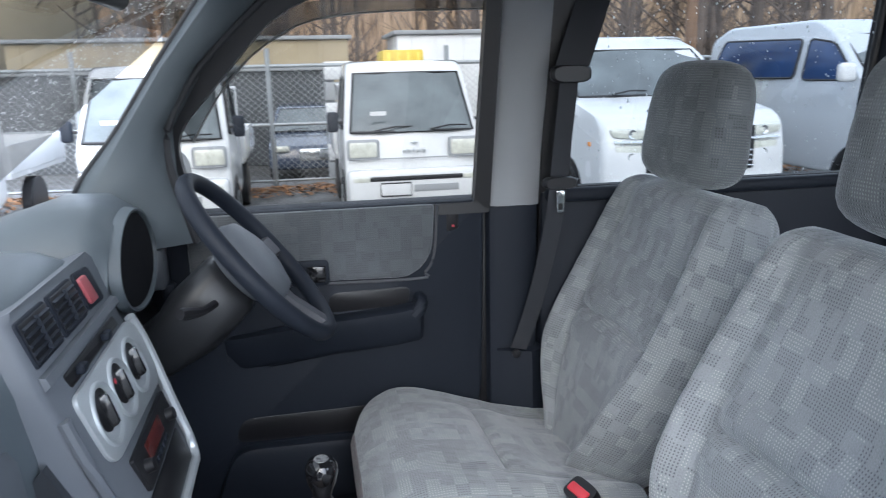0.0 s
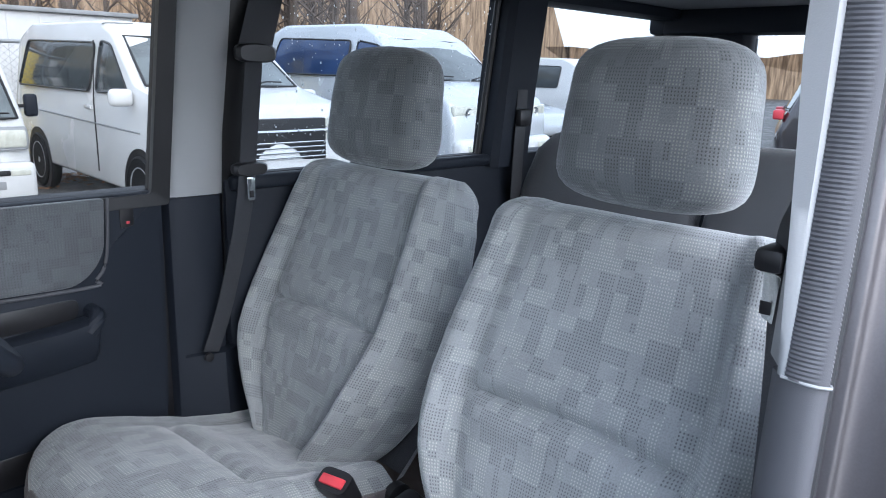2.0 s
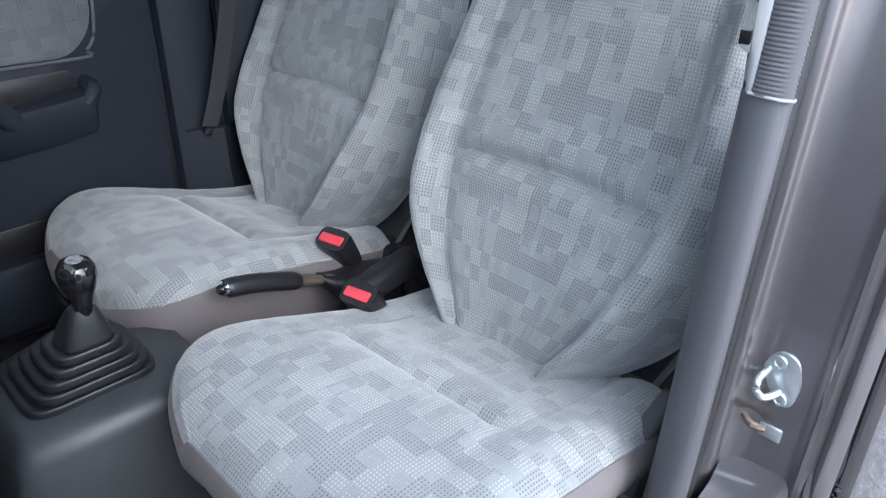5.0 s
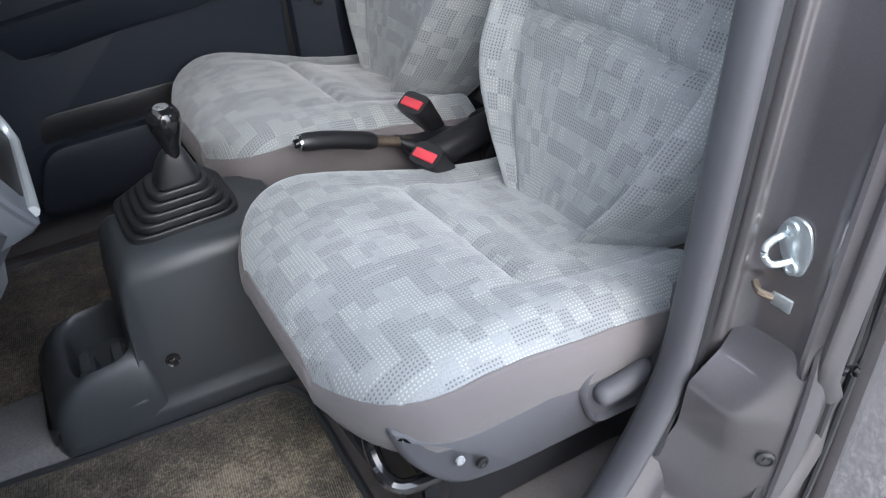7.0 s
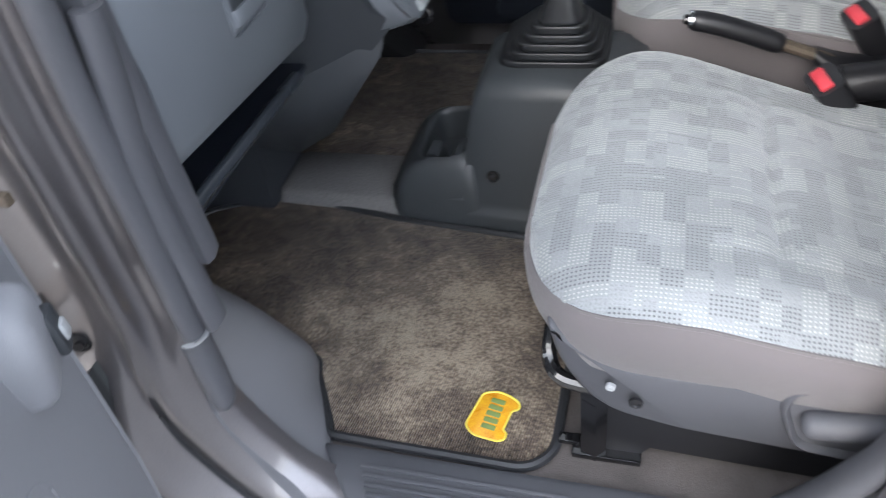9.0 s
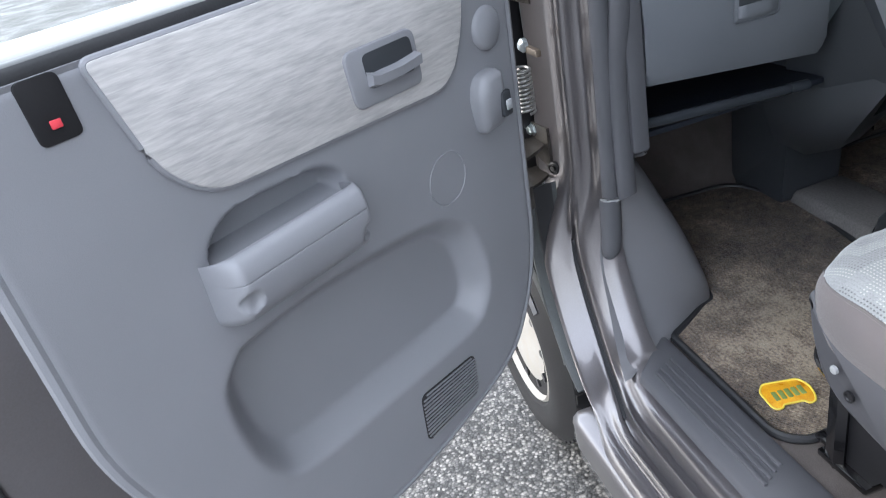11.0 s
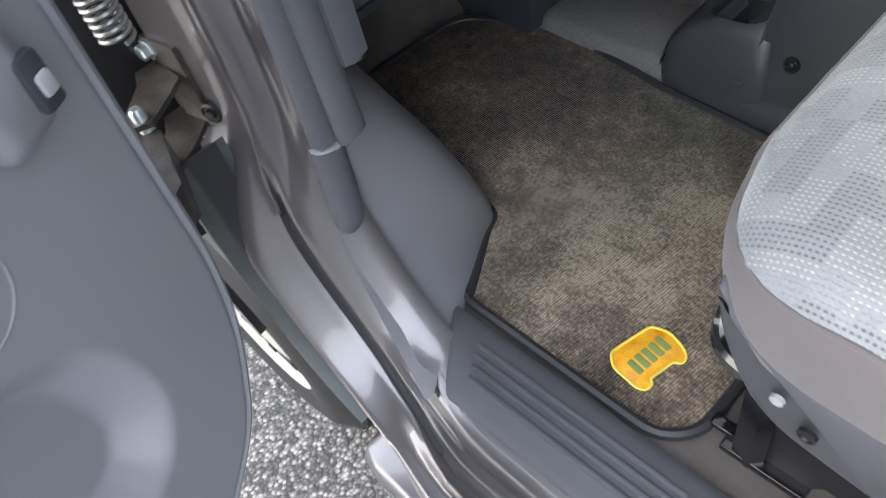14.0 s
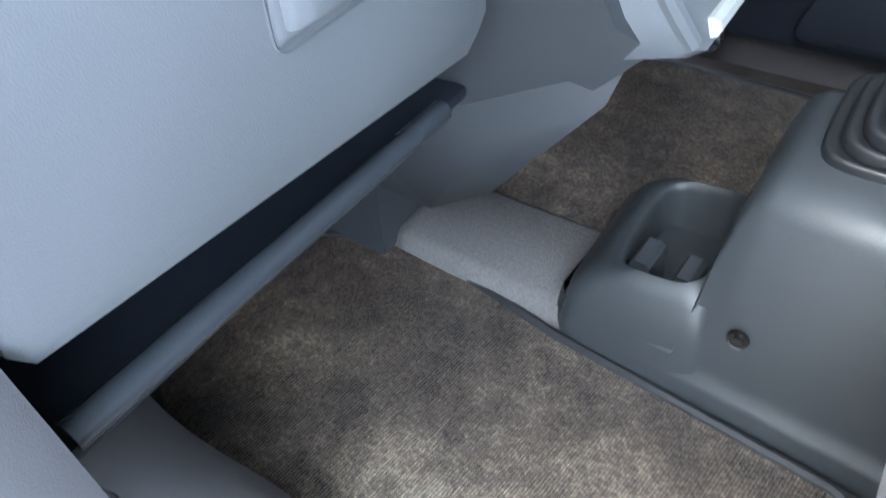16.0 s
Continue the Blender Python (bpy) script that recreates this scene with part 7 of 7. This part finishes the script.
def kei_truck(x, y, label, yaw=0.0):
    t = parked("kei_truck", label, "truck", x, y, yaw, KEI, 1.36, 0.95, WHITE, [[(0.36, 1.02), (0.64, 1.52), (1.24, 1.54), (1.30, 1.0)]], ((0.060, 1.00), (0.42, 1.565)), (0.48,), CARGLASS, 0.13, 0.27)
    bed = part("cargo_bed", rbox((-0.70, 1.55, 0.60), (0.70, 3.35, 0.68), 0.01), WHITE, t, "white cargo bed")
    for side in (-1, 1):
        part("drop_side", rbox((side * 0.70 - 0.02, 1.55, 0.66), (side * 0.70 + 0.02, 3.35, 0.95), 0.01), WHITE, bed)
    part("tailboard", rbox((-0.70, 3.33, 0.66), (0.70, 3.37, 0.95), 0.01), WHITE, bed)
    part("head_frame", tube([(-0.66, 1.56, 0.68), (-0.66, 1.56, 1.45), (0.66, 1.56, 1.45), (0.66, 1.56, 0.68)], 0.02, 8), WHITE, bed)
    for side in (-1, 1):
        part("rear_wheel", lathe((side * 0.55, 2.4, 0.27), (side, 0, 0), [(0.16, 0), (0.27, 0.01), (0.27, 0.12), (0.17, 0.13)], 24), RUBBER, t)
    part("bumper", rbox((-0.67, -0.12, 0.32), (0.67, 0.06, 0.64), 0.05, 3), WHITE, t, "white bumper")
    part("bumper_slot", rbox((-0.46, -0.128, 0.535), (0.46, -0.10, 0.58), 0.008), BLACK, t)
    part("lower_slot", rbox((-0.03, -0.128, 0.42), (0.42, -0.10, 0.49), 0.008), TRIM_LIGHT, t)
    part("number_plate", rbox((-0.36, -0.140, 0.39), (-0.06, -0.118, 0.515), 0.006), WHITE, t, "blank white number plate")
    part("plate_frame", tube([(-0.36, -0.138, 0.39), (-0.06, -0.138, 0.39), (-0.06, -0.138, 0.515), (-0.36, -0.138, 0.515), (-0.36, -0.138, 0.39)], 0.008, 6), BLACK, t)
    mirrored("headlamp", (0.36, -0.012, 0.75), (0.65, 0.06, 0.92), LAMP, t, 0.03, "yellowed square headlamp")
    mirrored("lamp_surround", (0.345, -0.006, 0.735), (0.662, 0.05, 0.935), TRIM_LIGHT, t, 0.03)
    mirrored("marker_lamp", (0.46, -0.125, 0.53), (0.62, -0.10, 0.58), LAMP, t, 0.01)
    part("front_crease", tube([(-0.62, -0.012, 0.745), (0, -0.03, 0.745), (0.62, -0.012, 0.745)], 0.006, 6), TRIM_LIGHT, t)
    for k in range(5):
        part("nose_letter_bar", rbox((-0.115 + k * 0.048, -0.030, 0.80), (-0.085 + k * 0.048, -0.008, 0.83), 0.003), SILVER, t)
    part("nose_emblem", rbox((-0.03, -0.012, 0.885), (0.03, 0.02, 0.90), 0.006), SILVER, t)
    mirrored("door_mirror", (0.72, 0.22, 1.00), (0.83, 0.30, 1.20), TRIM_DARK, t, 0.03, "black door mirror")
    mirrored("mirror_arm", (0.63, 0.25, 1.08), (0.75, 0.28, 1.11), BLACK, t, 0.006)
    part("cab_mirror", rbox((-0.12, 0.45, 1.50), (0.12, 0.47, 1.56), 0.01), BLACK, t)
    part("screen_mark", rbox((-0.42, 0.115, 1.16), (-0.26, 0.118, 1.20), 0.0), WHITE, t).matrix_basis = Matrix.Translation((0, -0.06, 0))
    return t


kei_truck(1.65, 6.98, "white kei truck with yellowed lamps, parked facing the van")
kei_truck(-0.80, 6.9, "white kei truck parked in front of the chain-link fence")
kei_truck(-3.05, 6.3, "white kei truck with a low cargo bed", 0)

VAN = [(0.0, 0.28), (-0.04, 0.50), (0.02, 0.78), (0.12, 0.98), (0.85, 1.12), (1.55, 1.74), (1.95, 1.90), (4.2, 1.93), (4.62, 1.72), (4.72, 0.9), (4.70, 0.32)]
ELG = [(0.0, 0.26), (-0.04, 0.50), (-0.03, 0.80), (0.04, 1.06), (0.16, 1.14), (0.86, 1.28), (1.52, 1.76), (1.95, 1.90), (4.1, 1.92), (4.50, 1.76), (4.62, 0.9), (4.60, 0.32)]
DEL = [(0.0, 0.34), (-0.04, 0.60), (-0.02, 0.95), (0.06, 1.16), (0.18, 1.22), (0.80, 1.37), (1.40, 1.90), (1.85, 2.05), (3.6, 2.06), (3.98, 1.90), (4.10, 1.0), (4.08, 0.40)]
mv = parked("minivan", "white minivan with a chrome barred grille", "van", 4.06, 5.8, 0, ELG, 1.80, 1.20, WHITE, [[(2.05, 1.20), (2.0, 1.68), (4.1, 1.72), (4.32, 1.20)], [(1.10, 1.22), (1.60, 1.66), (1.86, 1.70), (1.88, 1.20)]], ((0.86, 1.29), (1.52, 1.74)), (0.92, 3.80), CARGLASS, 0.14, 0.33)
for k in range(7):
    zb = (0.665 + 0.045 * k) if k < 5 else (0.945 + 0.04 * (k - 5))
    part("grille_bar", rbox((-0.50, -0.052 + 0.008 * k, zb), (0.50, 0.03, zb + 0.018), 0.005), CHROME, mv)
part("grille_back", rbox((-0.52, -0.022, 0.64), (0.52, 0.05, 1.03), 0.01), BLACK, mv)
part("chrome_strip", loft([[(x, y - 0.03, 0.90), (x, y - 0.045, 0.912), (x, y - 0.03, 0.928), (x, y, 0.914)] for x, y in ((-0.80, 0.075), (-0.5, 0.01), (0, -0.01), (0.5, 0.01), (0.80, 0.075))]), CHROME, mv, "bright strip across the grille")
for side in (-1, 1):
    for zlo, zhi, w in ((0.67, 0.885, 0.80), (0.935, 1.03, 0.84)):
        def put_lamp(a, b, h):
            return (side * a, 0.005 + 0.085 * (a / 0.88) ** 2 - h + 0.06 * max(0, b - 0.85), b)
        lm = part("headlamp", plate(round_poly([(0.53, zlo), (w - 0.03, zlo + 0.02), (w, zhi), (0.53, zhi)], 0.03), put_lamp, 0.03, 0.012), LAMP, mv, "clear stacked headlamp")
        part("lamp_bowl", lathe(put_lamp(0.64, (zlo + zhi) / 2, 0.027), (0, -1, 0), [(0.042, 0.0), (0.040, 0.006), (0.030, 0.003), (0.012, -0.002), (0.001, 0.003)], 18), CHROME, lm)
part("front_bumper", rbox((-0.88, -0.10, 0.28), (0.88, 0.12, 0.56), 0.09, 4), WHITE, mv)
part("number_plate", rbox((-0.17, -0.115, 0.38), (0.17, -0.09, 0.50), 0.006), WHITE, mv)
mirrored("door_mirror", (0.90, 0.95, 1.10), (1.12, 1.06, 1.26), WHITE, mv, 0.05)
for side in (-1, 1):
    part("side_crease", tube([(side * 0.902, 0.9, 0.86), (side * 0.905, 2.5, 0.90), (side * 0.902, 4.3, 0.94)], 0.008, 6), TRIM_LIGHT, mv)
    part("door_gap", tube([(side * 0.905, 1.95, 0.40), (side * 0.905, 1.95, 1.10), (side * 0.86, 1.95, 1.70)], 0.006, 6), BLACK, mv)
    part("door_handle", rbox((side * 0.905 - 0.015, 2.02, 1.02), (side * 0.905 + 0.015, 2.20, 1.06), 0.01), WHITE, mv)
    part("side_marker", rbox((side * 0.90 - 0.01, 0.35, 0.86), (side * 0.90 + 0.01, 0.41, 0.90), 0.005), AMBER, mv)
mv2 = parked("minivan", "pale silver minivan with dark blue side glass", "van", 7.16, 5.7, 0, DEL, 1.72, 1.32, SILVERCAR, [[(2.02, 1.40), (1.98, 1.84), (3.6, 1.88), (3.85, 1.40)], [(0.98, 1.38), (1.42, 1.78), (1.84, 1.84), (1.86, 1.38)]], ((0.80, 1.38), (1.40, 1.86)), (0.85, 3.2), surface("blue_tinted_glass", (0.03, 0.06, 0.15), 0.08, var=0.4, scale=1.5), 0.14, 0.33)
swept_lamps(mv2, [(0.42, 0.93), (0.83, 0.98), (0.84, 1.12), (0.44, 1.10)], 0.03)
mirrored("fog_lamp", (0.52, -0.10, 0.60), (0.74, 0.02, 0.68), LAMP, mv2, 0.02)
part("front_bumper", rbox((-0.85, -0.09, 0.36), (0.85, 0.12, 0.74), 0.09, 4), WHITE, mv2)
part("grille", rbox((-0.36, -0.04, 0.96), (0.36, 0.02, 1.06), 0.02), CHROME, mv2)
mirrored("door_mirror", (0.86, 0.95, 1.36), (1.06, 1.06, 1.56), WHITE, mv2, 0.05)

CAR = [(0.0, 0.25), (-0.03, 0.45), (0.05, 0.70), (1.05, 0.90), (1.75, 1.38), (2.1, 1.44), (2.9, 1.42), (3.7, 1.02), (4.4, 0.98), (4.5, 0.5), (4.45, 0.28)]
SEDAN = surface("dark_blue_car_paint", (0.035, 0.05, 0.085), 0.2, var=0.1, coat=0.8)
sd = parked("sedan", "dark blue sedan behind the chain-link fence", "car", 0.80, 14.2, 0, CAR, 1.75, 0.92, SEDAN, [[(1.35, 0.94), (1.85, 1.32), (2.8, 1.36), (3.5, 1.0)]], ((1.06, 0.93), (1.72, 1.35)), (0.85, 3.6), CARGLASS, 0.22, 0.32)
mirrored("headlamp", (0.48, -0.02, 0.60), (0.82, 0.15, 0.72), LAMP, sd, 0.04)
part("grille", rbox((-0.30, -0.06, 0.42), (0.30, 0.03, 0.66), 0.04), CHROME, sd)
suv = parked("suv", "black estate car with red tail lamps", "car", 12.5, 4.6, 200, [(0.0, 0.3), (-0.02, 0.7), (0.1, 1.0), (0.35, 1.55), (0.7, 1.68), (2.6, 1.66), (3.3, 1.12), (4.3, 0.98), (4.5, 0.6), (4.45, 0.3)], 1.80, 1.0, COAT_DARK, [[(0.45, 1.06), (0.75, 1.52), (2.5, 1.56), (3.0, 1.1)]], ((0.14, 1.05), (0.36, 1.52)), (0.9, 3.6), CARGLASS, 0.15, 0.34)
mirrored("tail_lamp", (0.52, -0.03, 0.92), (0.88, 0.12, 1.06), RED, suv, 0.03, "red tail lamp")
parked("sedan", "silver hatchback beyond the minivans", "car", 13.2, 9.4, 0, CAR, 1.7, 0.92, SILVERCAR, [[(1.35, 0.94), (1.85, 1.32), (2.8, 1.36), (3.5, 1.0)]], ((1.06, 0.93), (1.72, 1.35)), (0.85, 3.6), CARGLASS, 0.22, 0.32)
parked("minivan", "white minivan parked far along the row", "van", 16.5, 9.2, 0, VAN, 1.75, 1.1, WHITE, [[(2.05, 1.18), (2.0, 1.70), (4.1, 1.74), (4.32, 1.18)]], ((0.86, 1.15), (1.54, 1.72)), (0.92, 3.8), CARGLASS, 0.14, 0.33)

# ---- chain-link fence ----
FY = 10.6
fz = 0.0
fence = thing("chain_link_fence", "galvanised chain-link fence along the edge of the lot", "fence")
GALV = surface("galvanised_steel", (0.34, 0.36, 0.37), 0.5, metal=0.5, var=0.15)
for k in range(9):
    x = -15.14 + 2.55 * k
    part("post", tube([(x, FY, fz), (x, FY, fz + 1.95)], 0.035, 8), GALV, fence)
part("top_rail", tube([(-15, FY, fz + 1.71), (7.0, FY, fz + 1.71)], 0.025, 8), GALV, fence)
part("middle_rail", tube([(-15, FY, fz + 0.90), (7.0, FY, fz + 0.90)], 0.025, 8), GALV, fence)
part("bottom_rail", tube([(-15, FY, fz + 0.1), (7.0, FY, fz + 0.1)], 0.02, 8), GALV, fence)
vs, fs = [], []
for sgn_ in (-1, 1):
    for k in range(240):
        x0 = -16.9 + k * 0.1
        a, b = Vector((x0, FY + 0.01 * sgn_, fz + 0.05)), Vector((x0 + 1.9 * sgn_ + (0 if sgn_ > 0 else 1.9), FY + 0.01 * sgn_, fz + 1.69))
        if sgn_ < 0:
            a, b = Vector((x0 + 1.9, FY - 0.01, fz + 0.05)), Vector((x0, FY - 0.01, fz + 1.69))
        i = len(vs)
        w = 0.004
        vs += [(a.x - w, a.y, a.z), (a.x + w, a.y, a.z), (a.x, a.y + w, a.z), (b.x - w, b.y, b.z), (b.x + w, b.y, b.z), (b.x, b.y + w, b.z)]
        fs += [(i, i + 1, i + 4, i + 3), (i + 1, i + 2, i + 5, i + 4), (i + 2, i, i + 3, i + 5)]
me = bpy.data.meshes.new("wire_mesh")
me.from_pydata(vs, [], fs)
me.materials.append(GALV)
wm = new("wire_mesh", me)
wm.parent = fence
wm["kind"] = "stuff"

# leaf litter under the fence


def leaf_colours():
    m, n, l, b = base_mat("fallen_leaves")
    geo = n.new("ShaderNodeNewGeometry")
    ramp = n.new("ShaderNodeValToRGB")
    e = ramp.color_ramp.elements
    e[0].position, e[0].color = 0.0, (0.13, 0.075, 0.04, 1)
    e[1].position, e[1].color = 1.0, (0.42, 0.21, 0.09, 1)
    l.new(geo.outputs["Random Per Island"], ramp.inputs[0])
    l.new(ramp.outputs[0], b.inputs["Base Color"])
    b.inputs["Roughness"].default_value = 0.9
    return m


rl = random.Random(5)
vs, fs = [], []
for k in range(9000):
    x, d = rl.uniform(-14, 14), abs(rl.gauss(0, 0.42))
    y = FY - 0.15 - d + 0.15 * math.sin(x * 1.3)
    z, r_, a = 0.012 + 0.03 * rl.random() * max(0, 1 - d), rl.uniform(0.025, 0.06), rl.uniform(0, 6.28)
    ux, uy = math.cos(a) * r_, math.sin(a) * r_
    i0 = len(vs)
    vs += [(x - ux, y - uy, z), (x + uy * 0.6, y - ux * 0.6, z + rl.uniform(0, 0.02)), (x + ux, y + uy, z + rl.uniform(0, 0.03)), (x - uy * 0.6, y + ux * 0.6, z + rl.uniform(0, 0.02))]
    fs += [(i0, i0 + 1, i0 + 2), (i0, i0 + 2, i0 + 3)]
me = bpy.data.meshes.new("leaf_litter")
me.from_pydata(vs, [], fs)
me.materials.append(leaf_colours())
tagged(new("leaf_litter", me), "scattered orange-brown fallen leaves under the fence", "leaves", kind="stuff")

# ---- sheds and trailer behind the fence ----
TAN = surface("tan_cladding", (0.42, 0.35, 0.23), 0.8, var=0.1, scale=0.6, dirt=(0.36, 0.30, 0.20))
DARKWALL = surface("dark_container_side", (0.06, 0.065, 0.07), 0.7, var=0.25, scale=1.2)


def shed(name, label, x0, x1, y0, y1, h, mat_, doors, category="building"):
    z0 = ground_z(y0)
    b_ = thing(name, label, category)
    part("wall", rbox((x0, y0, z0), (x1, y1, z0 + h), 0.03), mat_, b_)
    part("roof", rbox((x0 - 0.12, y0 - 0.15, z0 + h), (x1 + 0.12, y1 + 0.15, z0 + h + 0.12), 0.03), TRIM_LIGHT, b_)
    for k in range(int((x1 - x0) / 0.8)):
        part("cladding_rib", rbox((x0 + 0.4 + 0.8 * k, y0 - 0.025, z0 + 0.1), (x0 + 0.46 + 0.8 * k, y0 + 0.01, z0 + h - 0.05), 0.008), mat_, b_)
    for dx, dw, dz, dh in doors:
        d_ = part("window", rbox((dx, y0 - 0.05, z0 + dz), (dx + dw, y0 + 0.02, z0 + dz + dh), 0.02), WHITE, b_, "white framed panel")
        part("pane", rbox((dx + 0.08, y0 - 0.056, z0 + dz + 0.08), (dx + dw - 0.08, y0 - 0.04, z0 + dz + dh - 0.08), 0.0), CARGLASS_LIGHT, d_)
    return b_


shed("shed", "long tan shed with white panels behind the fence", -7.8, 2.2, 24.0, 30.0, 3.15, TAN, [(-4.8, 1.6, 1.5, 0.7), (-2.0, 1.7, 1.5, 0.7), (0.1, 1.6, 1.5, 0.7)])
shed("hall", "large olive-tan hall beyond the fence", -34.0, -9.0, 26.0, 40.0, 7.5, TAN, [])
shed("storage_container", "dark shipping container behind the fence", -8.0, 1.4, 17.5, 20.0, 2.15, DARKWALL, [], "container")
tr = shed("cargo_trailer", "white box trailer behind the fence", 3.5, 9.6, 22.0, 24.6, 3.15, WHITE, [], "trailer")
ty = thing("yellow_crate", "yellow crate standing behind the truck", "crate")
part("box", rbox((2.12, 13.6, ground_z(13.6)), (2.88, 14.6, ground_z(13.6) + 2.30), 0.04), surface("yellow_paint", (0.75, 0.56, 0.08), 0.5, var=0.12, scale=2), ty)
for k in range(4):
    part("batten", rbox((2.2 + 0.18 * k, 13.57, ground_z(13.6) + 0.1), (2.26 + 0.18 * k, 13.6, ground_z(13.6) + 2.25), 0.008), BADGE_EDGE, ty)
rk = thing("white_rack", "white boxes stacked in a rack behind the fence", "rack")
for k in range(6):
    part("box", rbox((1.02, 13.0, ground_z(13.2) + 0.35 * k), (1.52, 13.5, ground_z(13.2) + 0.31 + 0.35 * k), 0.02), WHITE if k % 2 else TRIM_LIGHT, rk)
# slatted screen further along, pole and yellow gantry
scn = thing("timber_screen", "grey timber screen behind the minivans", "fence")
for k in range(60):
    part("board", rbox((7.2 + 0.3 * k, 19.0, ground_z(19)), (7.47 + 0.3 * k, 19.03, ground_z(19) + 1.9 + 0.05 * (k % 3)), 0.004), surface("weathered_board", (0.24, 0.22, 0.20), 0.9, var=0.25, scale=3) if k == 0 else bpy.data.materials["weathered_board"], scn)
pole = thing("utility_pole", "brown timber utility pole", "pole")
part("shaft", tube([(10.1, 17.0, ground_z(17)), (10.12, 17.0, 9.0)], [0.16, 0.11], 12), surface("pole_timber", (0.20, 0.12, 0.07), 0.9, var=0.3, scale=5), pole)
part("cross_arm", rbox((9.3, 16.95, 8.2), (11.5, 17.05, 8.32), 0.01), bpy.data.materials["pole_timber"], pole)
gan = thing("gantry", "yellow lattice gantry far behind the cars", "gantry")
YL = surface("gantry_yellow", (0.72, 0.50, 0.12), 0.6, var=0.15, scale=1)
for z in (5.0, 6.4):
    part("chord", rbox((44, 19.9, z), (62, 20.1, z + 0.22), 0.02), YL, gan)
for k in range(12):
    part("lattice_bar", tube([(44 + 1.5 * k, 20, 5.1 if k % 2 else 6.5), (45.5 + 1.5 * k, 20, 6.5 if k % 2 else 5.1)], 0.08, 6), YL, gan)
for x in (45, 61):
    part("leg", rbox((x, 19.8, -0.6), (x + 0.3, 20.2, 5.0), 0.02), YL, gan)

# ---- bare winter woods ----
BARK = surface("grey_brown_bark", (0.13, 0.10, 0.08), 1.0, var=0.35, scale=3, grain=0.6, gscale=40)
rng = random.Random(11)


def bare_tree(h, seed, twigs=26):
    r_ = random.Random(seed)
    b_ = bmesh.new()
    lean_ = Vector((r_.uniform(-0.05, 0.05), r_.uniform(-0.05, 0.05), 1))
    pts = [Vector((0, 0, 0)) + lean_ * h * t + Vector((0.12 * math.sin(3 * t + seed), 0.1 * math.cos(2 * t + seed), 0)) * t for t in (0, 0.2, 0.45, 0.7, 1.0)]
    tube(pts, [h * 0.014, h * 0.012, h * 0.009, h * 0.005, 0.01], 7, b_)
    for k in range(twigs):
        t = r_.uniform(0.18, 0.97)
        i = min(3, int(t * 4))
        p = pts[i].lerp(pts[i + 1], t * 4 - i if i < 4 else 0)
        a = r_.uniform(0, 6.28)
        ln = h * r_.uniform(0.10, 0.26) * (1.15 - t)
        d = Vector((math.cos(a), math.sin(a), r_.uniform(0.5, 1.3))).normalized()
        q = p + d * ln
        q2 = q + (d + Vector((r_.uniform(-0.5, 0.5), r_.uniform(-0.5, 0.5), 0.3))).normalized() * ln * 0.7
        tube([p, q, q2], [h * 0.004, h * 0.0025, 0.006], 4, b_)
        for m_ in range(3):
            s_ = p.lerp(q, r_.uniform(0.3, 1.0))
            e_ = s_ + Vector((r_.uniform(-1, 1), r_.uniform(-1, 1), r_.uniform(0.2, 1.2))).normalized() * ln * 0.6
            tube([s_, e_], [h * 0.0016, 0.004], 3, b_)
    return b_


protos = []
for k in range(5):
    t = thing("bare_tree", "bare brown winter tree behind the sheds", "tree", None, "bare trees")
    part("trunk", bare_tree(11 + k, 30 + k), BARK, t)
    protos.append(t)
spots = []
for k in range(110):
    a = radians(rng.uniform(44, 150))
    d = rng.uniform(33, 55)
    spots.append((d * math.cos(a), 2 + d * 0.95 * math.sin(a), rng.uniform(0, 360), rng.randrange(5), rng.uniform(0.8, 1.25)))
for i, (x, y, rz, k, sc_) in enumerate(spots):
    m_ = pose(x, max(y, 14), -0.56, 0, 0, rz) @ Matrix.Scale(sc_, 4)
    if i < 5:
        protos[i].matrix_basis = m_
    else:
        copy_thing(protos[k], pose(x, max(y, 14), -0.56, 0, 0, rz))


def far_woods():
    m, n, l, b = base_mat("far_bare_woods")
    tc = n.new("ShaderNodeTexCoord")
    mp = n.new("ShaderNodeMapping")
    mp.inputs["Scale"].default_value = (1.0, 1.0, 0.10)
    l.new(tc.outputs["Object"], mp.inputs["Vector"])
    nz = n.new("ShaderNodeTexNoise")
    nz.inputs["Scale"].default_value, nz.inputs["Detail"].default_value = 4.5, 9
    l.new(mp.outputs[0], nz.inputs["Vector"])
    ramp = n.new("ShaderNodeValToRGB")
    e = ramp.color_ramp.elements
    e[0].position, e[0].color = 0.32, (0.17, 0.115, 0.075, 1)
    e[1].position, e[1].color = 0.70, (0.58, 0.42, 0.28, 1)
    l.new(nz.outputs[0], ramp.inputs[0])
    l.new(ramp.outputs[0], b.inputs["Base Color"])
    b.inputs["Roughness"].default_value = 1.0
    b.inputs["Specular IOR Level"].default_value = 0.0
    return m


bmb = bmesh.new()
loft([[(85 * math.cos(a), 2 + 60 * math.sin(a), z + 1.2 * noise.noise(Vector((a * 9, z, 0))) * (z > 0)) for z in (-0.6, 4, 9.5 if a > 0.78 else 2.2)] for a in (math.pi * k / 90 for k in range(-9, 100))], closed=False, bm=bmb)
tagged(part("backdrop", bmb, far_woods()), "bare brown winter woods far behind the lot", "woods", kind="structure")
